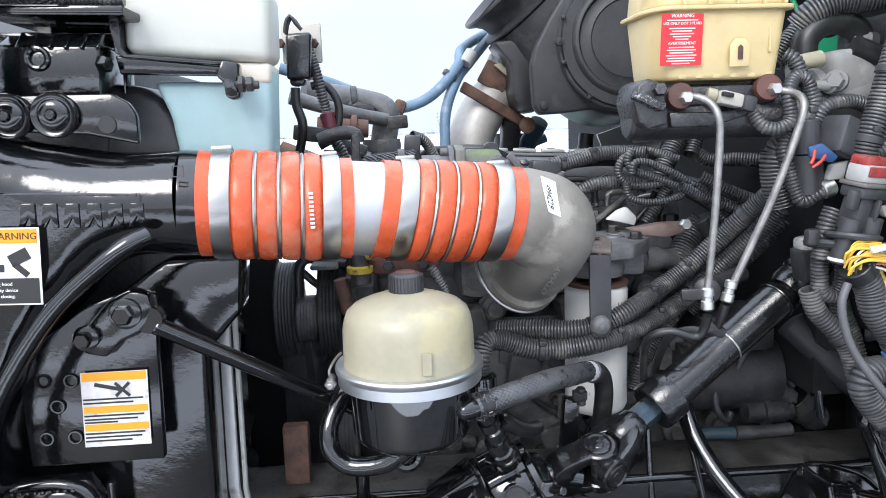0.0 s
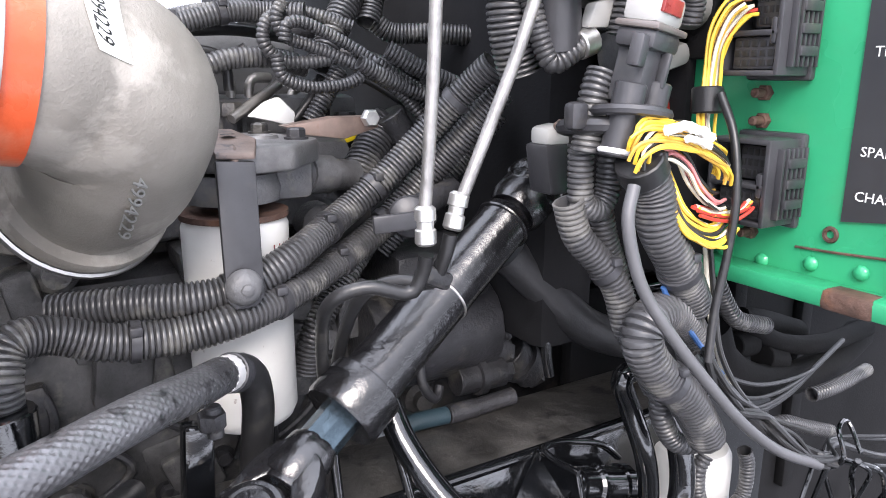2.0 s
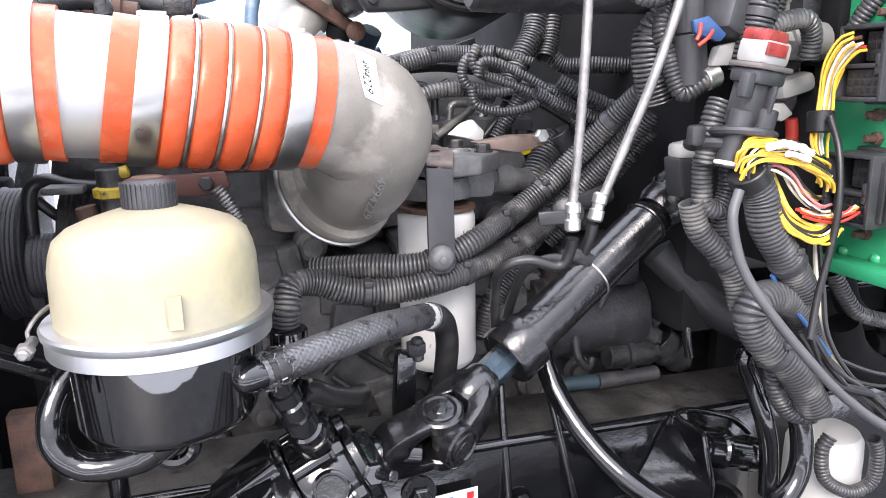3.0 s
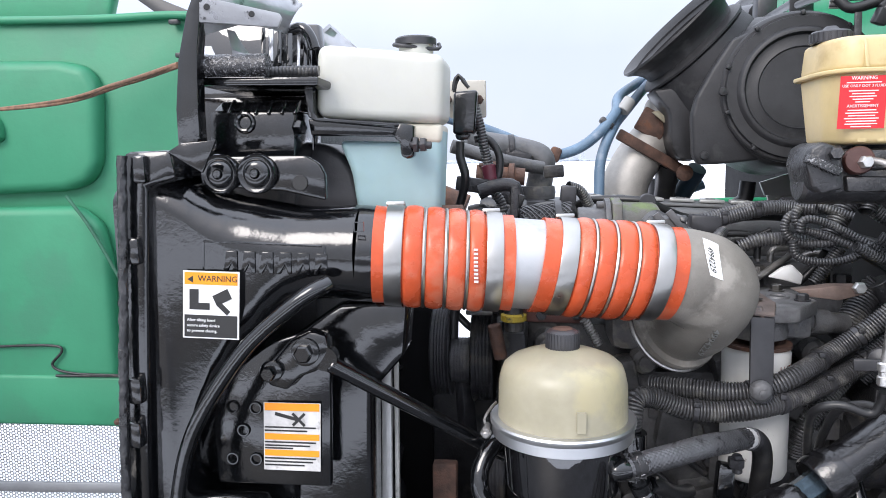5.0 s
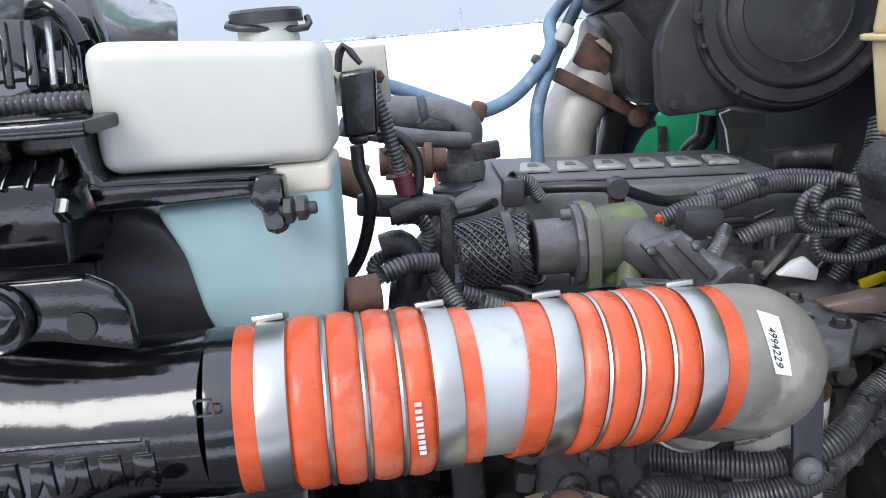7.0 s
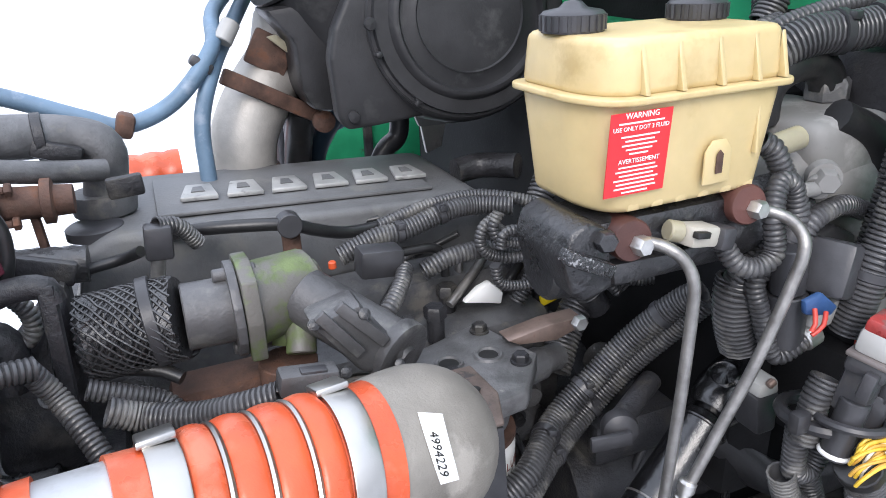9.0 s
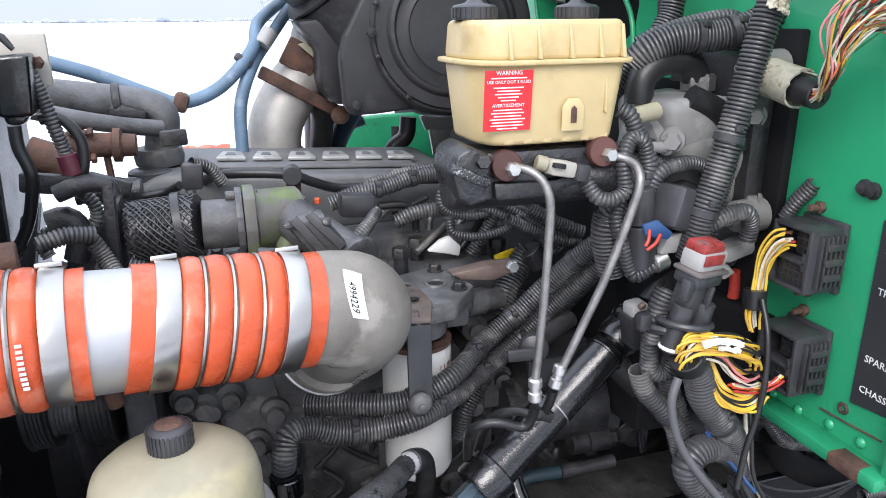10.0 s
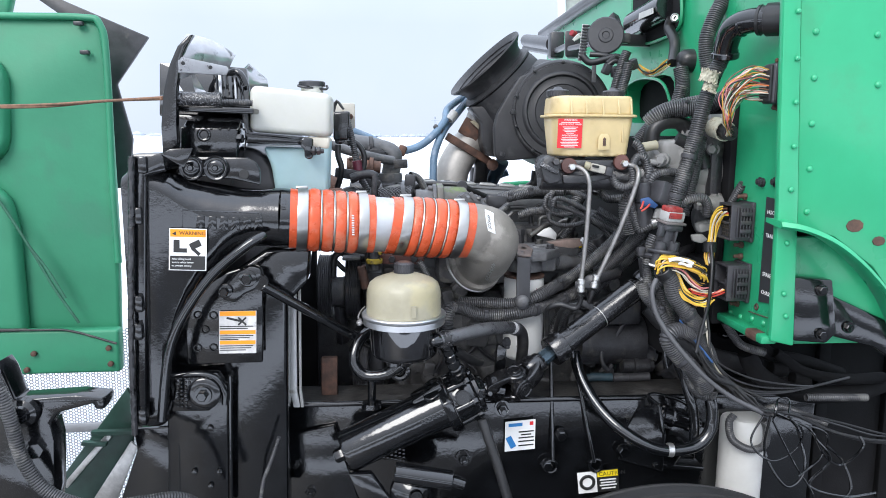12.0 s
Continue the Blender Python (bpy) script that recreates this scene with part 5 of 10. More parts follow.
part("valve_cover", Geo().slab([V(0.008, 1.235, 1.383), V(0.508, 1.235, 1.383), V(0.508, 1.235, 1.448), V(0.488, 1.235, 1.460), V(0.058, 1.235, 1.483), V(0.028, 1.235, 1.468)], (0, 0.25, 0), 0.010, 3), M_COVER, engine, "dusty grey plastic valve cover")
part("cover_top", Geo().slab([V(0.108, 1.270, 1.482), V(0.438, 1.270, 1.464), V(0.438, 1.430, 1.464), V(0.108, 1.430, 1.482)], (0, 0, 0.005), 0.002), M_COVER, engine)
for k in range(6):
    x = 0.135 + 0.053 * k
    z = 1.4888 - (x - 0.1) * 0.0545
    part("raised_mark", Geo().slab([V(x, 1.305, z), V(x + 0.044, 1.305, z - 0.0024), V(x + 0.040, 1.36, z - 0.0022), V(x + 0.010, 1.36, z - 0.0005)], (0, 0, 0.006), 0.002), M_SILVER, engine, "raised silver-grey cast mark")
    part("mark_recess", Geo().slab([V(x + 0.014, 1.322, z + 0.0056), V(x + 0.030, 1.322, z + 0.0047), V(x + 0.028, 1.343, z + 0.0049), V(x + 0.018, 1.343, z + 0.0054)], (0, 0, 0.001), 0), M_COVER, engine)
part("oil_cap", Geo().lathe((0.043, 1.280, 1.473), (0, 0, 1), [(0, 0.030), (0.010, 0.030), (0.013, 0.026), (0.013, 0)], 24), M_BLACK, engine)
for k in range(9):
    part("cover_bolt", Geo().hexa((0.02 + 0.055 * k, 1.252, 1.385), (0, -0.3, 1), 0.008, 0.010), M_DARK, engine)
part("lower_casting", Geo().box((0.308, 1.150, 1.098), (0.42, 0.10, 0.26), 0.03), M_MID, engine)
part("intake_manifold", Geo().box((0.348, 1.150, 1.298), (0.36, 0.09, 0.10), 0.025), M_ENGINE, engine)
part("front_cover", Geo().box((-0.012, 1.360, 1.148), (0.05, 0.30, 0.42), 0.02), M_MID, engine)
rnd = random.Random(11)
for k in range(60):
    x, z = rnd.uniform(0.05, 0.62), rnd.uniform(0.93, 1.28)
    if rnd.random() < 0.5:
        part("boss", Geo().lathe((x, 1.125 - rnd.uniform(0, 0.012), z), (0, -1, 0), [(0, 0.022), (0.03, 0.020), (0.034, 0.012), (0.045, 0.012), (0.046, 0)], 14), M_MID, engine)
    else:
        part("casting_rib", Geo().box((x, 1.115 + rnd.uniform(-0.012, 0.012), z), (rnd.uniform(0.02, 0.07), 0.06, rnd.uniform(0.015, 0.06)), 0.006, (rnd.uniform(-2, 2), rnd.uniform(-20, 20), rnd.uniform(-2, 2))), M_MID, engine)
for k in range(34):
    x, z = rnd.uniform(0.12, 0.50), rnd.uniform(0.99, 1.22)
    kind = k % 3
    if kind == 0:
        part("wall_bolt", Geo().lathe((x, 1.102, z), (0, -1, 0), [(0, 0.013), (0.004, 0.013)], 14).hexa((x, 1.098, z), (0, -1, 0), 0.009, 0.009), M_DARK, engine)
    elif kind == 1:
        part("wall_line", Geo().tube([(x, 1.094, z), (x + rnd.uniform(-0.03, 0.03), 1.086, z - 0.03), (x + rnd.uniform(-0.05, 0.05), 1.090, z - 0.07)], 0.0045, seg=8), M_DARK, engine)
    else:
        part("wall_web", Geo().box((x, 1.096, z), (rnd.uniform(0.012, 0.03), 0.02, rnd.uniform(0.03, 0.08)), 0.005, (0, rnd.uniform(-35, 35), 0)), M_DARK, engine)
part("fuel_pump", Geo().rod((0.508, 1.080, 1.118), (0.668, 1.080, 1.118), 0.06).box((0.588, 1.070, 1.198), (0.12, 0.10, 0.06), 0.01), M_DARK, engine)
part("transmission", Geo().rod((0.628, 1.340, 0.978), (1.608, 1.340, 0.948), 0.22), M_DARK, engine)

# ---- throttle assembly ----
thr = thing("air_throttle_assembly", (0.186, 1.034, 1.379), "green-grey primed air throttle housing with motor", "throttle")
fc = V((0.164, 1.064, 1.454))
part("flange", Geo().slab([fc + V(0, math.cos(a), math.sin(a)) * (0.054 if m % 2 else 0.045) for m, a in [(m, math.pi / 4 * m) for m in range(8)]], (0.014, 0, 0), 0.002), M_EGR, thr)
part("gasket_face", Geo().slab([fc + V(-0.009, 0.044 * math.cos(a), 0.044 * math.sin(a)) for a in [math.pi / 8 * m for m in range(16)]], (0.008, 0, 0), 0.001), M_MOTOR, thr, "bare grey flange face")
part("housing", Geo().rod((0.167, 1.064, 1.453), (0.231, 1.084, 1.456), 0.040, 0.034), M_EGR, thr)
part("dome", Geo().lathe(V((0.211, 1.084, 1.461)), (0, 0, 1), [(-0.05, 0.036), (0.0, 0.036), (0.014, 0.030), (0.020, 0.014), (0.020, 0)], 24), M_EGR, thr)
part("leg", Geo().rod(V((0.218, 1.064, 1.454)), V((0.208, 1.034, 1.409)), 0.014), M_EGR, thr)
part("motor_body", Geo().rod((0.220, 1.054, 1.457), (0.281, 0.984, 1.420), 0.027), M_MOTOR, thr)
part("motor_end", Geo().lathe((0.279, 0.986, 1.421), V((0.289, 0.969, 1.415)) - V((0.279, 0.986, 1.421)), [(0, 0.030), (0.004, 0.032), (0.014, 0.032), (0.016, 0.028), (0.016, 0.012), (0.020, 0.010), (0.020, 0)], 28), M_MOTOR, thr)
part("motor_rib", Geo().beam((0.213, 0.959, 1.482), (0.244, 0.959, 1.440), 0.006, 0.01), M_MOTOR, thr)
part("motor_rib", Geo().beam((0.230, 0.962, 1.485), (0.267, 0.962, 1.443), 0.006, 0.01), M_MOTOR, thr)
part("motor_cap", Geo().slab([(0.206, 0.964, 1.471), (0.250, 0.964, 1.481), (0.257, 0.964, 1.463), (0.285, 0.964, 1.431), (0.284, 0.964, 1.410), (0.247, 0.964, 1.414)], (0, 0.04, 0), 0.006), M_MOTOR, thr)
for p in ((0.208, 0.960, 1.474), (0.250, 0.960, 1.474), (0.277, 0.960, 1.419), (0.230, 0.960, 1.424)):
    part("screw", Geo().lathe(p, (0, -1, 0.6), [(0, 0.005), (0.003, 0.005), (0.004, 0.003)], 12), M_IRON, thr)
part("orange_plug", Geo().rod(V((0.256, 1.084, 1.464)), V((0.256, 1.084, 1.472)), 0.004), M_ORANGE, thr, "small orange plug")
for p in ((0.152, 1.064, 1.488), (0.160, 1.064, 1.414)):
    part("flange_bolt", Geo().rod(V(*p) + V(-0.008, 0, 0), V(*p) + V(0.03, 0, 0), 0.006), M_MOTOR, thr)
part("pipe_stub", Geo().rod((0.115, 1.064, 1.455), (0.160, 1.064, 1.454), 0.030), M_MOTOR, thr, "dusty grey pipe stub")
part("wrap", Geo().tube([(0.036, 1.074, 1.449), (0.067, 1.074, 1.451), (0.113, 1.064, 1.456)], 0.036, seg=56, step=0.0028, jag=0.07, braid=0.03), M_CRINKLE, thr, "crinkled black heat wrap")
wa, wb = V((0.036, 1.074, 1.449)), V((0.113, 1.064, 1.456))
wd = (wb - wa).normalized()
ws = wd.orthogonal().normalized()
wu2 = wd.cross(ws)
net = Geo()
rw = random.Random(5)
for sense in (1, -1):
    for k in range(26):
        strand = []
        for q in range(12):
            c = 2 * math.pi * k / 26 + sense * 2.6 * q / 11 + rw.uniform(-0.05, 0.05)
            strand.append(wa.lerp(wb, q / 11) + (ws * math.cos(c) + wu2 * math.sin(c)) * (0.0372 + 0.0006 * sense))
        net.tube(strand, 0.0011, seg=5, step=0.006)
part("wrap_net", net, M_CRINKLE, thr, "woven black net over the wrap")["kind"] = "stuff"
part("wrap_band", Geo().lathe((0.085, 1.069, 1.454), (1, 0, 0.1), [(0, 0.040), (0.001, 0.041), (0.010, 0.041), (0.011, 0.040)], 24), M_BLACK, thr)
part("lower_base", Geo().rod(V((0.198, 1.054, 1.395)), V((0.197, 1.054, 1.368)), 0.028).box(V((0.139, 1.094, 1.356)), (0.10, 0.05, 0.04), 0.012), M_RUST, thr, "rust-brown iron base")
sensor = thing("pressure_sensor", (0.088, 1.082, 1.467), "black plastic pressure sensor with wire", "sensor")
part("connector", Geo().box(V((0.106, 1.152, 1.498)), (0.026, 0.022, 0.034), 0.004, (0, 5, 0)), M_BLACK, sensor)
part("stem", Geo().rod(V((0.103, 1.152, 1.484)), V((0.097, 1.152, 1.449)), 0.007), M_ZINC, sensor)

outlet = thing("rusty_outlet_flange", (0.0, 1.235, 1.50), "rust-brown cast outlet flange behind the crossover pipe", "flange")
part("body", Geo().lathe((-0.050, 1.240, 1.533), (1, 0, -0.06), [(0, 0.018), (0.010, 0.018), (0.012, 0.024), (0.020, 0.024), (0.022, 0.017), (0.055, 0.016), (0.057, 0.023), (0.066, 0.023), (0.068, 0.016), (0.085, 0.015)], 24), M_RUST, outlet)
for z in (1.516, 1.550):
    part("flange_bolt", Geo().rod((-0.044, 1.222, z), (-0.020, 1.222, z), 0.004).hexa((-0.020, 1.222, z), (1, 0, 0), 0.007, 0.006), M_RUST, outlet)
part("stay", Geo().beam((-0.005, 1.245, 1.520), (0.000, 1.245, 1.420), 0.014, 0.008, 0.002), M_RUST, outlet)
part("wrapped_duct", Geo().tube([(-0.040, 1.205, 1.478), (-0.005, 1.202, 1.475), (0.038, 1.200, 1.471)], 0.0185, seg=32, step=0.003, jag=0.12), M_CRINKLE, outlet, "crinkled black wrapped duct")

# ---- fuel filter, its head and bracket ----
FX, FY = 0.362, 1.006
ffilter = thing("fuel_filter", (FX, FY, 1.11), "white spin-on fuel filter with red lettering", "filter")
part("can", Geo().lathe((FX, FY, 1.102), (0, 0, 1), [(0, 0.0), (0.0, 0.037), (0.004, 0.042), (0.012, 0.0455), (0.183, 0.0455), (0.189, 0.043), (0.191, 0.036)], 40), M_CAN, ffilter)
part("rim", Geo().lathe((FX, FY, 1.292), (0, 0, 1), [(0, 0.0460), (0.005, 0.0460)], 40), M_RUST, ffilter, "rust-stained top rim")
printed = lettering("print", "LUBE", 0.0140, (0, 0, 1.262), (1, 0, 0), (0, 0, 1), M_DKRED, ffilter)
for v in printed.data.vertices:
    c = math.radians(-65) + v.co.x / 0.0457
    v.co = (FX + 0.0458 * math.cos(c), FY + 0.0458 * math.sin(c), v.co.z)
head = thing("filter_adapter", (FX, FY, 1.31), "grey cast filter head bolted to the engine", "filter head")
part("base", Geo().lathe((FX, FY, 1.306), (0, 0, 1), [(0, 0.039), (0.010, 0.041), (0.024, 0.037), (0.024, 0)], 28), M_ENGINE, head)
part("plate", Geo().slab([(0.323, 1.074, 1.355), (0.418, 1.107, 1.355), (0.446, 1.016, 1.355), (0.402, 0.959, 1.355), (0.349, 0.953, 1.355), (0.324, 0.997, 1.355)], (0, 0, -0.022), 0.004), M_PLATE, head)
# Plate holes are raised rims round black discs that paint their depth.
for p in ((0.398, 1.035, 1.355), (0.354, 1.037, 1.355)):
    part("hole_rim", Geo().ring(p, (0, 0, 1), 0.013, 0.003, 24, 6), M_PLATE, head)
    part("hole_floor", Geo().lathe(V(*p) + V(0, 0, 0.0004), (0, 0, 1), [(0, 0.012), (0.0005, 0.0)], 20), M_INKHOLE, head)
for p in ((0.412, 1.085, 1.355), (0.422, 1.009, 1.355), (0.348, 1.013, 1.355)):
    part("bolt", Geo().lathe(p, (0, 0, 1), [(0, 0.011), (0.002, 0.011)], 16).hexa(V(*p) + V(0, 0, 0.002), (0, 0, 1), 0.0085, 0.008), M_DARK, head)
part("arm", Geo().rod((FX + 0.03, FY + 0.02, 1.325), (FX + 0.14, FY + 0.06, 1.31), 0.016), M_ENGINE, head)
part("arm_collar", Geo().lathe((FX + 0.08, FY + 0.038, 1.318), (1, 0.35, -0.12), [(0, 0.019), (0.03, 0.019)], 18), M_ENGINE, head)
part("block_face", Geo().box((FX + 0.045, FY + 0.03, 1.325), (0.06, 0.06, 0.05), 0.008), M_ENGINE, head)
strap = thing("filter_strap_bracket", (0.346, 0.925, 1.250), "flat black steel strap bracket with a brown bent top", "bracket")
part("strap", Geo().slab([(0.331, 0.929, 1.349), (0.361, 0.929, 1.347), (0.357, 0.912, 1.246), (0.350, 0.911, 1.238), (0.334, 0.911, 1.238), (0.328, 0.912, 1.246)], (0, 0.006, 0), 0.0015), M_BLACK, strap)
part("top_bend", Geo().tube([(0.346, 0.932, 1.344), (0.346, 0.934, 1.351), (0.347, 0.940, 1.355), (0.350, 0.952, 1.356)], 0.0032, seg=8), M_BROWNSTRAP, strap)
part("top_plate", Geo().slab([(0.331, 0.929, 1.350), (0.361, 0.929, 1.348), (0.372, 0.962, 1.357), (0.366, 1.010, 1.361), (0.338, 1.010, 1.362)], (0, 0.0, 0.005), 0.0018), M_BROWNSTRAP, strap, "worn brown bent strap top")
part("slot", Geo().lathe((0.352, 0.972, 1.3645), (0, 0.1, 1), [(0, 0.006), (0.0006, 0.0055), (0.0006, 0)], 16), M_INKHOLE, strap)
part("bolt", Geo().lathe((0.341, 0.912, 1.255), (0, -1, 0), [(0, 0.0145), (0.004, 0.0140), (0.008, 0.0105), (0.010, 0.006), (0.010, 0)], 22).hexa((0.341, 0.9025, 1.255), (0, -1, 0), 0.005, 0.003), M_ENGINE, strap)

# ---- brake fluid reservoir and master cylinder ----
bres = thing("brake_fluid_reservoir", (0.466, 0.89, 1.565), "yellowed brake fluid reservoir with a red warning label", "fluid reservoir")
BX, BY, BT = 0.4620, 0.889, 1.0
RES = pose(BX, BY, 0, 0, 0, BT)


def wedge_box(w0, d0, w1, d1, z0, z1, bevel):
    """A tapered body whose front corner on one side is cut back."""
    bm = bmesh.new()
    plan = ((-0.5, 0.5), (-0.5, -0.22), (-0.41, -0.5), (0.5, -0.5), (0.5, 0.5))
    vs = [bm.verts.new((sx * w, sy * d, z)) for w, d, z in ((w0, d0, z0), (w1, d1, z1)) for sx, sy in plan]
    bm.faces.new([vs[i] for i in (4, 3, 2, 1, 0)])
    bm.faces.new([vs[i] for i in (5, 6, 7, 8, 9)])
    for k in range(5):
        j = (k + 1) % 5
        bm.faces.new([vs[i] for i in (k, j, 5 + j, 5 + k)])
    bmesh.ops.recalc_face_normals(bm, faces=bm.faces[:])
    up = [e for e in bm.edges if abs(e.verts[0].co.z - e.verts[1].co.z) > 1e-5]
    bmesh.ops.bevel(bm, geom=up, offset=bevel, segments=5, affect="EDGES", profile=0.5)
    flat = [e for e in bm.edges if abs(e.verts[0].co.z - e.verts[1].co.z) < 1e-5 and e.calc_face_angle(0) > 0.5]
    bmesh.ops.bevel(bm, geom=flat, offset=min(0.006, abs(z1 - z0) * 0.3), segments=3, affect="EDGES", profile=0.5)
    bmesh.ops.transform(bm, matrix=RES, verts=bm.verts)
    return Geo().take(bm)


part("lower_body", wedge_box(0.146, 0.094, 0.163, 0.106, 1.5675, 1.648, 0.014), M_YELLOW, bres)
part("flange", wedge_box(0.176, 0.120, 0.176, 0.120, 1.6455, 1.6505, 0.016), M_YELLOW, bres)
part("upper_body", wedge_box(0.163, 0.106, 0.158, 0.100, 1.649, 1.687, 0.014), M_YELLOW, bres)
for x, y in ((-0.060, 0.012), (0.060, 0.022)):
    c = RES @ V(x, y, 1.687)
    cp = part("cap", Geo().lathe(c, (0, 0, 1), [(0, 0.022), (0.003, 0.0225), (0.012, 0.0225), (0.014, 0.0205), (0.016, 0.010), (0.020, 0.006), (0.021, 0)], 30), M_BLACK, bres, "ribbed black filler cap")
    ribs = Geo()
    for k in range(24):
        a = 2 * math.pi * k / 24
        ribs.box(c + V(0.0225 * math.cos(a), 0.0225 * math.sin(a), 0.0065), (0.002, 0.003, 0.010), 0, (0, 0, math.degrees(a)))
    part("ribs", ribs, M_BLACK, cp)["kind"] = "stuff"
for x in (-0.048, -0.018, 0.016, 0.048, 0.073):
    part("rib", Geo().slab([RES @ V(x - 0.002, -0.0500, 1.683), RES @ V(x - 0.002, -0.0585, 1.651), RES @ V(x - 0.002, -0.0500, 1.651)], (0.004, 0, 0), 0.0008), M_YELLOW, bres)
part("rib", Geo().box(RES @ V(0.058, -0.050, 1.622), (0.003, 0.005, 0.05), 0.001, (-4, 0, 0)), M_YELLOW, bres)
for k in range(6):
    part("foot", Geo().box(RES @ V(-0.045 + 0.021 * k, -0.043, 1.5725), (0.011, 0.009, 0.007), 0.002), M_YELLOW, bres)
fp = RES @ V(0.020, -0.0525, 1.597)
part("boss", Geo().slab([fp + V(-0.012, -0.001, -0.016), fp + V(0.012, -0.001, -0.016), fp + V(0.012, -0.001, 0.008), fp + V(0.006, -0.001, 0.016), fp + V(-0.006, -0.001, 0.016), fp + V(-0.012, -0.001, 0.008)], (0, -0.002, 0), 0.001), M_YELLOW, bres)
part("slot", Geo().slab([fp + V(-0.003, -0.004, -0.008), fp + V(0.003, -0.004, -0.008), fp + V(0.003, -0.004, 0.006), fp + V(0, -0.004, 0.009), fp + V(-0.003, -0.004, 0.006)], (0, -0.0006, 0), 0), M_RUST, bres, "dark brown slot")
rr = V(math.cos(radians(BT)), math.sin(radians(BT)), 0)
LUP = (0, -0.08, 1)
lc = RES @ V(-0.0500, -0.0535, 1.6130)
rl = part("label", Geo().quad(lc, rr, LUP, 0.0495, 0.0575, 0.0008), M_RED, bres, "red warning label with white text")
lettering("heading", "WARNING", 0.0056, lc + V(0, -0.003, 0.0245), rr, LUP, M_LABEL, rl, align="CENTER")
lettering("line", "USE ONLY DOT 3 FLUID", 0.0042, lc + V(0, -0.0025, 0.0165), rr, LUP, M_LABEL, rl, align="CENTER")
lettering("heading", "AVERTISSEMENT", 0.0046, lc + V(0, -0.0018, -0.0055), rr, LUP, M_LABEL, rl, align="CENTER")
for z, w in ((0.0215, 0.85), (0.0125, 0.72), (0.0095, 0.55), (0.0065, 0.66), (0.0035, 0.5), (0.0005, 0.36), (-0.0085, 0.7), (-0.0115, 0.8), (-0.0145, 0.66), (-0.0175, 0.85), (-0.0205, 0.74), (-0.0235, 0.8), (-0.0265, 0.5)):
    part("text_bar", Geo().quad(lc + V(0, -0.0009 - z * 0.08, z), rr, LUP, 0.043 * w, 0.0011, 0.0003), M_LABEL, rl)

mc = thing("master_cylinder", (0.457, 0.875, 1.497), "black cast iron brake master cylinder", "master cylinder")
part("bore", Geo().lathe((0.362, 0.876, 1.525), (1, 0, 0), [(0, 0.022), (0.004, 0.026), (0.02, 0.027), (0.19, 0.027), (0.20, 0.034), (0.24, 0.036)], 28), M_IRON, mc)
part("end_block", Geo().slab([(0.356, 0.832, 1.546), (0.361, 0.832, 1.564), (0.374, 0.832, 1.571), (0.392, 0.832, 1.564), (0.398, 0.832, 1.518), (0.375, 0.832, 1.512), (0.364, 0.832, 1.518)], (0, 0.07, 0), 0.004, 2), M_IRON, mc)
part("ledge", Geo().beam((0.354, 0.828, 1.553), (0.390, 0.828, 1.536), 0.016, 0.010, 0.002), M_SPECK, mc, "pitted edge of the casting")
part("side_plug", Geo().hexa((0.387, 0.832, 1.557), (-0.2, -1, 0.1), 0.008, 0.010), M_IRON, mc)
part("under_block", Geo().slab([(0.402, 0.840, 1.532), (0.458, 0.840, 1.530), (0.503, 0.840, 1.537), (0.501, 0.840, 1.525), (0.454, 0.840, 1.513), (0.405, 0.840, 1.513)], (0, 0.05, 0), 0.004), M_IRON, mc)
part("seat", Geo().box((0.462, 0.878, 1.550), (0.15, 0.06, 0.024), 0.006), M_IRON, mc)
for p in ((0.418, 0.832, 1.547), (0.526, 0.835, 1.554)):
    q = V(*p)
    part("port_boss", Geo().lathe(q + V(0, 0.03, 0), (-0.15, -1, 0.1), [(0, 0.0158), (0.026, 0.0158), (0.028, 0.0145), (0.029, 0.0)], 24), M_OLDRED, mc, "rusty brown round port boss")
    part("tube_nut", Geo().hexa(q + V(0, 0.002, 0), (0.05, -1, 0.05), 0.0075, 0.010), M_ZINC, mc, "bright tube nut")
wh_con = part("level_connector", Geo().box(V((0.471, 0.835, 1.544)), (0.030, 0.020, 0.016), 0.003, (0, 12, 10)), M_CREAMDULL, mc, "dirty white plug connector")
part("plug_nose", Geo().rod((0.457, 0.836, 1.548), (0.446, 0.838, 1.551), 0.008), M_CREAM, wh_con, "cream plug nose")
part("latch_slot", Geo().box(V((0.464, 0.822, 1.549)), (0.014, 0.006, 0.005), 0.001, (0, 12, 10)), M_INKHOLE, wh_con)
part("plug_end", Geo().box(V((0.493, 0.835, 1.538)), (0.016, 0.020, 0.018), 0.003, (0, 12, 10)), M_BLACK, wh_con)


def crimp(a, b, parent):
    return part("crimp", Geo().lathe(a, V(*b) - V(*a), [(0, 0.005), (0.002, 0.0075), (0.010, 0.0075), (0.011, 0.006), (0.016, 0.006), (0.017, 0.0075), (0.026, 0.0078), (0.028, 0.006)], 16), M_ZINC, parent, "bright crimped fitting")


lines = thing("brake_line", V((0.442, 0.813, 1.302)), "bent dull steel brake line with crimped fittings", "pipe", "brake lines")
part("pipe", Geo().tube([(0.417, 0.835, 1.549), (0.430, 0.825, 1.547), (0.441, 0.815, 1.539), (0.448, 0.809, 1.523), (0.450, 0.809, 1.493), (0.447, 0.809, 1.416), (0.442, 0.809, 1.344), (0.440, 0.809, 1.323)], 0.0046, seg=12, step=0.004), M_LINE, lines)
crimp((0.440, 0.809, 1.325), (0.441, 0.809, 1.288), lines)
lines2 = thing("brake_line", V((0.471, 0.818, 1.314)), "bent dull steel brake line with crimped fittings", "pipe", "brake lines")
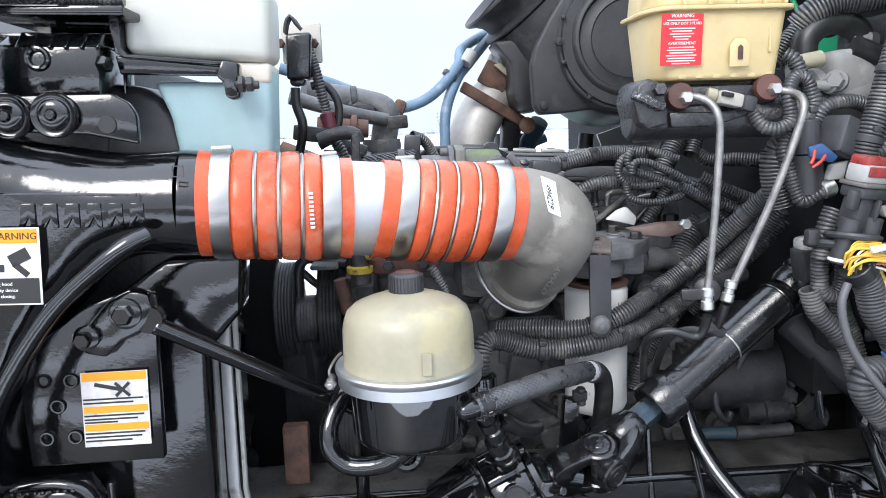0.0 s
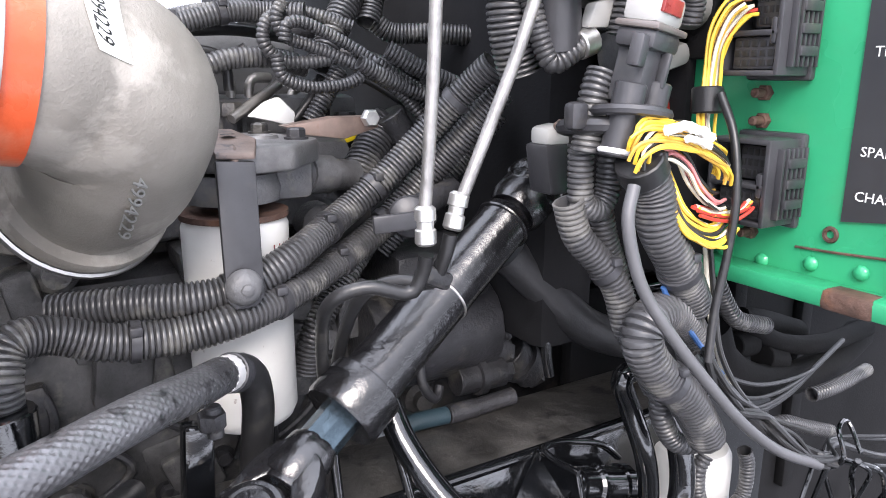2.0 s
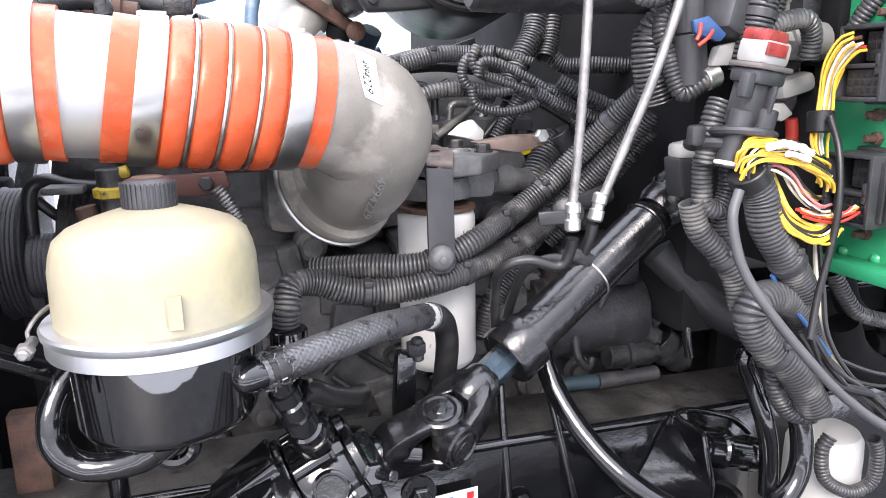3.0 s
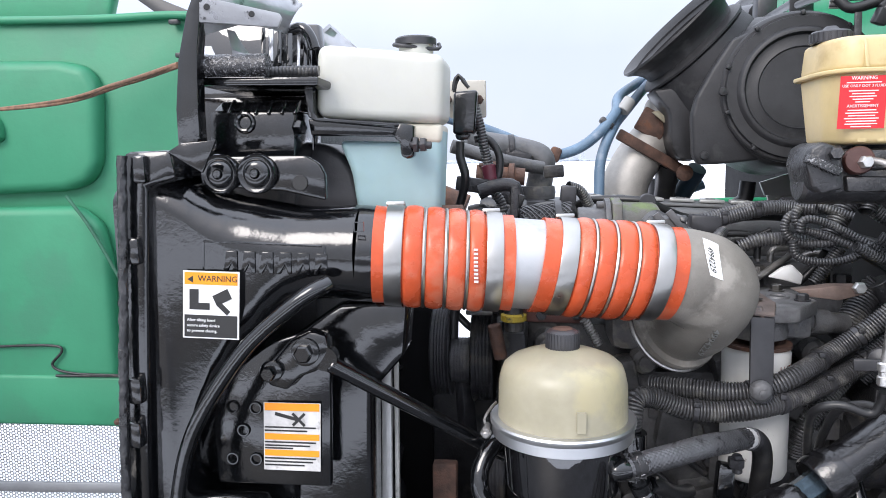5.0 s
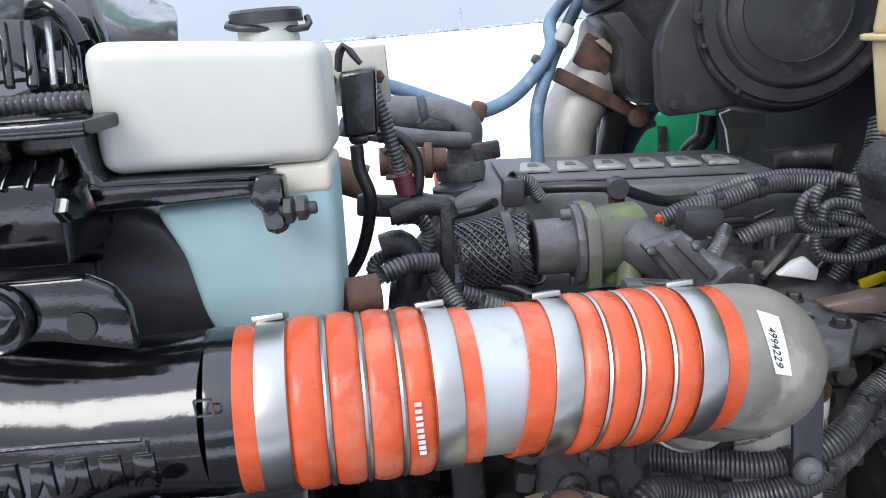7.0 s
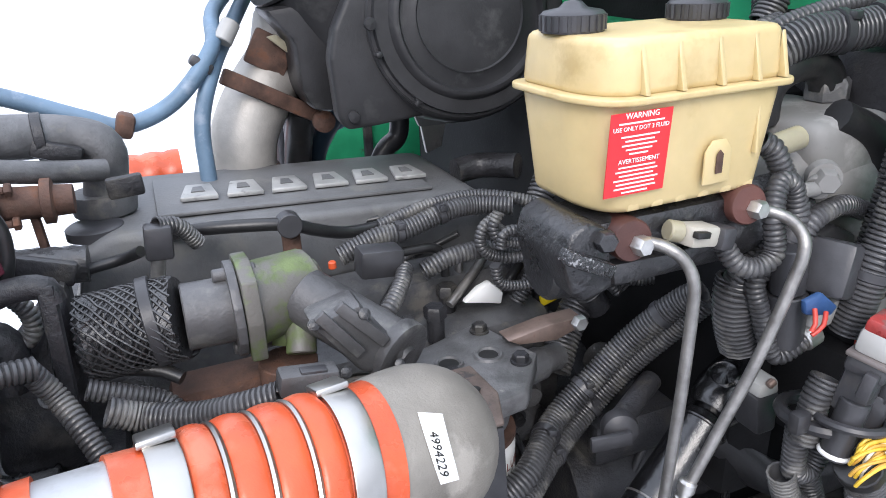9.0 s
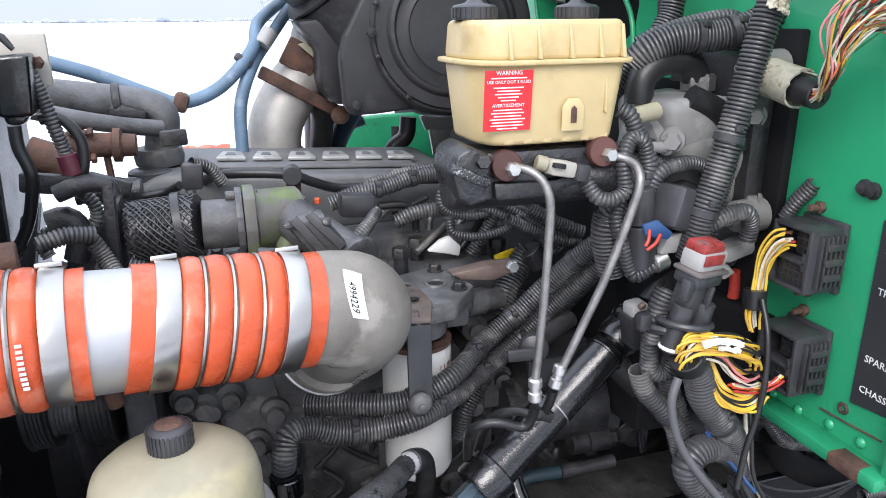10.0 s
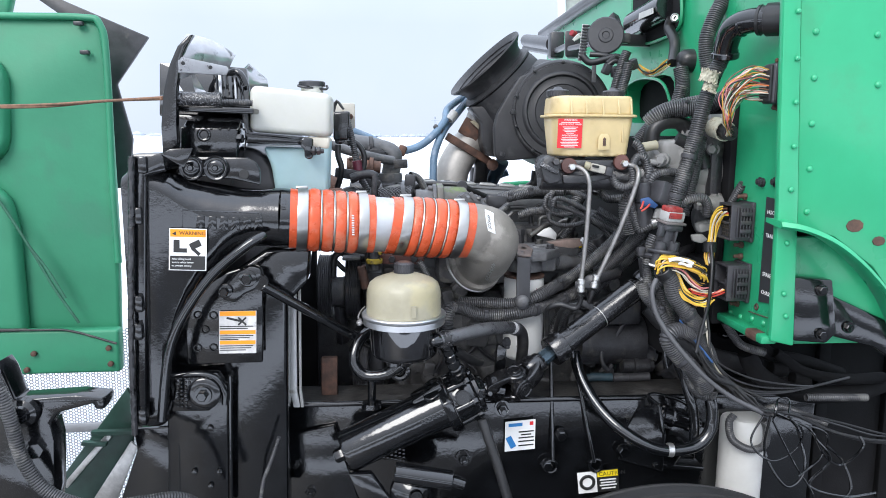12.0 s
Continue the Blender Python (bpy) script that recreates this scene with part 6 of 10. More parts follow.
part("pipe", Geo().tube([(0.528, 0.838, 1.553), (0.541, 0.828, 1.550), (0.547, 0.815, 1.544), (0.545, 0.803, 1.532), (0.539, 0.803, 1.505), (0.518, 0.808, 1.435), (0.496, 0.815, 1.374), (0.477, 0.819, 1.327), (0.475, 0.819, 1.328)], 0.0048, seg=12, step=0.004), M_LINE, lines2)
crimp((0.475, 0.819, 1.330), (0.467, 0.819, 1.298), lines2)
tee = thing("brake_hose_tee", V((0.457, 0.823, 1.266)), "black rubber brake hoses on a steel tee", "hose")
part("hose", Geo().tube([(0.441, 0.809, 1.290), (0.440, 0.813, 1.275), (0.432, 0.818, 1.261), (0.403, 0.826, 1.268), (0.381, 0.840, 1.256), (0.386, 0.872, 1.216), (0.400, 0.905, 1.140)], 0.0054), M_RUBBER, tee)
part("hose", Geo().tube([(0.467, 0.819, 1.300), (0.464, 0.823, 1.281), (0.458, 0.833, 1.261), (0.440, 0.853, 1.260), (0.420, 0.872, 1.246), (0.415, 0.900, 1.205), (0.412, 0.915, 1.160)], 0.0054), M_RUBBER, tee)
part("clip", Geo().box(V((0.458, 0.828, 1.267)), (0.03, 0.012, 0.014), 0.004, (0, 25, 0)), M_DARK, tee)

booster = thing("brake_booster", (0.682, 0.903, 1.461), "dusty dark grey hydraulic brake booster on the firewall", "brake booster")
part("housing", Geo().slab([(0.614, 0.863, 1.600), (0.693, 0.863, 1.605), (0.732, 0.863, 1.588), (0.748, 0.863, 1.479), (0.711, 0.863, 1.472), (0.657, 0.863, 1.503), (0.622, 0.863, 1.533)], (0, 0.12, 0), 0.014, 3), M_DUSTGREY, booster)
part("back_plate", Geo().box((FW - 0.030, 0.93, 1.55), (0.03, 0.17, 0.20), 0.012), M_DARK, booster)
part("gasket", Geo().box((FW - 0.007, 0.93, 1.55), (0.014, 0.205, 0.25), 0.003), M_FLATBLACK, booster, "black rubber gasket")
for y, z in ((0.845, 1.635), (0.845, 1.47)):
    part("mount_ear", Geo().lathe((FW - 0.06, y, z), (1, 0, 0), [(0, 0.014), (0.004, 0.018), (0.04, 0.020)], 18), M_DUSTGREY, booster)
    part("mount_nut", Geo().hexa((FW - 0.06, y, z), (-1, 0, 0), 0.011, 0.012), M_DUSTGREY, booster)
part("barrel", Geo().lathe((0.602, 0.908, 1.536), (1, 0, 0), [(0, 0.034), (0.004, 0.045), (0.06, 0.05), (0.15, 0.055)], 28), M_DUSTGREY, booster)
for p in ((0.721, 0.858, 1.583), (0.731, 0.858, 1.484), (0.614, 0.853, 1.562)):
    part("bolt", Geo().lathe(p, (-0.6, -0.8, 0), [(0, 0.014), (0.01, 0.013)], 16).hexa(V(*p) + V(-0.006, -0.008, 0), (-0.6, -0.8, 0), 0.010, 0.014), M_DUSTGREY, booster)
part("cream_plug", Geo().rod((0.570, 0.873, 1.585), (0.606, 0.873, 1.591), 0.010), M_CREAM, booster, "cream plastic plug")
part("sensor", Geo().rod((0.597, 0.843, 1.556), (0.621, 0.853, 1.561), 0.010).rod((0.581, 0.843, 1.557), (0.599, 0.843, 1.556), 0.006), M_DUSTGREY, booster)


# ---- the tilted hood and what hangs on it ----
hood = thing("tilted_hood", (-1.8, 2.1, 0.75), "dull green fibreglass hood tilted forward, moulded inside", "truck hood")
part("inner_panel", Geo().slab([(-3.121, 1.950, 2.057), (-0.929, 1.950, 1.987), (-0.893, 1.950, 1.956), (-0.885, 1.950, 1.832), (-0.887, 1.950, 1.241), (-0.908, 1.950, 0.763), (-2.783, 1.950, 0.735)], (0, 0.04, 0), 0.015, 3), M_HOOD, hood)
part("upper_band", Geo().slab([(-3.342, 2.100, 2.246), (-1.269, 2.100, 2.140), (-1.233, 2.100, 2.117), (-1.273, 2.100, 1.984), (-3.378, 2.100, 2.036)], (0, 0.04, 0), 0.015, 3), M_HOOD, hood)
part("seal_flap", Geo().slab([(-1.275, 2.140, 2.144), (-1.115, 2.140, 2.083), (-0.805, 2.140, 1.953), (-0.927, 2.140, 1.785), (-0.883, 2.140, 1.589), (-0.905, 2.140, 1.408), (-0.983, 2.140, 1.408), (-1.009, 2.140, 1.681), (-1.024, 2.140, 1.965)], (0, 0.02, 0), 0.006), M_BLACK, hood, "black rubber seal along the hood edge")
part("edge_bead", Geo().tube([(-1.728, 1.940, 2.002), (-1.241, 1.940, 1.987), (-0.958, 1.940, 1.986), (-0.895, 1.940, 1.962), (-0.882, 1.940, 1.831), (-0.889, 1.940, 1.422), (-0.887, 1.940, 1.160)], 0.012), M_HOOD, hood)
part("moulding", Geo().slab([(-3.060, 1.900, 1.920), (-1.313, 1.900, 1.872), (-1.226, 1.900, 1.851), (-1.195, 1.900, 1.790), (-1.211, 1.900, 1.571), (-1.246, 1.900, 1.515), (-1.321, 1.900, 1.492), (-3.142, 1.900, 1.443)], (0, 0.07, 0), 0.035, 5), M_HOOD, hood)
part("moulding", Geo().slab([(-3.142, 1.900, 1.443), (-1.289, 1.900, 1.450), (-1.221, 1.900, 1.398), (-1.198, 1.900, 1.290), (-1.198, 1.900, 0.788), (-3.273, 1.900, 0.684)], (0, 0.06, 0), 0.035, 5), M_HOOD, hood)
part("inset_moulding", Geo().slab([(-2.569, 1.870, 1.866), (-1.572, 1.870, 1.796), (-1.493, 1.870, 1.698), (-1.491, 1.870, 1.640), (-2.607, 1.870, 1.619)], (0, 0.06, 0), 0.02, 4), M_HOOD, hood)
part("lower_rail", Geo().slab([(-2.689, 1.893, 0.931), (-0.885, 1.893, 0.938), (-0.889, 1.893, 0.782), (-2.716, 1.893, 0.763)], (0, 0.05, 0), 0.012, 3), M_HOOD, hood)
for p in ((-1.170, 1.890, 0.857), (-1.198, 1.890, 0.799), (-0.919, 1.890, 0.873), (-0.916, 1.890, 0.816)):
    part("stud", Geo().lathe(p, (0, -1, 0), [(0, 0.010), (0.01, 0.009), (0.012, 0)], 10), M_RUST, hood)
for p in ((-0.959, 1.930, 1.965), (-0.945, 1.930, 1.873)):
    part("latch_pin", Geo().box(p, (0.03, 0.02, 0.014), 0.004), M_BLACK, hood)
part("crack_line", Geo().tube([(-1.389, 1.890, 0.937), (-1.135, 1.890, 0.940), (-1.038, 1.890, 0.934), (-0.890, 1.890, 0.887)], 0.004), M_DARK, hood, "dark crack along the lower rail")
part("scrape", Geo().tube([(-1.652, 1.890, 1.021), (-1.375, 1.890, 1.028), (-1.399, 1.890, 0.969), (-1.336, 1.890, 0.946), (-1.186, 1.890, 0.942)], 0.004), M_DARK, hood, "dark scraped line")

for pts in ([(-1.305, 1.888, 1.479), (-1.237, 1.888, 1.383), (-1.153, 1.888, 1.227), (-1.085, 1.888, 1.088), (-1.011, 1.888, 0.962)], [(-1.153, 1.888, 1.227), (-1.101, 1.888, 1.148), (-1.049, 1.888, 1.047)]):
    part("crease", Geo().tube(pts, 0.005, seg=8), M_CREASE, hood, "dark green crease line")
# The shadowed look of mirror post and head is put into the dark colour.
mirror = part("mirror_post", Geo().rod((-1.258, 2.120, 2.122), (-1.186, 2.120, 2.207), 0.013), M_DARK, hood, "metal hood mirror post, darkened for its shadow")
part("mirror_head", Geo().beam((-1.214, 2.120, 2.254), (-1.111, 2.120, 2.163), 0.13, 0.022, 0.008), M_DARK, mirror)

part("nose_panel", Geo().slab([V(-2.42, 0.75, 0.85), V(-2.42, 1.95, 0.85), V(-2.42, 1.95, 1.95), V(-2.50, 0.75, 1.95)], (-0.04, 0, 0), 0.015, 3), M_HOOD, hood)
part("near_side", Geo().slab([V(-3.4, 0.72, 0.85), V(-2.42, 0.72, 0.85), V(-2.50, 0.72, 1.95), V(-3.4, 0.72, 1.75)], (0, 0.04, 0), 0.015, 3), M_HOOD, hood)
rope = thing("hood_rope", V((-0.343, 0.745, 1.669)), "twisted brown rope from hood to radiator support", "rope")
part("strand", Geo().tube([(-0.342, 0.748, 1.670), (-0.515, 0.900, 1.669), (-0.776, 1.100, 1.667), (-1.383, 1.400, 1.671)], 0.0028), M_ROPE, rope)
part("strand", Geo().tube([(-0.342, 0.748, 1.668), (-0.498, 0.900, 1.670), (-0.776, 1.100, 1.663), (-1.381, 1.400, 1.681)], 0.0028), M_ROPE, rope)


def honeycomb(x0, x1, z0, z1, y, cell, wire):
    g = Geo()
    h = cell * 0.5
    rows = int((z1 - z0) / (cell * 0.433 * 2))
    cols = int((x1 - x0) / (cell * 1.5 * 0.577 * 2) * 2)
    a = cell * 0.577
    for j in range(rows):
        for i in range(cols):
            cx = x0 + i * a * 1.5
            cz = z0 + (j + 0.5 * (i % 2)) * cell
            pts = [V(cx + a * math.cos(math.pi / 3 * k), y, cz + a * math.sin(math.pi / 3 * k)) for k in range(3)] + [V(cx - a, y, cz)]
            for p, q in zip(pts, pts[1:]):
                d = (q - p).normalized().cross(V(0, 1, 0)) * (wire / 2)
                g.add([p - d, p + d, q + d, q - d, p - d + V(0, 0.004, 0), p + d + V(0, 0.004, 0), q + d + V(0, 0.004, 0), q - d + V(0, 0.004, 0)],
                      [(0, 3, 2, 1), (0, 1, 5, 4), (2, 3, 7, 6)])
    return g


grille = part("grille_mesh", honeycomb(-2.2, -0.5, 0.06, 0.80, 2.0, 0.0115, 0.0032), M_MESH, hood, "grey honeycomb grille mesh against the snow")
grille["kind"] = "stuff"
part("hinge_post", Geo().box((-2.45, 1.96, 0.45), (0.12, 0.12, 0.9), 0.01), M_DARK, hood)
part("cross_bar", Geo().beam((-1.853, 1.990, 0.520), (-0.813, 1.990, 0.550), 0.012, 0.035, 0.004), M_MESH, grille)

# ---- lower front corner ----
beam = thing("bumper_support", V((-0.540, 0.820, 0.867)), "dark green steel bumper support with bright worn edges", "bracket")
part("plate", Geo().slab([(-0.646, 0.860, 0.872), (-0.479, 0.860, 1.096), (-0.466, 0.860, 1.062), (-0.474, 0.860, 0.974), (-0.571, 0.860, 0.833), (-0.629, 0.860, 0.106), (-0.756, 0.860, 0.109), (-0.654, 0.860, 0.833)], (0, 0.012, 0), 0.003), M_DKGREEN, beam)
part("bright_plate", Geo().slab([(-0.561, 0.845, 0.854), (-0.473, 0.845, 0.987), (-0.460, 0.845, 0.974), (-0.510, 0.845, 0.853)], (0, 0.006, 0), 0.001), M_ZINC, beam)
part("bright_edge", Geo().beam((-0.610, 0.850, 0.892), (-0.515, 0.850, 1.001), 0.008, 0.012), M_ZINC, beam)
part("cross_piece", Geo().beam((-0.545, 0.840, 1.010), (-0.458, 0.840, 1.010), 0.012, 0.010), M_DKGREEN, beam)
part("cross_piece", Geo().beam((-0.566, 0.840, 0.989), (-0.518, 0.840, 0.985), 0.012, 0.008), M_DKGREEN, beam)
corner = thing("hood_hinge_arm", V((-0.566, 0.620, 0.962)), "black painted hood hinge arm with a slotted end", "bracket")
part("arm", Geo().slab([(-0.725, 0.620, 1.152), (-0.628, 0.620, 1.163), (-0.605, 0.620, 1.185), (-0.594, 0.620, 1.234), (-0.584, 0.620, 1.214), (-0.570, 0.620, 1.165), (-0.473, 0.620, 1.171), (-0.427, 0.620, 1.165), (-0.428, 0.620, 1.144), (-0.444, 0.620, 1.144), (-0.445, 0.620, 1.155), (-0.503, 0.620, 1.140), (-0.518, 0.620, 1.121), (-0.514, 0.620, 1.090), (-0.520, 0.620, 0.994), (-0.533, 0.620, 0.940), (-0.823, 0.620, 0.942)], (0, 0.05, 0), 0.008), M_GLOSS, corner)
part("boss", Geo().lathe((-0.555, 0.615, 1.146), (0, -1, 0), [(0, 0.026), (0.01, 0.024), (0.014, 0.016), (0.02, 0.014), (0.02, 0)], 20), M_GLOSS, corner)
part("bolt", Geo().hexa((-0.545, 0.618, 1.080), (0.4, -1, 0), 0.016, 0.016), M_GLOSS, corner)
single("corner_loom", Geo().tube([(-0.614, 0.580, 1.266), (-0.576, 0.580, 1.202), (-0.560, 0.580, 1.148), (-0.546, 0.580, 1.077), (-0.508, 0.580, 1.017), (-0.438, 0.580, 0.990), (-0.369, 0.600, 0.985), (-0.317, 0.620, 0.980), (-0.284, 0.640, 0.950), (-0.251, 0.660, 0.882)], 0.0115, ridge=0.0046, seg=12), M_LOOM, "black corrugated wiring loom on the front corner", "wiring loom")
single("thin_corner_loom", Geo().tube([(-0.157, 0.740, 1.035), (-0.172, 0.740, 0.991), (-0.190, 0.740, 0.943), (-0.200, 0.740, 0.871)], 0.004, ridge=0.0044), M_LOOM, "thin black corrugated wiring loom", "wiring loom")

# ---- things between radiator and engine ----
fan = thing("cooling_fan", (-0.08, 1.35, 1.2), "black fan blades and belt drive before the engine", "fan")
part("hub", Geo().rod((-0.215, 1.36, 1.15), (-0.165, 1.36, 1.15), 0.09), M_FLATBLACK, fan)
for k in range(9):
    c = 2 * math.pi * k / 9
    d = V(0, math.cos(c), math.sin(c))
    part("blade", Geo().beam(V(-0.20, 1.36, 1.15) + d * 0.08, V(-0.20, 1.36, 1.15) + d * 0.33, 0.06, 0.006, 0.002, up=(0.7, d.z * 0.7, -d.y * 0.7)), M_IRON, fan)
pulley = thing("belt_pulley", (0.0, 1.0, 1.2), "dark grooved belt pulley and tensioner", "pulley")
def grooved(x, y, z, r, width, hub=0.4):
    """A belt wheel seen on its edge: flanged rims and V-grooves between them."""
    n = max(3, int(width / 0.006))
    prof = [(0, r * hub), (0, r * 0.97), (0.002, r)]
    for k in range(n):
        a, b = 0.004 + (width - 0.008) * k / n, 0.004 + (width - 0.008) * (k + 1) / n
        prof += [(a, r * 0.975), ((a + b) / 2, r * 0.955), (b, r * 0.975)]
    prof += [(width - 0.002, r), (width, r * 0.97), (width, r * hub), (width + 0.004, r * 0.2), (width + 0.004, 0)]
    return Geo().lathe((x, y, z), (1, 0, 0), prof, 48)


part("wheel", grooved(-0.108, 1.085, 1.258, 0.074, 0.030), M_DARK, pulley)
part("idler_wheel", grooved(-0.077, 1.050, 1.250, 0.036, 0.030), M_DARK, pulley)
part("wheel", grooved(-0.046, 1.095, 1.252, 0.080, 0.034), M_DARK, pulley)
part("wheel", grooved(-0.030, 1.05, 1.09, 0.066, 0.036), M_DARK, pulley)
part("idler_arm", Geo().beam((-0.062, 1.062, 1.250), (-0.055, 1.070, 1.120), 0.020, 0.026, 0.004), M_DARK, pulley)
part("lip", Geo().box((-0.030, 1.035, 1.334), (0.040, 0.060, 0.008), 0.003), M_MID, pulley, "pale dusty top lip")
part("shroud", Geo().slab([(-0.182, 1.160, 1.335), (-0.124, 1.160, 1.332), (-0.124, 1.160, 0.90), (-0.190, 1.160, 0.90)], (0, 0.04, 0), 0.005), M_FLATBLACK, fan, "black fan shroud edge")
part("shroud_foot", Geo().slab([(-0.124, 1.150, 1.175), (0.010, 1.150, 1.165), (0.010, 1.150, 0.93), (-0.124, 1.150, 0.93)], (0, 0.03, 0), 0.005), M_DARK, fan, "dark lower cover")
post = thing("alternator_bracket", (0.0, 1.0, 1.0), "brown and black bracket posts beside the belt", "bracket")
part("brown_post", Geo().slab([(-0.096, 0.950, 1.123), (-0.060, 0.950, 1.123), (-0.062, 0.950, 1.006), (-0.097, 0.950, 1.006)], (0, 0.02, 0), 0.004), M_RUST, post)
part("wall", Geo().box((0.02, 1.12, 1.12), (0.04, 0.18, 0.36), 0.01), M_DARK, post)
for p in ((-0.007, 0.990, 1.320),):
    part("fitting", Geo().rod(V(*p), V(*p) + V(0.01, 0, -0.05), 0.010), M_RUST, post)
lowhose = thing("power_steering_return_hose", V((0.050, 0.790, 1.142)), "black rubber return hose under the reservoir", "hose")
part("hose", Geo().tube([(0.020, 0.850, 1.215), (0.000, 0.825, 1.206), (-0.014, 0.808, 1.182), (-0.012, 0.798, 1.154), (0.010, 0.792, 1.137), (0.050, 0.784, 1.142), (0.079, 0.778, 1.163), (0.096, 0.770, 1.178)], 0.0115, seg=18, step=0.003, jag=0.05), M_GLOSS, lowhose)
part("end_collar", Geo().rod((0.066, 0.781, 1.152), (0.080, 0.777, 1.164), 0.0140), M_GLOSS, lowhose, "gloss black end collar")
clip = thing("hose_union", V((0.017, 0.860, 1.047)), "black hose union standing on the frame rail", "fitting")
part("stem", Geo().rod((0.018, 0.850, 1.115), (0.017, 0.860, 1.047), 0.009), M_GLOSS, clip)
part("foot", Geo().lathe(V((0.017, 0.860, 1.044)), (0, 0, 1), [(0, 0.022), (0.01, 0.020), (0.012, 0.010)], 18), M_GLOSS, clip)
part("eye", Geo().ring((0.075, 0.800, 1.142), (0, 1, 0), 0.016, 0.006, 20, 8), M_GLOSS, clip)

# ---- small brackets behind the reservoir ----
mark = thing("marked_fitting", V((0.021, 0.980, 1.318)), "dark fitting with a yellow paint mark", "fitting")
part("stem", Geo().rod((0.023, 0.980, 1.314), (0.021, 0.980, 1.358), 0.014), M_DARK, mark)
part("paint_mark", Geo().lathe((0.022, 0.980, 1.328), (0, 0, 1), [(0, 0.0145), (0.002, 0.0185), (0.010, 0.0185), (0.012, 0.0145)], 18), M_YMARK, mark, "worn yellow paint ring")
part("paint_mark", Geo().rod((0.030, 0.975, 1.353), (0.039, 0.975, 1.355), 0.006), M_YMARK, mark)
rb = thing("rusty_bracket_plate", V((0.080, 0.990, 1.327)), "rust-brown bracket plate with bolt holes", "bracket")
part("plate", Geo().slab([(0.033, 0.990, 1.345), (0.129, 0.990, 1.348), (0.134, 0.990, 1.332), (0.117, 0.990, 1.323), (0.037, 0.990, 1.325)], (0, 0.01, 0), 0.002), M_OLDRED, rb)
for p in ((0.110, 0.988, 1.337), (0.061, 0.988, 1.336)):
    part("bolt", Geo().hexa(p, (0, -1, 0), 0.008, 0.006), M_DARK, rb)
single("bent_black_line", Geo().tube([(-0.074, 1.050, 1.284), (-0.071, 1.050, 1.327), (-0.056, 1.050, 1.341), (-0.027, 1.040, 1.335), (0.002, 1.030, 1.333)], 0.008), M_RUBBER, "bent black line in the belt gap", "pipe")
single("bent_black_line", Geo().tube([(-0.068, 1.060, 1.319), (-0.050, 1.060, 1.301), (-0.034, 1.050, 1.295), (-0.016, 1.050, 1.298)], 0.006), M_RUBBER, "bent black line in the belt gap", "pipe")
single("spring_line", Geo().tube([(0.120, 0.970, 1.334), (0.131, 0.970, 1.316), (0.140, 0.970, 1.297)], 0.007, ridge=0.004), M_LINE, "small coiled line end under the pipe", "pipe")

# ---- grimy parts low on the engine ----
# Pump, sleeve and pipe take the dark material to paint in their shadow.
pumpset = thing("injection_pump", (0.62, 1.08, 1.02), "grimy injection pump with pipes and unions, darkened for shade", "pump")
for p, q, r in (((0.555, 1.050, 1.099), (0.640, 1.050, 1.083), 0.010), ((0.645, 1.060, 1.103), (0.690, 1.060, 1.077), 0.022), ((0.583, 1.060, 1.122), (0.586, 1.060, 1.076), 0.016), ((0.668, 1.080, 1.129), (0.672, 1.080, 1.093), 0.026), ((0.611, 1.040, 1.064), (0.678, 1.040, 1.062), 0.018), ((0.540, 1.070, 1.135), (0.579, 1.070, 1.149), 0.020), ((0.716, 1.080, 1.067), (0.756, 1.080, 1.027), 0.024)):
    part("body", Geo().rod(p, q, r).lathe(V(*p).lerp(V(*q), 0.4), V(*q) - V(*p), [(0, r), (0.001, r * 1.25), (0.010, r * 1.25), (0.011, r)], 16).hexa(q, V(*q) - V(*p), r * 0.8, 0.012), M_DARK, pumpset)
for pts in ([(0.557, 1.030, 1.113), (0.557, 1.020, 1.080), (0.573, 1.020, 1.059), (0.585, 1.030, 1.072)], [(0.626, 1.040, 1.189), (0.601, 1.030, 1.158), (0.591, 1.030, 1.130), (0.600, 1.030, 1.100)], [(0.688, 1.060, 1.171), (0.680, 1.050, 1.129), (0.695, 1.050, 1.096)]):
    part("pipe", Geo().tube(pts, 0.0055), M_DARK, pumpset)
patched = thing("patched_hose", V((0.586, 1.000, 1.047)), "faded blue hose joined to a dirty pipe darkened for shade", "hose")
part("hose", Geo().tube([(0.504, 1.000, 1.043), (0.533, 1.000, 1.050), (0.578, 1.000, 1.048)], 0.0100), M_OLDBLUE, patched)
part("sleeve", Geo().rod((0.577, 1.000, 1.048), (0.613, 1.000, 1.047), 0.011), M_DARK, patched, "dirty sleeve darkened for its shade")
part("pipe", Geo().rod((0.609, 1.000, 1.047), (0.666, 1.000, 1.049), 0.010), M_DARK, patched, "dirty pipe darkened for its shade")
single("dark_hose", Geo().tube([(0.656, 1.000, 1.218), (0.693, 0.980, 1.177), (0.732, 0.960, 1.136), (0.795, 0.950, 1.109), (0.912, 0.970, 1.079)], 0.022, seg=16), M_HOUSING, "thick black rubber hose under the cab", "hose")
single("thin_gloss_line", Geo().tube([(0.692, 0.970, 1.180), (0.686, 0.970, 1.159), (0.688, 0.970, 1.109), (0.694, 0.970, 1.079)], 0.006), M_GLOSS, "thin gloss black line behind the looms", "pipe")
single("thin_gloss_line", Geo().tube([(0.687, 0.830, 1.143), (0.662, 0.830, 1.137), (0.675, 0.830, 1.104), (0.687, 0.820, 1.062), (0.698, 0.820, 1.021), (0.702, 0.820, 0.966)], 0.0105, seg=16), M_GLOSS, "gloss black tube beside the frame mount", "pipe")

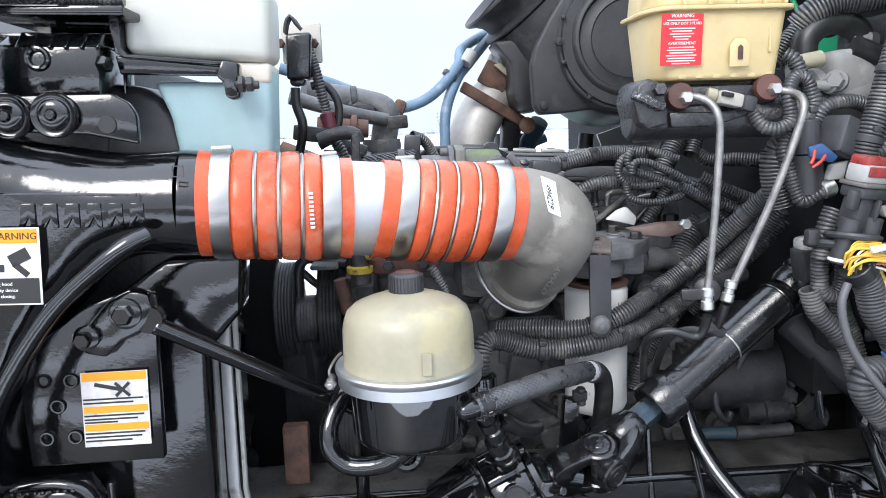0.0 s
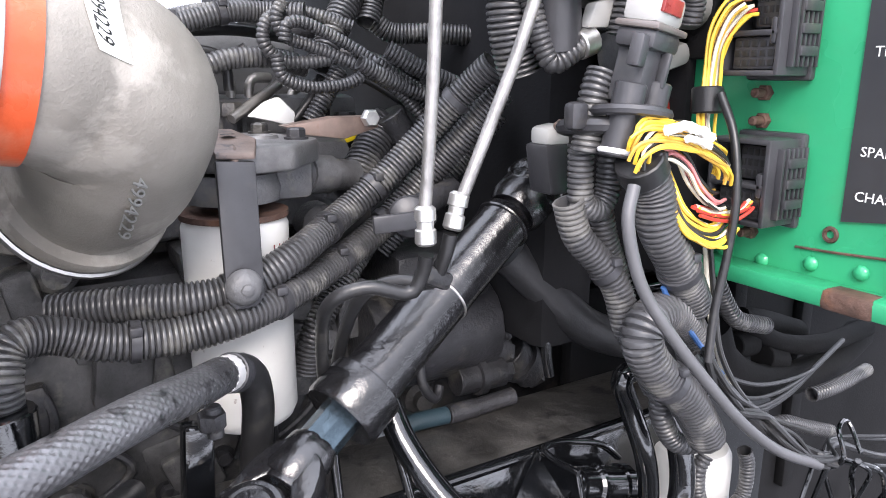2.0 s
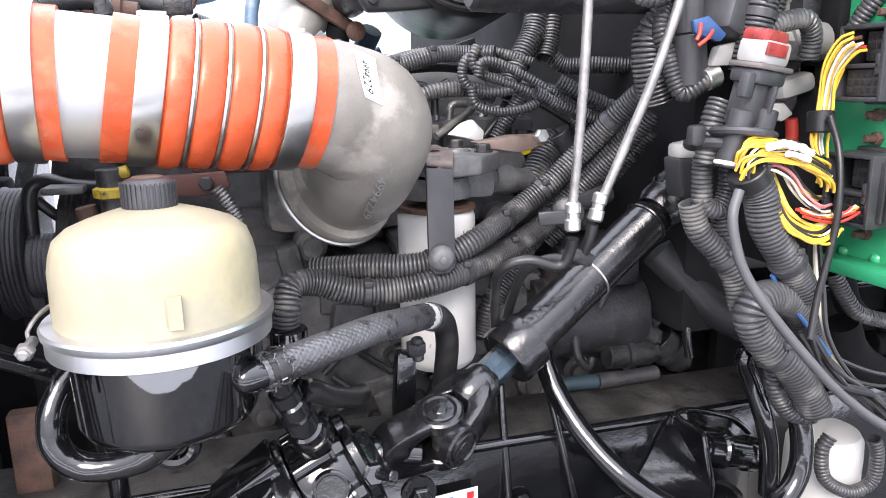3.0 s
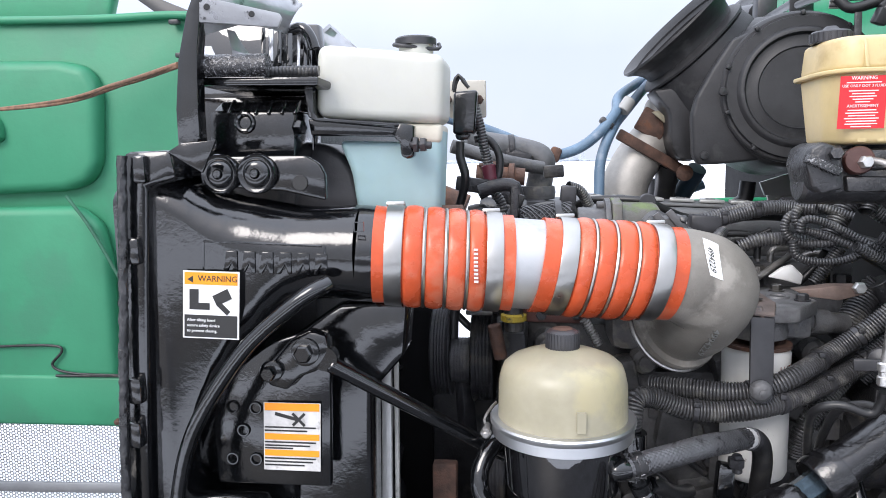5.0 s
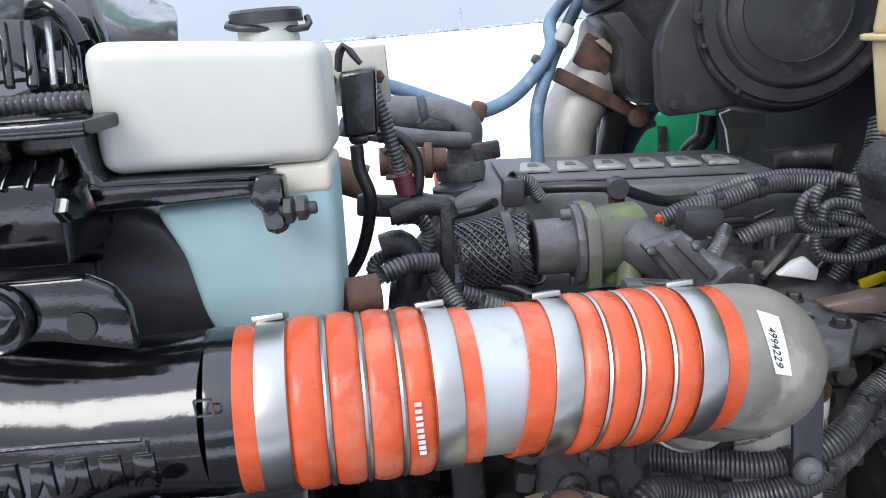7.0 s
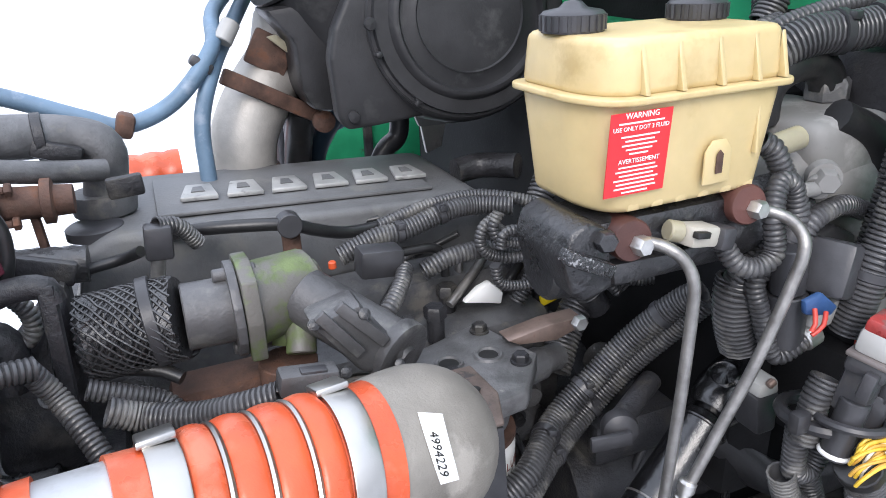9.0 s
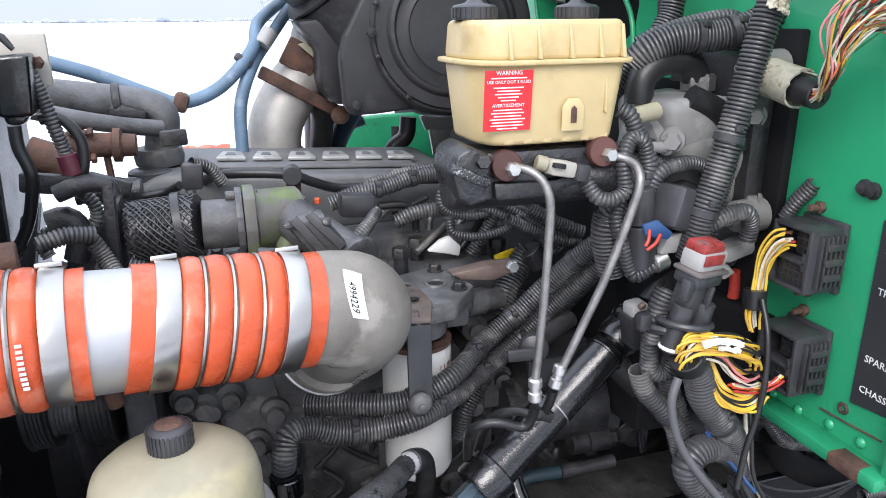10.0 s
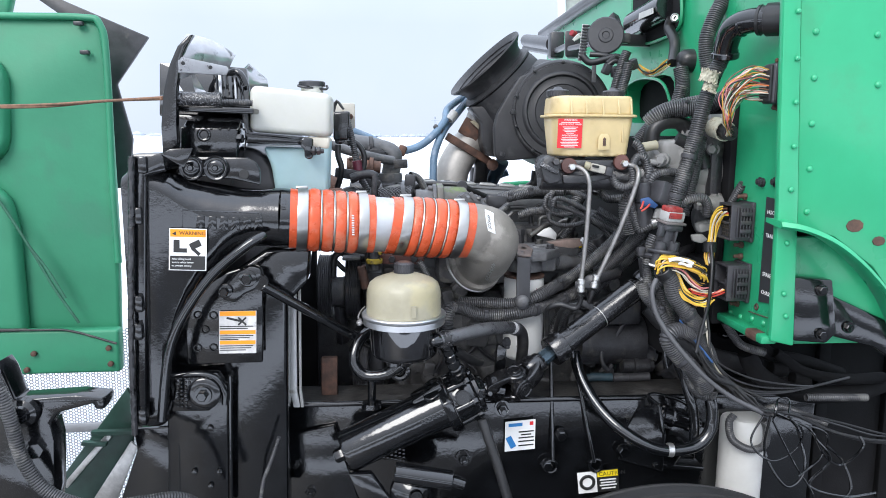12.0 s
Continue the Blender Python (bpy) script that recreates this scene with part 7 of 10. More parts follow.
# ---- water pump side: pipes, solenoid, wires ----
sol = thing("washer_pump_relay", V((-0.058, 1.035, 1.593)), "black plastic relay with wires on a grey bracket", "relay")
part("body", Geo().slab([(-0.064, 1.017, 1.657), (-0.029, 1.017, 1.659), (-0.034, 1.017, 1.596), (-0.066, 1.017, 1.596)], (0, 0.036, 0), 0.005, 3), M_SHAFT, sol)
part("tip", Geo().slab([(-0.064, 1.025, 1.599), (-0.040, 1.025, 1.598), (-0.046, 1.025, 1.587), (-0.062, 1.025, 1.588)], (0, 0.025, 0), 0.004), M_SHAFT, sol)
part("mount_plate", Geo().box(V((-0.048, 1.070, 1.650)), (0.056, 0.008, 0.056), 0.003), M_CREAMDULL, sol)
part("bolt", Geo().hexa((-0.077, 1.060, 1.649), (0, -1, 0), 0.007, 0.010), M_RUST, sol)
part("bolt", Geo().hexa((-0.030, 1.060, 1.648), (0, -1, 0), 0.007, 0.010), M_RUST, sol)
for p in ([(-0.065, 1.025, 1.659), (-0.062, 1.025, 1.675), (-0.055, 1.025, 1.682), (-0.051, 1.025, 1.673), (-0.040, 1.025, 1.660)], [(-0.064, 1.030, 1.657), (-0.061, 1.030, 1.671), (-0.054, 1.030, 1.679), (-0.044, 1.030, 1.664)]):
    part("wire", Geo().tube(p, 0.0026), M_RUBBER, sol)
part("cable", Geo().tube([(-0.057, 1.035, 1.586), (-0.057, 1.035, 1.562), (-0.050, 1.035, 1.533), (-0.060, 1.045, 1.491), (-0.076, 1.055, 1.458), (-0.097, 1.065, 1.435)], 0.0066), M_RUBBER, sol)
part("loom", Geo().tube([(-0.039, 1.050, 1.647), (-0.029, 1.050, 1.610), (-0.023, 1.050, 1.580), (-0.017, 1.055, 1.550), (-0.015, 1.055, 1.521), (0.002, 1.055, 1.493), (0.001, 1.055, 1.472), (-0.019, 1.055, 1.462), (-0.047, 1.055, 1.464), (-0.058, 1.055, 1.452), (-0.052, 1.055, 1.435)], 0.0078, ridge=0.0044), M_LOOM, sol, "corrugated black loom")
part("cable", Geo().tube([(-0.037, 1.055, 1.589), (-0.017, 1.055, 1.590), (-0.001, 1.055, 1.567), (-0.001, 1.055, 1.538), (-0.011, 1.055, 1.515), (-0.031, 1.055, 1.503)], 0.0060), M_RUBBER, sol)
part("purple_sleeve", Geo().rod((-0.017, 1.053, 1.551), (-0.013, 1.053, 1.527), 0.0105), mat("dark_red_sleeve", (0.11, 0.02, 0.035), 0.45), sol, "dark red sleeve")

pipes = thing("coolant_pipe", (0.018, 1.325, 1.449), "dusty dark grey coolant crossover pipe with bracket", "pipe")
part("pipe", Geo().tube([(-0.076, 1.285, 1.594), (-0.026, 1.305, 1.585), (0.027, 1.325, 1.575), (0.064, 1.325, 1.560), (0.063, 1.325, 1.527), (0.053, 1.325, 1.480)], 0.024, seg=20), M_ENGINE, pipes)
part("thin_pipe", Geo().tube([(-0.092, 1.225, 1.584), (-0.027, 1.245, 1.564), (0.023, 1.265, 1.551), (0.069, 1.285, 1.542)], 0.012, seg=14), M_ENGINE, pipes)
part("flange", Geo().lathe(V((0.055, 1.325, 1.497)), (0, 0, 1), [(-0.012, 0.034), (0.0, 0.036), (0.012, 0.034)], 24), M_ENGINE, pipes)
part("rib_clip", Geo().box(V((0.023, 1.300, 1.565)), (0.05, 0.02, 0.02), 0.005, (0, 20, 0)), M_DARK, pipes)
part("clamp", Geo().lathe(V((0.003, 1.315, 1.579)), (1, 0.1, 0), [(0, 0.0245), (0.001, 0.0265), (0.010, 0.0265), (0.011, 0.0245)], 24), M_DARK, pipes)
for p, q in (((-0.065, 1.045, 1.525), (-0.010, 1.045, 1.517)), ((-0.014, 1.125, 1.507), (0.034, 1.125, 1.490)), ((0.067, 1.225, 1.536), (0.102, 1.225, 1.538))):
    part("bracket", Geo().beam(p, q, 0.012, 0.022, 0.003), M_DARK, pipes)
thermo = thing("thermostat_housing", V((-0.018, 1.060, 1.400)), "dark iron thermostat housing and brackets", "housing")
part("block", Geo().slab([(-0.046, 1.080, 1.418), (0.026, 1.080, 1.496), (0.022, 1.080, 1.382), (0.008, 1.080, 1.308), (-0.062, 1.080, 1.322)], (0, 0.08, 0), 0.015, 3), M_DARK, thermo)
part("arm", Geo().slab([(0.018, 1.020, 1.524), (0.030, 1.020, 1.523), (0.025, 1.020, 1.415), (0.012, 1.020, 1.411)], (0, 0.015, 0), 0.003), M_DARK, thermo)
part("arm_top", Geo().tube([(-0.029, 1.030, 1.512), (-0.001, 1.030, 1.521), (0.022, 1.030, 1.519), (0.027, 1.030, 1.504)], 0.010), M_DARK, thermo)
part("elbow", Geo().tube([(-0.045, 1.050, 1.476), (-0.026, 1.050, 1.479), (-0.016, 1.050, 1.461), (-0.024, 1.050, 1.429)], 0.014), M_DARK, thermo)
for k, pts in enumerate(([(0.001, 1.000, 1.471), (0.015, 1.000, 1.443), (0.030, 0.980, 1.420), (0.043, 0.960, 1.398)], [(0.032, 1.030, 1.425), (0.062, 1.030, 1.411), (0.086, 1.030, 1.398), (0.099, 1.020, 1.387)], [(0.049, 0.980, 1.430), (0.075, 0.980, 1.417), (0.113, 0.960, 1.419), (0.145, 0.940, 1.430), (0.173, 0.930, 1.438)], [(-0.041, 0.970, 1.473), (-0.016, 0.980, 1.478), (0.010, 0.990, 1.474)])):
    single("engine_loom", Geo().tube(pts, 0.0095 if k != 2 else 0.012, ridge=0.0044), M_LOOM, "black corrugated engine wiring loom", "wiring loom", "engine looms")
plug = thing("throttle_connector", V((0.192, 0.920, 1.450)), "grey plastic throttle motor connector", "connector")
part("body", Geo().box(V((0.193, 0.925, 1.449)), (0.045, 0.02, 0.018), 0.003, (0, 8, 0)), M_MOTOR, plug)
part("latch", Geo().box(V((0.197, 0.922, 1.456)), (0.02, 0.010, 0.006), 0.001, (0, 8, 0)), M_BLACK, plug)
for k in range(5):
    part("wire", Geo().tube([V((0.180, 0.925, 1.447)) + V(0, 0, 0.003 * k - 0.006), V((0.166, 0.928, 1.444)) + V(0, 0.002 * k, 0), V((0.156, 0.932, 1.439))], 0.0016), M_RUBBER, plug)

blue = thing("blue_heater_hose", (0.118, 1.395, 1.449), "worn blue rubber heater hoses strapped together", "hose")
part("hose", Geo().tube([(-0.129, 1.385, 1.646), (-0.033, 1.395, 1.615), (0.049, 1.395, 1.580), (0.091, 1.395, 1.566), (0.152, 1.405, 1.587), (0.208, 1.430, 1.643), (0.224, 1.505, 1.683), (0.271, 1.599, 1.718), (0.304, 1.670, 1.739)], 0.0105, step=0.008), M_BLUE, blue)
part("hose", Geo().tube([(0.321, 1.670, 1.738), (0.289, 1.590, 1.710), (0.239, 1.499, 1.656), (0.205, 1.430, 1.617), (0.181, 1.413, 1.555), (0.177, 1.402, 1.480), (0.176, 1.391, 1.426)], 0.0105, step=0.008), M_BLUE, blue)
part("tie", Geo().box(V((0.091, 1.395, 1.567)), (0.022, 0.03, 0.03), 0.006, (0, 20, 0)), M_RUST, blue, "rusty hose clamp")
part("pale_collar", Geo().rod((0.224, 1.440, 1.650), (0.240, 1.450, 1.673), 0.0125), M_CLEAR, blue)
part("black_clip", Geo().box(V((0.192, 1.421, 1.627)), (0.03, 0.02, 0.014), 0.004, (0, 35, 0)), M_BLACK, blue)

exh = thing("exhaust_pipe", V((0.231, 1.540, 1.446)), "grey aluminised exhaust elbow with rust spots", "pipe")
part("pipe", Geo().tube([(0.240, 1.510, 1.419), (0.236, 1.510, 1.464), (0.244, 1.510, 1.516), (0.274, 1.520, 1.566), (0.315, 1.550, 1.611), (0.338, 1.590, 1.664)], 0.048, seg=24, step=0.01), M_EXH, exh)
part("band", Geo().lathe(V((0.237, 1.510, 1.452)), (0, 0, 1), [(0, 0.048), (0.002, 0.051), (0.014, 0.051), (0.016, 0.048)], 28), M_RUST, exh, "rusty exhaust band")
rbar = thing("rusty_support_bar", V((0.369, 1.570, 1.524)), "rusty brown flat support bar with a bolt", "bracket")
part("bar", Geo().beam((0.218, 1.450, 1.607), (0.361, 1.490, 1.525), 0.012, 0.022, 0.003), M_RUST, rbar)
part("bolt", Geo().lathe((0.353, 1.475, 1.526), (0, -1, 0), [(0, 0.017), (0.008, 0.016), (0.012, 0.008), (0.012, 0)], 18), M_RUST, rbar)
part("tab", Geo().box(V((0.291, 1.490, 1.626)), (0.06, 0.01, 0.05), 0.004, (0, 30, 0)), M_RUST, rbar)
part("pale_tab", Geo().slab([(0.286, 1.470, 1.649), (0.299, 1.470, 1.652), (0.327, 1.470, 1.626), (0.322, 1.470, 1.617)], (0, 0.006, 0), 0.001), M_CREAM, rbar)
far_boot = thing("far_charge_air_hose", V((0.089, 1.900, 1.354)), "orange silicone hose on the far side", "hose")
part("sleeve", Geo().tube([(0.021, 1.900, 1.366), (0.091, 1.900, 1.368), (0.163, 1.900, 1.368)], 0.05, ridge=0.04, seg=24, depth=0.08), M_ORANGE, far_boot)
part("stub", Geo().rod((-0.161, 1.500, 1.484), (-0.096, 1.500, 1.457), 0.03), M_RUST, far_boot)

# ---- air cleaner ----
ac = thing("air_cleaner", V((0.537, 1.443, 1.518)), "black plastic air cleaner housing with a ringed lid and intake bell", "air cleaner")
AC = V(0.507, 1.291, 1.673)
AD = V(-0.10, -1, 0.05).normalized()
part("lid", Geo().lathe(AC - AD * 0.02, AD, [(0, 0.130), (0.010, 0.130), (0.013, 0.127), (0.013, 0.123), (0.020, 0.121), (0.020, 0.104), (0.026, 0.100), (0.028, 0.097), (0.028, 0.093), (0.020, 0.089), (0.020, 0.072), (0.0215, 0.070), (0.019, 0.068), (0.019, 0.0)], 72), M_HOUSING, ac)
part("foot", Geo().slab([(0.340, 1.316, 1.665), (0.332, 1.316, 1.631), (0.336, 1.316, 1.559), (0.347, 1.316, 1.543), (0.386, 1.316, 1.544), (0.465, 1.316, 1.551), (0.444, 1.316, 1.595), (0.418, 1.316, 1.725), (0.427, 1.316, 1.773), (0.398, 1.316, 1.763), (0.366, 1.316, 1.713)], (0, 0.03, 0), 0.006, 3), M_HOUSING, ac)
part("body", Geo().lathe(AC - AD * 0.018, -AD, [(0, 0.130), (0.004, 0.134), (0.02, 0.138), (0.06, 0.142), (0.26, 0.142), (0.28, 0.12)], 56), M_HOUSING, ac)
for p in ((0.379, 1.297, 1.670), (0.354, 1.313, 1.560), (0.438, 1.299, 1.577)):
    part("screw", Geo().lathe(p, (0, -1, 0), [(0, 0.008), (0.004, 0.007), (0.005, 0.0)], 12), M_HOUSING, ac)
for k in range(10):
    c = 2 * math.pi * (k + 0.5) / 10
    part("lid_clip", Geo().box(AC - AD * 0.008 + V(math.cos(c) * 0.126, 0.0, math.sin(c) * 0.126), (0.009, 0.010, 0.008), 0.003, (0, -math.degrees(c), 0)), M_HOUSING, ac)
BM = V(0.322, 1.471, 1.811)
BN = V(-0.69, -0.12, 0.71).normalized()
part("bell", Geo().lathe(BM, -BN, [(0.09, 0.074), (0.05, 0.078), (0.036, 0.087), (0.033, 0.087), (0.026, 0.094), (0.022, 0.094), (0.016, 0.103), (0.012, 0.103), (0.005, 0.112), (0.001, 0.120), (-0.001, 0.1235), (0.003, 0.125), (0.008, 0.122), (0.018, 0.110), (0.030, 0.102), (0.040, 0.100), (0.046, 0.100), (0.048, 0.108), (0.054, 0.116), (0.058, 0.116), (0.060, 0.108), (0.064, 0.113), (0.080, 0.113)], 72), M_HOUSING, ac, "flared black rubber intake bell")
part("throat", Geo().tube([BM - BN * 0.062, BM - BN * 0.09, BM - BN * 0.13 + V(0.01, 0.0, -0.01), AC + V(-0.02, 0.17, 0.01)], 0.113, seg=40, taper=0.14), M_HOUSING, ac)
part("side_wall", Geo().slab([(0.276, 1.410, 1.688), (0.311, 1.410, 1.645), (0.313, 1.410, 1.583), (0.327, 1.410, 1.554), (0.360, 1.410, 1.548), (0.370, 1.410, 1.696)], (0, 0.10, 0), 0.01, 2), M_HOUSING, ac)
part("lower_duct", Geo().rod((0.349, 1.665, 1.510), (0.346, 1.665, 1.397), 0.04), M_BLACK, ac)
single("dark_heater_hose", Geo().tube([(0.289, 1.520, 1.293), (0.318, 1.550, 1.414), (0.326, 1.550, 1.472), (0.328, 1.500, 1.546)], 0.022), M_RUBBER, "dark rubber hose behind the air cleaner", "hose", "dark hoses")
single("dark_heater_hose", Geo().tube([(0.327, 1.520, 1.277), (0.356, 1.600, 1.408), (0.365, 1.600, 1.459), (0.395, 1.550, 1.534)], 0.02), mat("dusty_blue_rubber", (0.03, 0.06, 0.09), 0.5), "dusty dark blue rubber hose behind the air cleaner", "hose", "dark hoses")
far_fender = thing("far_fender", (0.5, 2.5, 1.0), "green far-side fender seen past the engine", "fender")
part("skin", Geo().slab([(0.452, 2.500, 1.172), (0.501, 2.500, 1.277), (0.579, 2.500, 1.318), (1.443, 2.500, 1.242), (1.498, 2.500, 0.780), (0.438, 2.500, 0.931)], (0, 0.03, 0), 0.01), M_GREEN, far_fender)
cab_floor = single("cab_floor", Geo().box((1.6, 1.78, 1.21), (1.68, 1.6, 0.05), 0.01), M_DARK, "dark underside of the cab floor", "floor", kind="structure")
single("inner_fender_liner", Geo().slab([(0.62, 1.72, 0.7), (1.7, 1.72, 0.7), (1.7, 1.72, 1.24), (0.62, 1.72, 1.24)], (0, 0.02, 0), 0.003), M_DARK, "dark liner behind the transmission", "liner", kind="structure")
mirror_post = thing("far_door_mirror", V((0.869, 2.600, 2.067)), "white far-side mirror bracket above the cowl", "mirror")
part("arm", Geo().rod((0.815, 2.600, 2.061), (0.797, 2.600, 2.473), 0.018), M_LABEL, mirror_post)
part("arm", Geo().rod((0.932, 2.600, 2.100), (0.928, 2.600, 2.461), 0.014), M_LABEL, mirror_post)
part("glass_back", Geo().slab([(0.835, 2.620, 2.092), (0.928, 2.620, 2.133), (0.924, 2.620, 2.468), (0.826, 2.620, 2.477)], (0, 0.02, 0), 0.004), M_CLEAR, mirror_post)

# ---- pipes behind the valve cover ----
single("standing_pipe", Geo().tube([(0.329, 1.580, 1.528), (0.328, 1.580, 1.480), (0.324, 1.580, 1.418)], 0.0165, seg=18), M_ENGINE, "grey standing pipe behind the valve cover", "pipe")
single("curved_blue_hose", Geo().tube([(0.419, 1.600, 1.498), (0.387, 1.600, 1.485), (0.367, 1.600, 1.458), (0.359, 1.600, 1.413)], 0.0105, seg=14), M_BLUE, "blue rubber hose curving down behind the valve cover", "hose")
single("bent_pipe", Geo().tube([(0.504, 1.570, 1.504), (0.498, 1.570, 1.466), (0.474, 1.570, 1.446), (0.456, 1.570, 1.413)], 0.0165, seg=18), M_BLACK, "black bent pipe behind the valve cover", "pipe")
far_fender = thing("far_fender", (0.6, 2.1, 1.2), "green painted fender on the far side of the engine", "fender")
part("skin", Geo().slab([(0.347, 2.100, 1.247), (0.355, 2.100, 1.285), (0.374, 2.100, 1.329), (0.407, 2.100, 1.376), (0.442, 2.100, 1.412), (0.491, 2.100, 1.435), (0.573, 2.100, 1.440), (0.752, 2.1, V((0.573, 2.100, 1.440)).z), (0.752, 2.1, V((0.352, 2.100, 1.246)).z)], (0, 0.04, 0), 0.008, 3), M_GREENDIRT, far_fender)
part("edge_bar", Geo().slab([(0.590, 2.085, 1.411), (0.611, 2.085, 1.409), (0.610, 2.085, 1.218), (0.588, 2.085, 1.220)], (0, 0.012, 0), 0.002), M_DARK, far_fender, "dark upright bar")


# ---- steering shaft, joints and gear ----
S0, S1 = V(0.634, 0.941, 1.299), V(0.320, 0.841, 1.108)
SD = (S1 - S0).normalized()
SL = (S1 - S0).length


def at_shaft(f):
    return S0 + SD * (SL * f)


steer = thing("steering_shaft", at_shaft(0.5), "gloss black telescopic steering shaft with universal joints", "steering shaft")
part("upper_tube", Geo().lathe(at_shaft(0.10), SD, [(0, 0.019), (0.004, 0.0245), (0.012, 0.0265), (0.014, 0.025), (0.225, 0.026), (0.228, 0.026)], 28), M_SHAFT, steer)
part("weld_ring", Geo().ring(at_shaft(0.135), SD, 0.0254, 0.0024, 28, 8), M_SHAFT, steer)
part("weld_ring", Geo().ring(at_shaft(0.40), SD, 0.0257, 0.0012, 28, 8), M_ZINC, steer)
part("collar", Geo().lathe(at_shaft(0.665), SD, [(0, 0.0265), (0.003, 0.0325), (0.034, 0.0330), (0.037, 0.031), (0.037, 0.020)], 32), M_SHAFT, steer)
part("inner_shaft", Geo().lathe(at_shaft(0.74), SD, [(0, 0.0168), (0.060, 0.0168), (0.062, 0.015)], 8), M_BLUESTEEL, steer, "bare blue-grey splined inner shaft")
part("sleeve_end", Geo().lathe(at_shaft(0.835), SD, [(0, 0.0190), (0.003, 0.0205), (0.030, 0.0220), (0.034, 0.020)], 24), M_SHAFT, steer)


def yoke(c, d, side, parent, size=0.0235, reach=0.055):
    """A forged U-shaped fork about c with round ears and bearing caps; d points from the fork's stem to c."""
    d, side = V(*d).normalized(), V(*side).normalized()
    side = (side - d * side.dot(d)).normalized()
    w = d.cross(side)

    def bow(out, foot, lean):
        """One side of the U, from the ear to the root."""
        return [(0.0, out), (-0.30, out)] + [(-0.30 - foot * math.sin(a), out - (out - lean) * (1 - math.cos(a))) for a in [math.pi / 2 * k / 6 for k in range(1, 7)]]

    outer = bow(1.30, 0.90, 0.45)
    inner = bow(0.76, 0.42, 0.0)
    loop = [(q, s) for q, s in outer] + [(q, -s) for q, s in reversed(outer)] + [(q, -s) for q, s in inner] + [(q, s) for q, s in reversed(inner[:-1])]
    flat = [c + d * (q * reach) + side * (s * size) - w * (size * 0.72) for q, s in loop]
    part("fork", Geo().slab(flat, w * (size * 1.44), 0.003, 2), M_SHAFT, parent)
    for s in (-1, 1):
        part("yoke_ear", Geo().lathe(c + side * (s * size * 0.74), side * s, [(0, size * 0.90), (0.002, size), (size * 0.50, size), (size * 0.58, size * 0.90), (size * 0.58, size * 0.7)], 28), M_SHAFT, parent)
        part("bearing_cap", Geo().lathe(c + side * (s * size * 1.28), side * s, [(0, size * 0.72), (0.0026, size * 0.72), (0.0032, size * 0.66), (0.0014, size * 0.60), (0.0014, size * 0.30), (0.0022, size * 0.26), (0.0022, 0)], 24), M_SHAFT, parent)
    part("fork_stem", Geo().lathe(c - d * (reach * 1.45), d, [(0, size * 0.62), (0.004, size * 0.74), (reach * 0.30, size * 0.80), (reach * 0.38, size * 0.66)], 24), M_SHAFT, parent)
    part("cross", Geo().rod(c - side * size, c + side * size, size * 0.4), M_DARK, parent)


JL = V((0.315, 0.832, 1.100))
SEEN_R, SEEN_D, SEEN_C = V(0.918, -0.396, 0), V(-0.09, -0.21, -0.97), V(-0.385, -0.894, 0.231)
yoke(JL, JL - at_shaft(0.84), SEEN_R * 0.45 + SEEN_D * 0.6 + SEEN_C * 0.66, steer)
yoke(JL, -(V((0.204, 0.817, 1.082)) - JL), SEEN_R * -0.5 - SEEN_D * 0.5 + SEEN_C * 0.71, steer)
part("yoke_stem", Geo().rod(at_shaft(0.86), at_shaft(0.86).lerp(JL, 0.45), 0.020), M_SHAFT, steer)
for way in (SEEN_C * 0.8 + SEEN_D * 0.3, SEEN_D * -0.9 + SEEN_R * 0.3):
    side = (way - SD * way.dot(SD)).normalized()
    part("bearing_cap", Geo().lathe(S0 - SD * 0.002 + side * 0.012, side, [(0, 0.017), (0.016, 0.017), (0.018, 0.014), (0.0165, 0.012), (0.0165, 0)], 24), M_SHAFT, steer)
part("joint_hub", Geo().lathe(S0 + SD * 0.035, -SD, [(0, 0.024), (0.01, 0.029), (0.03, 0.030), (0.055, 0.026), (0.075, 0.020)], 24), M_SHAFT, steer)
part("yoke_stem", Geo().rod(S0 + SD * 0.03, S0 + SD * 0.07, 0.017), M_SHAFT, steer)
part("upper_stub", Geo().rod(S0 - SD * 0.02, S0 - SD * 0.12 + V(0.02, 0.01, 0.02), 0.016), M_DARK, steer)

gear = thing("steering_gear", V((0.097, 0.820, 0.876)), "gloss black power steering gear box on the frame", "steering gear")
GA, GB = V((-0.037, 0.800, 0.972)), V((0.204, 0.820, 1.080))
GD = (GB - GA).normalized()
GL = (GB - GA).length
GS = GD.cross(V(0, 0, 1)).normalized()
GU = GS.cross(GD)
GP = GL - 0.028


def on_gear(along, turn, out):
    """A place on the gear: along its axis, turned from the top towards the near side, out from the axis."""
    c = radians(turn)
    return GA + GD * along + (GU * math.cos(c) + GS * math.sin(c)) * out


def gear_way(turn):
    return on_gear(0, turn, 1.0) - GA


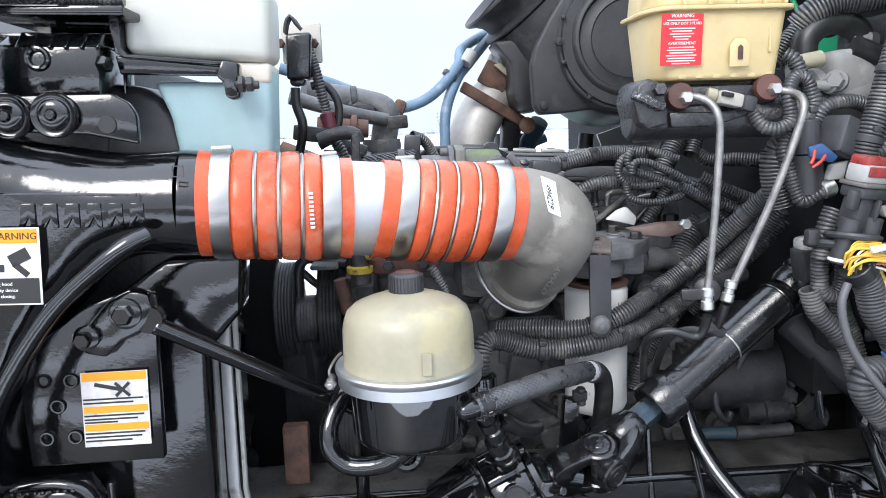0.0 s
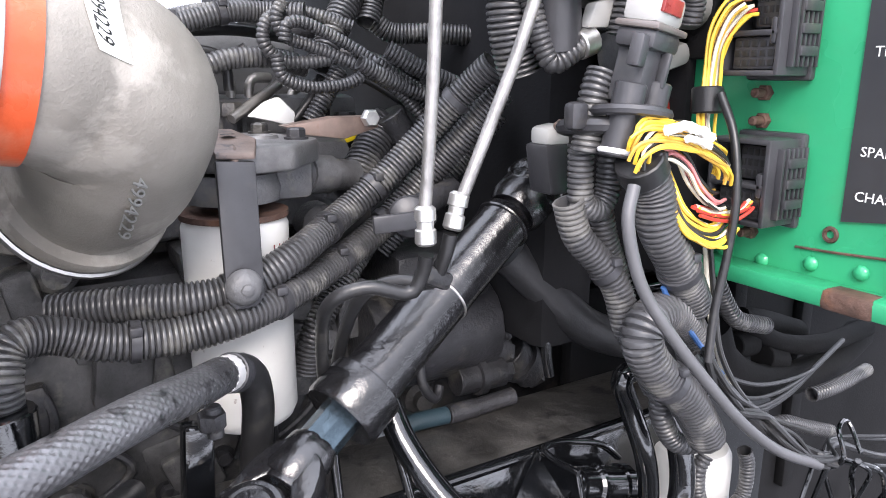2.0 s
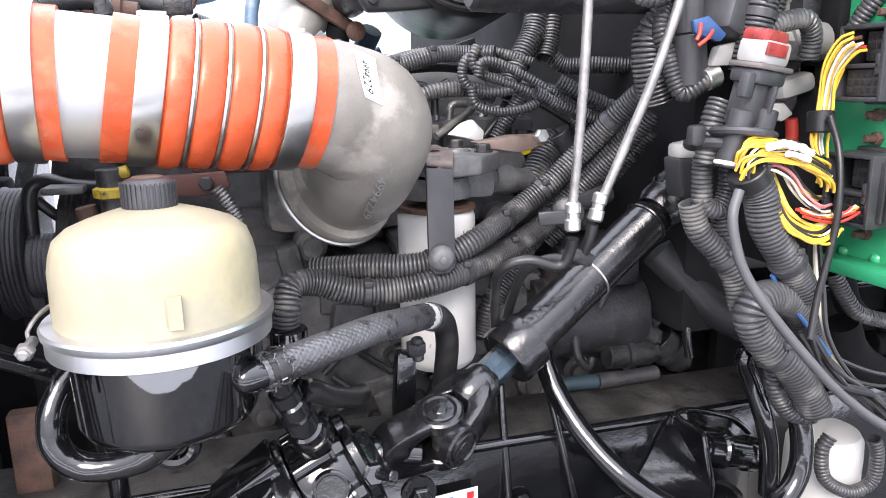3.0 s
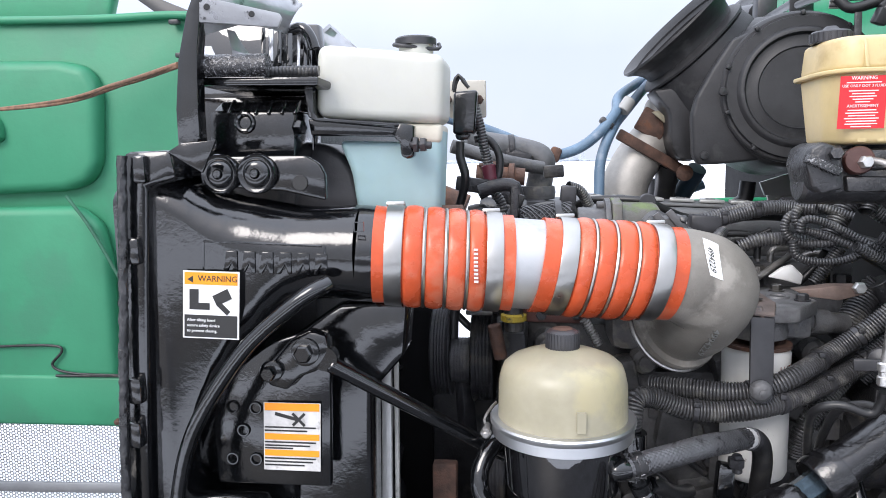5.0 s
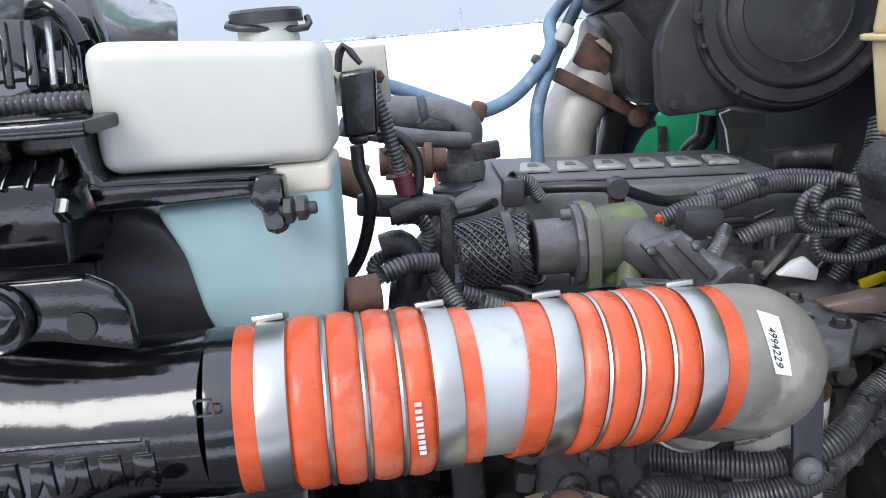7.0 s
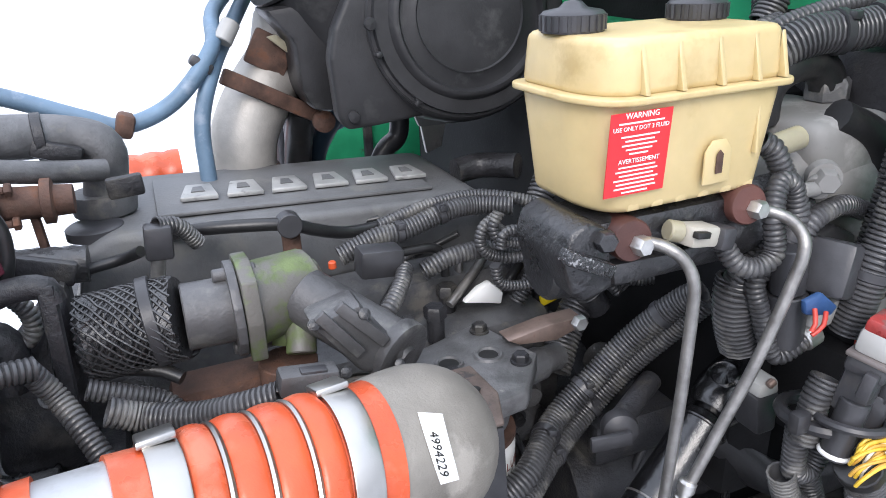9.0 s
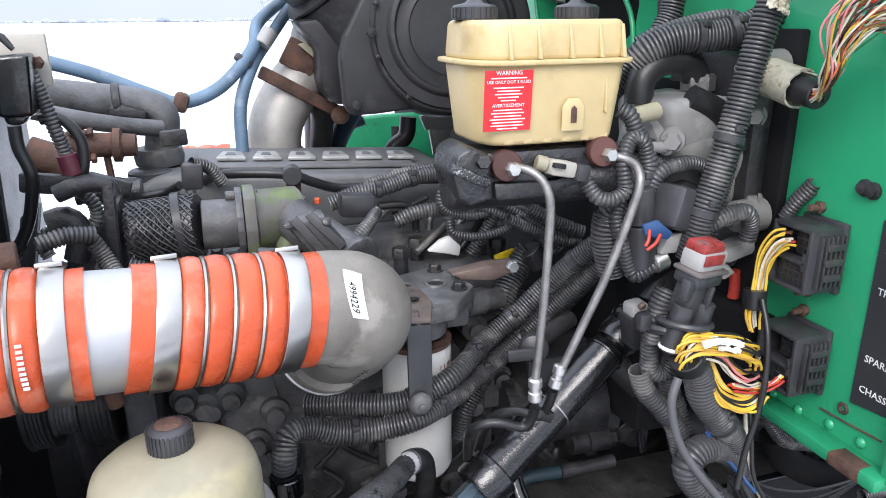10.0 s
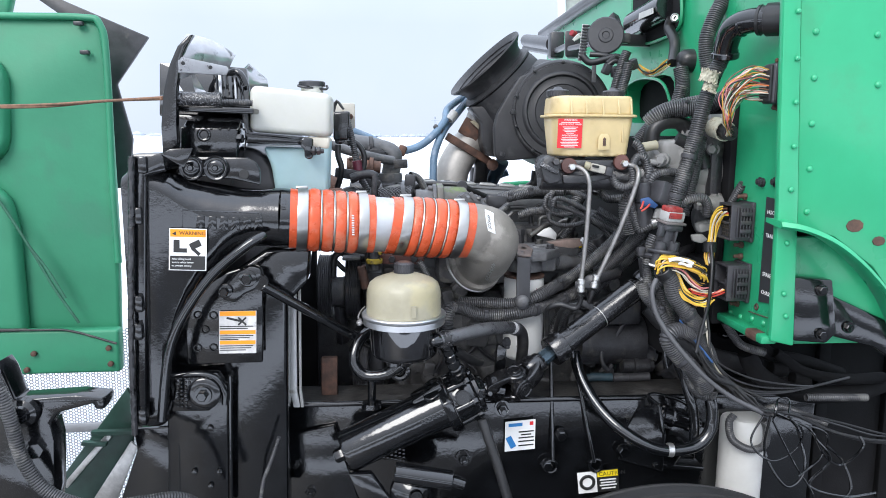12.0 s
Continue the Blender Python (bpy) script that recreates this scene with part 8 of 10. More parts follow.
part("cylinder", Geo().lathe(GA, GD, [(0, 0.030), (0.003, 0.040), (0.010, 0.043), (GP * 0.75, 0.0445), (GP - 0.016, 0.0465), (GP, 0.0475)], 40), M_GLOSS, gear)
part("end_plug", Geo().hexa(GA, -GD, 0.014, 0.022), M_GLOSS, gear)
square = [on_gear(GP - 0.018, 45 * k + 22.5, 0.056 if k % 2 else 0.052) for k in range(8)]
part("flange", Geo().slab(square, GD * 0.020, 0.003, 2), M_GLOSS, gear, "cast flange of the gear housing")
part("valve_housing", Geo().lathe(GA + GD * (GP + 0.0035), GD, [(0, 0.048), (0.003, 0.0500), (0.040, 0.0485), (0.046, 0.046)], 40), M_GLOSS, gear)
part("end_plate", Geo().lathe(GA + GD * (GP + 0.0525), GD, [(0, 0.0475), (0.002, 0.0495), (0.009, 0.0490), (0.011, 0.046), (0.013, 0.030), (0.022, 0.024), (0.024, 0.020)], 40), M_GLOSS, gear)
for turn in (-70, -15, 38, 92, 150):
    seat = on_gear(GP + 0.004, turn, 0.0475)
    part("housing_bolt", Geo().rod(seat, seat + GD * 0.036, 0.0085).lathe(seat + GD * 0.036, GD, [(0, 0.0115), (0.003, 0.0115), (0.0035, 0.009)], 16).hexa(seat + GD * 0.039, GD, 0.0085, 0.009), M_GLOSS, gear)
part("top_pad", Geo().slab([on_gear(GP - 0.070, -26, 0.050), on_gear(GP - 0.004, -26, 0.062), on_gear(GP - 0.004, 26, 0.062), on_gear(GP - 0.070, 26, 0.050)], GU * -0.022, 0.004, 2), M_GLOSS, gear, "raised flat mounting pad")
for turn, along in ((72, GP + 0.026), (28, GP - 0.028)):
    face = on_gear(along, turn, 0.044)
    part("round_plug", Geo().lathe(face, gear_way(turn), [(0, 0.0170), (0.008, 0.0170), (0.009, 0.0155), (0.0075, 0.0150), (0.0075, 0.0135), (0.0085, 0.0130), (0.0085, 0)], 28), M_GLOSS, gear)
part("valve_screw", Geo().rod(on_gear(GP + 0.022, 20, 0.045), on_gear(GP + 0.022, 20, 0.064), 0.007).hexa(on_gear(GP + 0.022, 20, 0.060), gear_way(20), 0.0095, 0.008), M_GLOSS, gear)
part("bleed_stud", Geo().rod(on_gear(GP + 0.060, 80, 0.040), on_gear(GP + 0.078, 84, 0.070), 0.0055).hexa(on_gear(GP + 0.064, 81, 0.047), gear_way(84), 0.010, 0.009), M_GLOSS, gear)
part("input_stub", Geo().rod(GA + GD * (GP + 0.070), JL - SD * -0.03, 0.014), M_GLOSS, gear)
for k in range(9):
    a, b = on_gear(GP - 0.070 + 0.008 * k, 84, 0.0455), on_gear(GP - 0.064 + 0.008 * k, 84, 0.0455)
    part("cast_letter", Geo().beam(a, b, 0.004, 0.009, 0.001, up=gear_way(174)), M_GLOSS, gear)
part("side_cover", Geo().lathe((0.103, 0.800, 0.884), (0.1, -1, 0.15), [(0, 0.050), (0.012, 0.048), (0.018, 0.036), (0.024, 0.030), (0.030, 0.014), (0.040, 0.012), (0.040, 0)], 28), M_GLOSS, gear)
part("lower_barrel", Geo().rod((0.063, 0.770, 0.942), (0.178, 0.770, 0.920), 0.020).rod((0.178, 0.770, 0.920), (0.204, 0.770, 0.911), 0.012), M_GLOSS, gear)
part("pitman_arm", Geo().slab([(-0.029, 0.770, 0.940), (0.017, 0.770, 0.939), (0.075, 0.770, 0.853), (0.005, 0.770, 0.853)], (0, 0.02, 0), 0.004), M_GLOSS, gear)
for p in ((-0.147, 0.895, 0.912), (-0.117, 0.895, 0.845), (0.205, 0.800, 0.955), (0.283, 0.800, 1.060)):
    part("bolt", Geo().lathe(p, (0, -1, 0), [(0, 0.017), (0.005, 0.017)], 18).hexa(V(*p) + V(0, -0.005, 0), (0, -1, 0), 0.012, 0.012).rod(V(*p) + V(0, -0.015, 0), V(*p) + V(0, -0.03, 0), 0.006), M_GLOSS, gear)
casting_text = Geo()
for i in range(6):
    for j in range(4):
        casting_text.box(V((0.042, 0.778, 0.994)) + V(0.008 * i, 0, -0.008 * j - 0.002 * i), (0.005, 0.002, 0.004), 0.0008)
part("cast_marks", casting_text, M_GLOSS, gear)["kind"] = "stuff"
part("plate", Geo().slab([(-0.187, 0.885, 0.969), (-0.064, 0.885, 0.994), (-0.004, 0.885, 0.789), (-0.216, 0.885, 0.790)], (0, 0.014, 0), 0.004), M_GLOSS, gear, "rough painted mounting plate")
single("steering_hose", Geo().tube([(0.239, 0.770, 1.048), (0.251, 0.760, 1.010), (0.268, 0.750, 0.960), (0.292, 0.740, 0.880)], 0.010), M_RUBBER, "black rubber steering hose", "hose")

fitting = thing("fitting_cluster", V((0.191, 0.780, 1.140)), "gloss black hydraulic elbow and unions under the braided hose", "fitting")
nose = V((0.150, 0.724, 1.226))
part("nose", Geo().lathe(nose, V((-0.028, -0.013, 0.002)), [(0, 0.0112), (0.005, 0.0118), (0.014, 0.0116), (0.019, 0.0100), (0.022, 0.0070), (0.0235, 0.0035), (0.024, 0)], 28), M_GLOSS, fitting)
COL = [V(0.160, 0.733, 1.218), V(0.169, 0.741, 1.194), V(0.180, 0.750, 1.166), V(0.190, 0.762, 1.146)]
for p, q, r in ((COL[0], COL[1], 0.0105), (COL[1], COL[2], 0.0120), (COL[2], COL[3], 0.0145)):
    n = (q - p).length
    part("union", Geo().lathe(p, q - p, [(0, r * 0.75), (0.002, r * 0.92), (n * 0.45, r * 0.92), (n * 0.48, r * 1.15), (n * 0.86, r * 1.15), (n * 0.90, r * 0.85), (n * 1.05, r * 0.85)], 20), M_GLOSS, fitting)
part("side_line", Geo().tube([(0.178, 0.752, 1.196), (0.190, 0.765, 1.190), (0.205, 0.790, 1.172), (0.228, 0.830, 1.150), (0.245, 0.870, 1.135)], 0.0095, seg=14), M_RUBBER, fitting, "black rubber line")
part("side_union", Geo().hexa((0.176, 0.751, 1.197), (0.4, 0.6, -0.2), 0.0115, 0.014), M_GLOSS, fitting)

# ---- the braided hose and the large looms ----
braid = thing("braided_hydraulic_hose", V((0.242, 0.800, 1.212)), "black braided hydraulic hose with crimped ends", "hose")
part("hose", Geo().tube([(0.149, 0.725, 1.226), (0.175, 0.738, 1.229), (0.205, 0.755, 1.231), (0.245, 0.785, 1.230), (0.280, 0.820, 1.222), (0.308, 0.858, 1.212)], 0.0122, seg=72, step=0.0010, braid=0.07), M_BRAID, braid)
frayed = Geo()
rw = random.Random(17)
wd = V(0.028, 0.014, 0.003).normalized()
ws = wd.orthogonal().normalized()
for k in range(70):
    a0, b0, h0 = rw.uniform(0, 6.28), rw.uniform(-0.9, 0.9), rw.uniform(0.000, 0.022)
    strand = []
    for q in range(4):
        c = a0 + b0 * q / 3
        strand.append(V(0.147, 0.724, 1.226) + wd * (h0 + rw.uniform(-0.002, 0.005)) + (ws * math.cos(c) + wd.cross(ws) * math.sin(c)) * (0.0130 + 0.0015 * q * rw.random()))
    frayed.tube(strand, 0.0007, seg=4, step=0.004)
part("frayed_wrap", frayed, M_BRAID, braid, "frayed ends of the braid")["kind"] = "stuff"
part("wrap_tape", Geo().lathe((0.152, 0.7265, 1.2263), wd, [(0, 0.0122), (0.001, 0.0136), (0.006, 0.0133), (0.007, 0.0140), (0.016, 0.0137), (0.017, 0.0122)], 24), M_RUBBER, braid, "black tape at the hose end")
part("paint_band", Geo().rod((0.306, 0.855, 1.213), (0.315, 0.868, 1.208), 0.0131), M_SOILED, braid, "white painted ring")
part("clamp", Geo().lathe((0.315, 0.868, 1.208), V(0.012, 0.014, -0.008), [(0, 0.0130), (0.001, 0.0145), (0.012, 0.0145), (0.013, 0.0130)], 24), M_DARK, braid)
part("down_hose", Geo().tube([(0.314, 0.866, 1.209), (0.327, 0.880, 1.203), (0.338, 0.892, 1.188), (0.342, 0.898, 1.163), (0.340, 0.902, 1.128), (0.336, 0.905, 1.079)], 0.0125, seg=16), M_RUBBER, braid, "black rubber continuation hose")
part("drain_cock", Geo().rod((0.300, 0.860, 1.190), (0.301, 0.860, 1.166), 0.006).hexa((0.299, 0.860, 1.185), (0, 0, -1), 0.010, 0.012), M_DARK, braid)
part("standpipe", Geo().slab([(0.282, 0.870, 1.171), (0.303, 0.870, 1.168), (0.299, 0.870, 1.091), (0.277, 0.870, 1.096)], (0, 0.02, 0), 0.004), M_GLOSS, braid)


def loom(pts, r, label="black corrugated plastic wiring loom", ridge=0.0043, ties=(), group="wiring looms", seg=12):
    """One corrugated loom as a thing, with cable ties at fractions of its run."""
    line = smooth_line(pts, 0.004)
    if not ties:
        return single("wiring_loom", Geo().tube(pts, r, ridge=ridge, seg=seg), M_LOOM, label, "wiring loom", group)
    t = thing("wiring_loom", line[0], label, "wiring loom", group)
    part("sleeve", Geo().tube(pts, r, ridge=ridge, seg=seg), M_LOOM, t)
    for f in ties:
        i = min(len(line) - 3, max(1, int(f * (len(line) - 1))))
        d = (line[i + 1] - line[i - 1]).normalized()
        tie = part("cable_tie", Geo().lathe(line[i] - d * 0.004, d, [(0, r * 0.95), (0.0005, r * 1.10), (0.0075, r * 1.10), (0.008, r * 0.95)], 16), M_BLACK, t, "black cable tie")
        part("tie_head", Geo().box(line[i] + V(0, -r * 0.8, r * 0.8), (0.009, 0.008, 0.007), 0.0015), M_BLACK, tie)
    return t


loom([(0.213, 0.981, 1.237), (0.261, 0.961, 1.241), (0.3115, 0.945, 1.2415), (0.351, 0.944, 1.2466), (0.396, 0.950, 1.265), (0.453, 0.993, 1.283), (0.502, 1.000, 1.314), (0.546, 0.994, 1.356), (0.579, 0.970, 1.399), (0.594, 0.948, 1.422)], 0.0140, ties=(0.28, 0.52, 0.66, 0.9), ridge=0.0043)
loom([(0.177, 0.910, 1.196), (0.179, 0.910, 1.218), (0.186, 0.920, 1.237), (0.211, 0.930, 1.236), (0.248, 0.930, 1.223), (0.297, 0.928, 1.220), (0.338, 0.926, 1.226), (0.389, 0.949, 1.232), (0.454, 0.993, 1.243), (0.510, 1.016, 1.266), (0.556, 1.011, 1.310), (0.592, 0.991, 1.355), (0.617, 0.967, 1.397)], 0.0145, ties=(0.22, 0.42, 0.58, 0.7), ridge=0.0043)
part("boot", Geo().rod((0.179, 0.900, 1.200), (0.179, 0.900, 1.175), 0.019), M_GLOSS, thing("loom_boot", V((0.179, 0.900, 1.175)), "black moulded boot on the loom end", "boot"))
loom([(0.527, 1.057, 1.228), (0.566, 1.047, 1.275), (0.612, 1.036, 1.322), (0.647, 1.015, 1.373)], 0.013, ties=(0.5,))
loom([(0.428, 1.036, 1.118), (0.441, 1.036, 1.159), (0.473, 1.047, 1.200), (0.512, 1.057, 1.242)], 0.014)
loom([(0.499, 1.068, 1.289), (0.528, 1.089, 1.326), (0.552, 1.100, 1.353), (0.562, 1.100, 1.362)], 0.020, ridge=0.0054)
copper = thing("copper_strap", V((0.467, 1.068, 1.353)), "bent copper-coloured metal strap with bolt", "strap")
part("strap", Geo().slab([(0.422, 1.036, 1.364), (0.472, 1.036, 1.371), (0.513, 1.036, 1.371), (0.518, 1.036, 1.360), (0.481, 1.036, 1.350), (0.436, 1.036, 1.356)], (0, 0.025, 0), 0.0015), M_COPPER, copper)
part("bolt", Geo().hexa((0.504, 1.031, 1.370), (0, -1, 0), 0.009, 0.009), M_ZINC, copper)
part("cap", Geo().rod((0.554, 1.089, 1.370), (0.570, 1.089, 1.345), 0.018), M_DARK, copper)
hanger = thing("loom_hanger", V(0.502, 0.941, 1.270), "black steel loom hanger with a domed bolt", "bracket")
part("dome", Geo().lathe((0.502, 0.946, 1.287), (-0.35, -0.9, 0.1), [(-0.010, 0.018), (0, 0.0195), (0.005, 0.018), (0.009, 0.011), (0.010, 0)], 24), M_BLACK, hanger)
part("arm", Geo().beam((0.463, 0.940, 1.284), (0.505, 0.930, 1.287), 0.007, 0.016, 0.002), M_BLACK, hanger)
part("pipe", Geo().rod((0.508, 0.955, 1.290), (0.575, 0.990, 1.300), 0.012), M_DARK, hanger)
# looms on the head
loom([(0.282, 1.160, 1.443), (0.324, 1.160, 1.457), (0.359, 1.160, 1.460), (0.410, 1.160, 1.473), (0.447, 1.160, 1.474), (0.484, 1.139, 1.473)], 0.0115, ties=(0.35, 0.6), ridge=0.0043)
loom([(0.336, 1.182, 1.462), (0.388, 1.182, 1.475), (0.447, 1.182, 1.479), (0.494, 1.160, 1.475), (0.539, 1.139, 1.461)], 0.0075, ridge=0.0043)
loom([(0.453, 1.118, 1.474), (0.435, 1.118, 1.462), (0.432, 1.118, 1.441), (0.449, 1.118, 1.425), (0.479, 1.107, 1.423), (0.510, 1.107, 1.429)], 0.0068, ridge=0.0044)
loom([(0.449, 1.107, 1.481), (0.442, 1.107, 1.464), (0.452, 1.107, 1.447), (0.479, 1.107, 1.438), (0.520, 1.097, 1.421), (0.563, 1.086, 1.395), (0.590, 1.076, 1.365)], 0.0068, ridge=0.0044)
loom([(0.370, 1.139, 1.415), (0.403, 1.139, 1.426), (0.449, 1.139, 1.427), (0.484, 1.139, 1.417)], 0.011, ridge=0.0048)
loom([(0.446, 1.097, 1.443), (0.450, 1.097, 1.459), (0.469, 1.097, 1.460), (0.511, 1.097, 1.442), (0.549, 1.086, 1.418), (0.588, 1.076, 1.395), (0.606, 1.065, 1.389)], 0.0065, ridge=0.0044)
loom([(0.433, 1.086, 1.430), (0.440, 1.086, 1.407), (0.473, 1.086, 1.398), (0.514, 1.086, 1.404), (0.541, 1.086, 1.424)], 0.0065, ridge=0.0044)
loom([(0.516, 1.076, 1.423), (0.558, 1.076, 1.402), (0.599, 1.065, 1.386), (0.622, 1.054, 1.387)], 0.008, ridge=0.0043)
loom([(0.500, 1.142, 1.420), (0.513, 1.150, 1.441), (0.532, 1.160, 1.472), (0.551, 1.171, 1.500), (0.563, 1.182, 1.535)], 0.017, ridge=0.0050)
loom([(0.566, 1.160, 1.467), (0.578, 1.171, 1.494), (0.586, 1.182, 1.536)], 0.014, ridge=0.0050)
loom([(0.477, 1.118, 1.362), (0.495, 1.118, 1.388), (0.505, 1.118, 1.404), (0.512, 1.118, 1.417)], 0.010, ridge=0.0044)
loom([(0.578, 1.168, 1.470), (0.598, 1.160, 1.457), (0.635, 1.139, 1.457), (0.686, 1.107, 1.455), (0.765, 1.060, 1.460)], 0.012, ridge=0.0044)
loom([(0.549, 1.107, 1.421), (0.585, 1.097, 1.388), (0.605, 1.086, 1.366)], 0.011, ridge=0.0044)
loom([(0.548, 1.076, 1.436), (0.582, 1.065, 1.416), (0.624, 1.054, 1.398)], 0.010, ridge=0.0044)
loom([(0.288, 1.044, 1.416), (0.304, 1.054, 1.428), (0.322, 1.076, 1.437), (0.335, 1.097, 1.444)], 0.009, ridge=0.0048)
connector_black = thing("head_connector", V((0.307, 1.107, 1.447)), "black plastic connector on the engine head", "connector")
part("body", Geo().box(V((0.310, 1.107, 1.453)), (0.046, 0.03, 0.030), 0.004, (0, 6, 0)), M_BLACK, connector_black)
for pts in ([(0.351, 1.182, 1.407), (0.371, 1.182, 1.422), (0.400, 1.182, 1.420), (0.412, 1.182, 1.403), (0.411, 1.182, 1.367)], [(0.400, 1.139, 1.366), (0.439, 1.160, 1.387), (0.470, 1.182, 1.402)], [(0.433, 1.182, 1.364), (0.434, 1.182, 1.403), (0.462, 1.192, 1.407)], [(0.478, 1.182, 1.356), (0.486, 1.192, 1.392), (0.523, 1.192, 1.399)]):
    single("injector_line", Geo().tube(pts, 0.0055, seg=10), M_LINE, "dull steel fuel injector line", "pipe", "injector lines")
for p in ((0.406, 1.160, 1.368), (0.506, 1.160, 1.376), (0.535, 1.160, 1.355), (0.369, 1.107, 1.373)):
    single("injector_fitting", Geo().rod(V(*p) + V(0, 0, -0.03), V(*p) + V(0, 0, 0.01), 0.010).hexa(V(*p), (0, 0, 1), 0.013, 0.014), M_RUST if p[0] < 0.36 else M_DARK, "small hexagonal injector fitting on the head", "fitting", "injector fittings")
single("white_rag", Geo().slab([(0.415, 1.129, 1.368), (0.434, 1.129, 1.383), (0.449, 1.129, 1.388), (0.466, 1.129, 1.371), (0.463, 1.129, 1.356), (0.442, 1.129, 1.362)], (0, 0.012, 0), 0.003), M_LABEL, "torn white paper tag behind the filter head", "tag")
single("yellow_tag", Geo().box(V((0.538, 1.139, 1.346)), (0.034, 0.006, 0.014), 0.002, (0, -15, 0)), M_YLAB, "small yellow tag on a pipe", "tag")
vent = thing("crankcase_vent_line", V((0.236, 1.180, 1.425)), "black rubber vent line over the valve cover", "hose")
part("hose", Geo().tube([(0.111, 1.245, 1.470), (0.141, 1.200, 1.487), (0.190, 1.178, 1.490), (0.234, 1.170, 1.486), (0.262, 1.176, 1.473), (0.300, 1.190, 1.458), (0.355, 1.200, 1.455), (0.429, 1.206, 1.458), (0.500, 1.215, 1.450)], 0.007), M_RUBBER, vent)
part("clip_post", Geo().box(V((0.236, 1.180, 1.452)), (0.020, 0.008, 0.06), 0.003), M_RUST, vent, "rusty clip post")
part("clip", Geo().rod(V((0.234, 1.162, 1.486)), V((0.234, 1.180, 1.486)), 0.0135), M_BLACK, vent)
part("branch", Geo().tube([(0.032, 1.203, 1.463), (0.068, 1.203, 1.468), (0.090, 1.182, 1.481)], 0.006), M_RUBBER, vent)
part("branch", Geo().tube([(0.106, 1.152, 1.514), (0.126, 1.165, 1.505), (0.142, 1.180, 1.480)], 0.009, ridge=0.0044), M_LOOM, vent)
single("top_pipe", Geo().tube([(0.496, 1.330, 1.464), (0.537, 1.330, 1.467), (0.574, 1.288, 1.471)], 0.018), M_DARK, "dark pipe at the rear of the valve cover", "pipe")
heat = thing("heat_shield_bracket", V((0.570, 1.584, 1.433)), "chipped white and grey sheet bracket behind the engine", "bracket")
part("sheet", Geo().slab([(0.561, 1.637, 1.493), (0.624, 1.637, 1.499), (0.605, 1.637, 1.419), (0.575, 1.637, 1.410)], (0, 0.01, 0), 0.002), M_EXH, heat)
part("sheet", Geo().slab([(0.532, 1.584, 1.501), (0.605, 1.584, 1.524), (0.616, 1.584, 1.471), (0.543, 1.584, 1.473)], (0, 0.01, 0), 0.002), M_CLEAR, heat)

# thin lines and small clips over the head
for pts, r in (([(0.339, 1.192, 1.462), (0.406, 1.192, 1.477), (0.467, 1.192, 1.477), (0.495, 1.182, 1.472)], 0.004), ([(0.351, 1.160, 1.434), (0.387, 1.160, 1.433), (0.403, 1.160, 1.421), (0.405, 1.160, 1.392)], 0.0055), ([(0.428, 1.171, 1.439), (0.400, 1.182, 1.424), (0.370, 1.182, 1.417)], 0.0045), ([(0.500, 1.139, 1.408), (0.490, 1.150, 1.383), (0.465, 1.150, 1.354)], 0.006), ([(0.534, 1.118, 1.411), (0.557, 1.107, 1.397), (0.589, 1.097, 1.375)], 0.006), ([(0.519, 1.129, 1.433), (0.556, 1.107, 1.423), (0.600, 1.097, 1.409)], 0.0085), ([(0.293, 1.076, 1.380), (0.304, 1.086, 1.405), (0.327, 1.097, 1.428)], 0.0075), ([(0.040, 1.054, 1.430), (0.063, 1.054, 1.423), (0.089, 1.044, 1.419), (0.106, 1.033, 1.412)], 0.006), ([(0.248, 1.245, 1.461), (0.283, 1.245, 1.448), (0.313, 1.245, 1.447), (0.356, 1.235, 1.451)], 0.005)):
    single("thin_head_line", Geo().tube(pts, r, seg=10), M_RUBBER, "thin black rubber line over the engine head", "hose", "head lines")
for p in ((0.126, 1.139, 1.392), (0.113, 1.139, 1.384), (0.354, 1.160, 1.341), (0.405, 1.203, 1.359), (0.280, 1.097, 1.394), (0.008, 1.033, 1.423)):
    q = V(*p)
    single("small_bolt", Geo().lathe(q, (0, -0.5, 1), [(0, 0.012), (0.003, 0.012)], 14).hexa(q + V(0, -0.0015, 0.003), (0, -0.5, 1), 0.008, 0.008), M_MOTOR, "dusty grey flange bolt on the engine", "bolt", "engine bolts")

# ---- firewall: connectors, looms, label ----


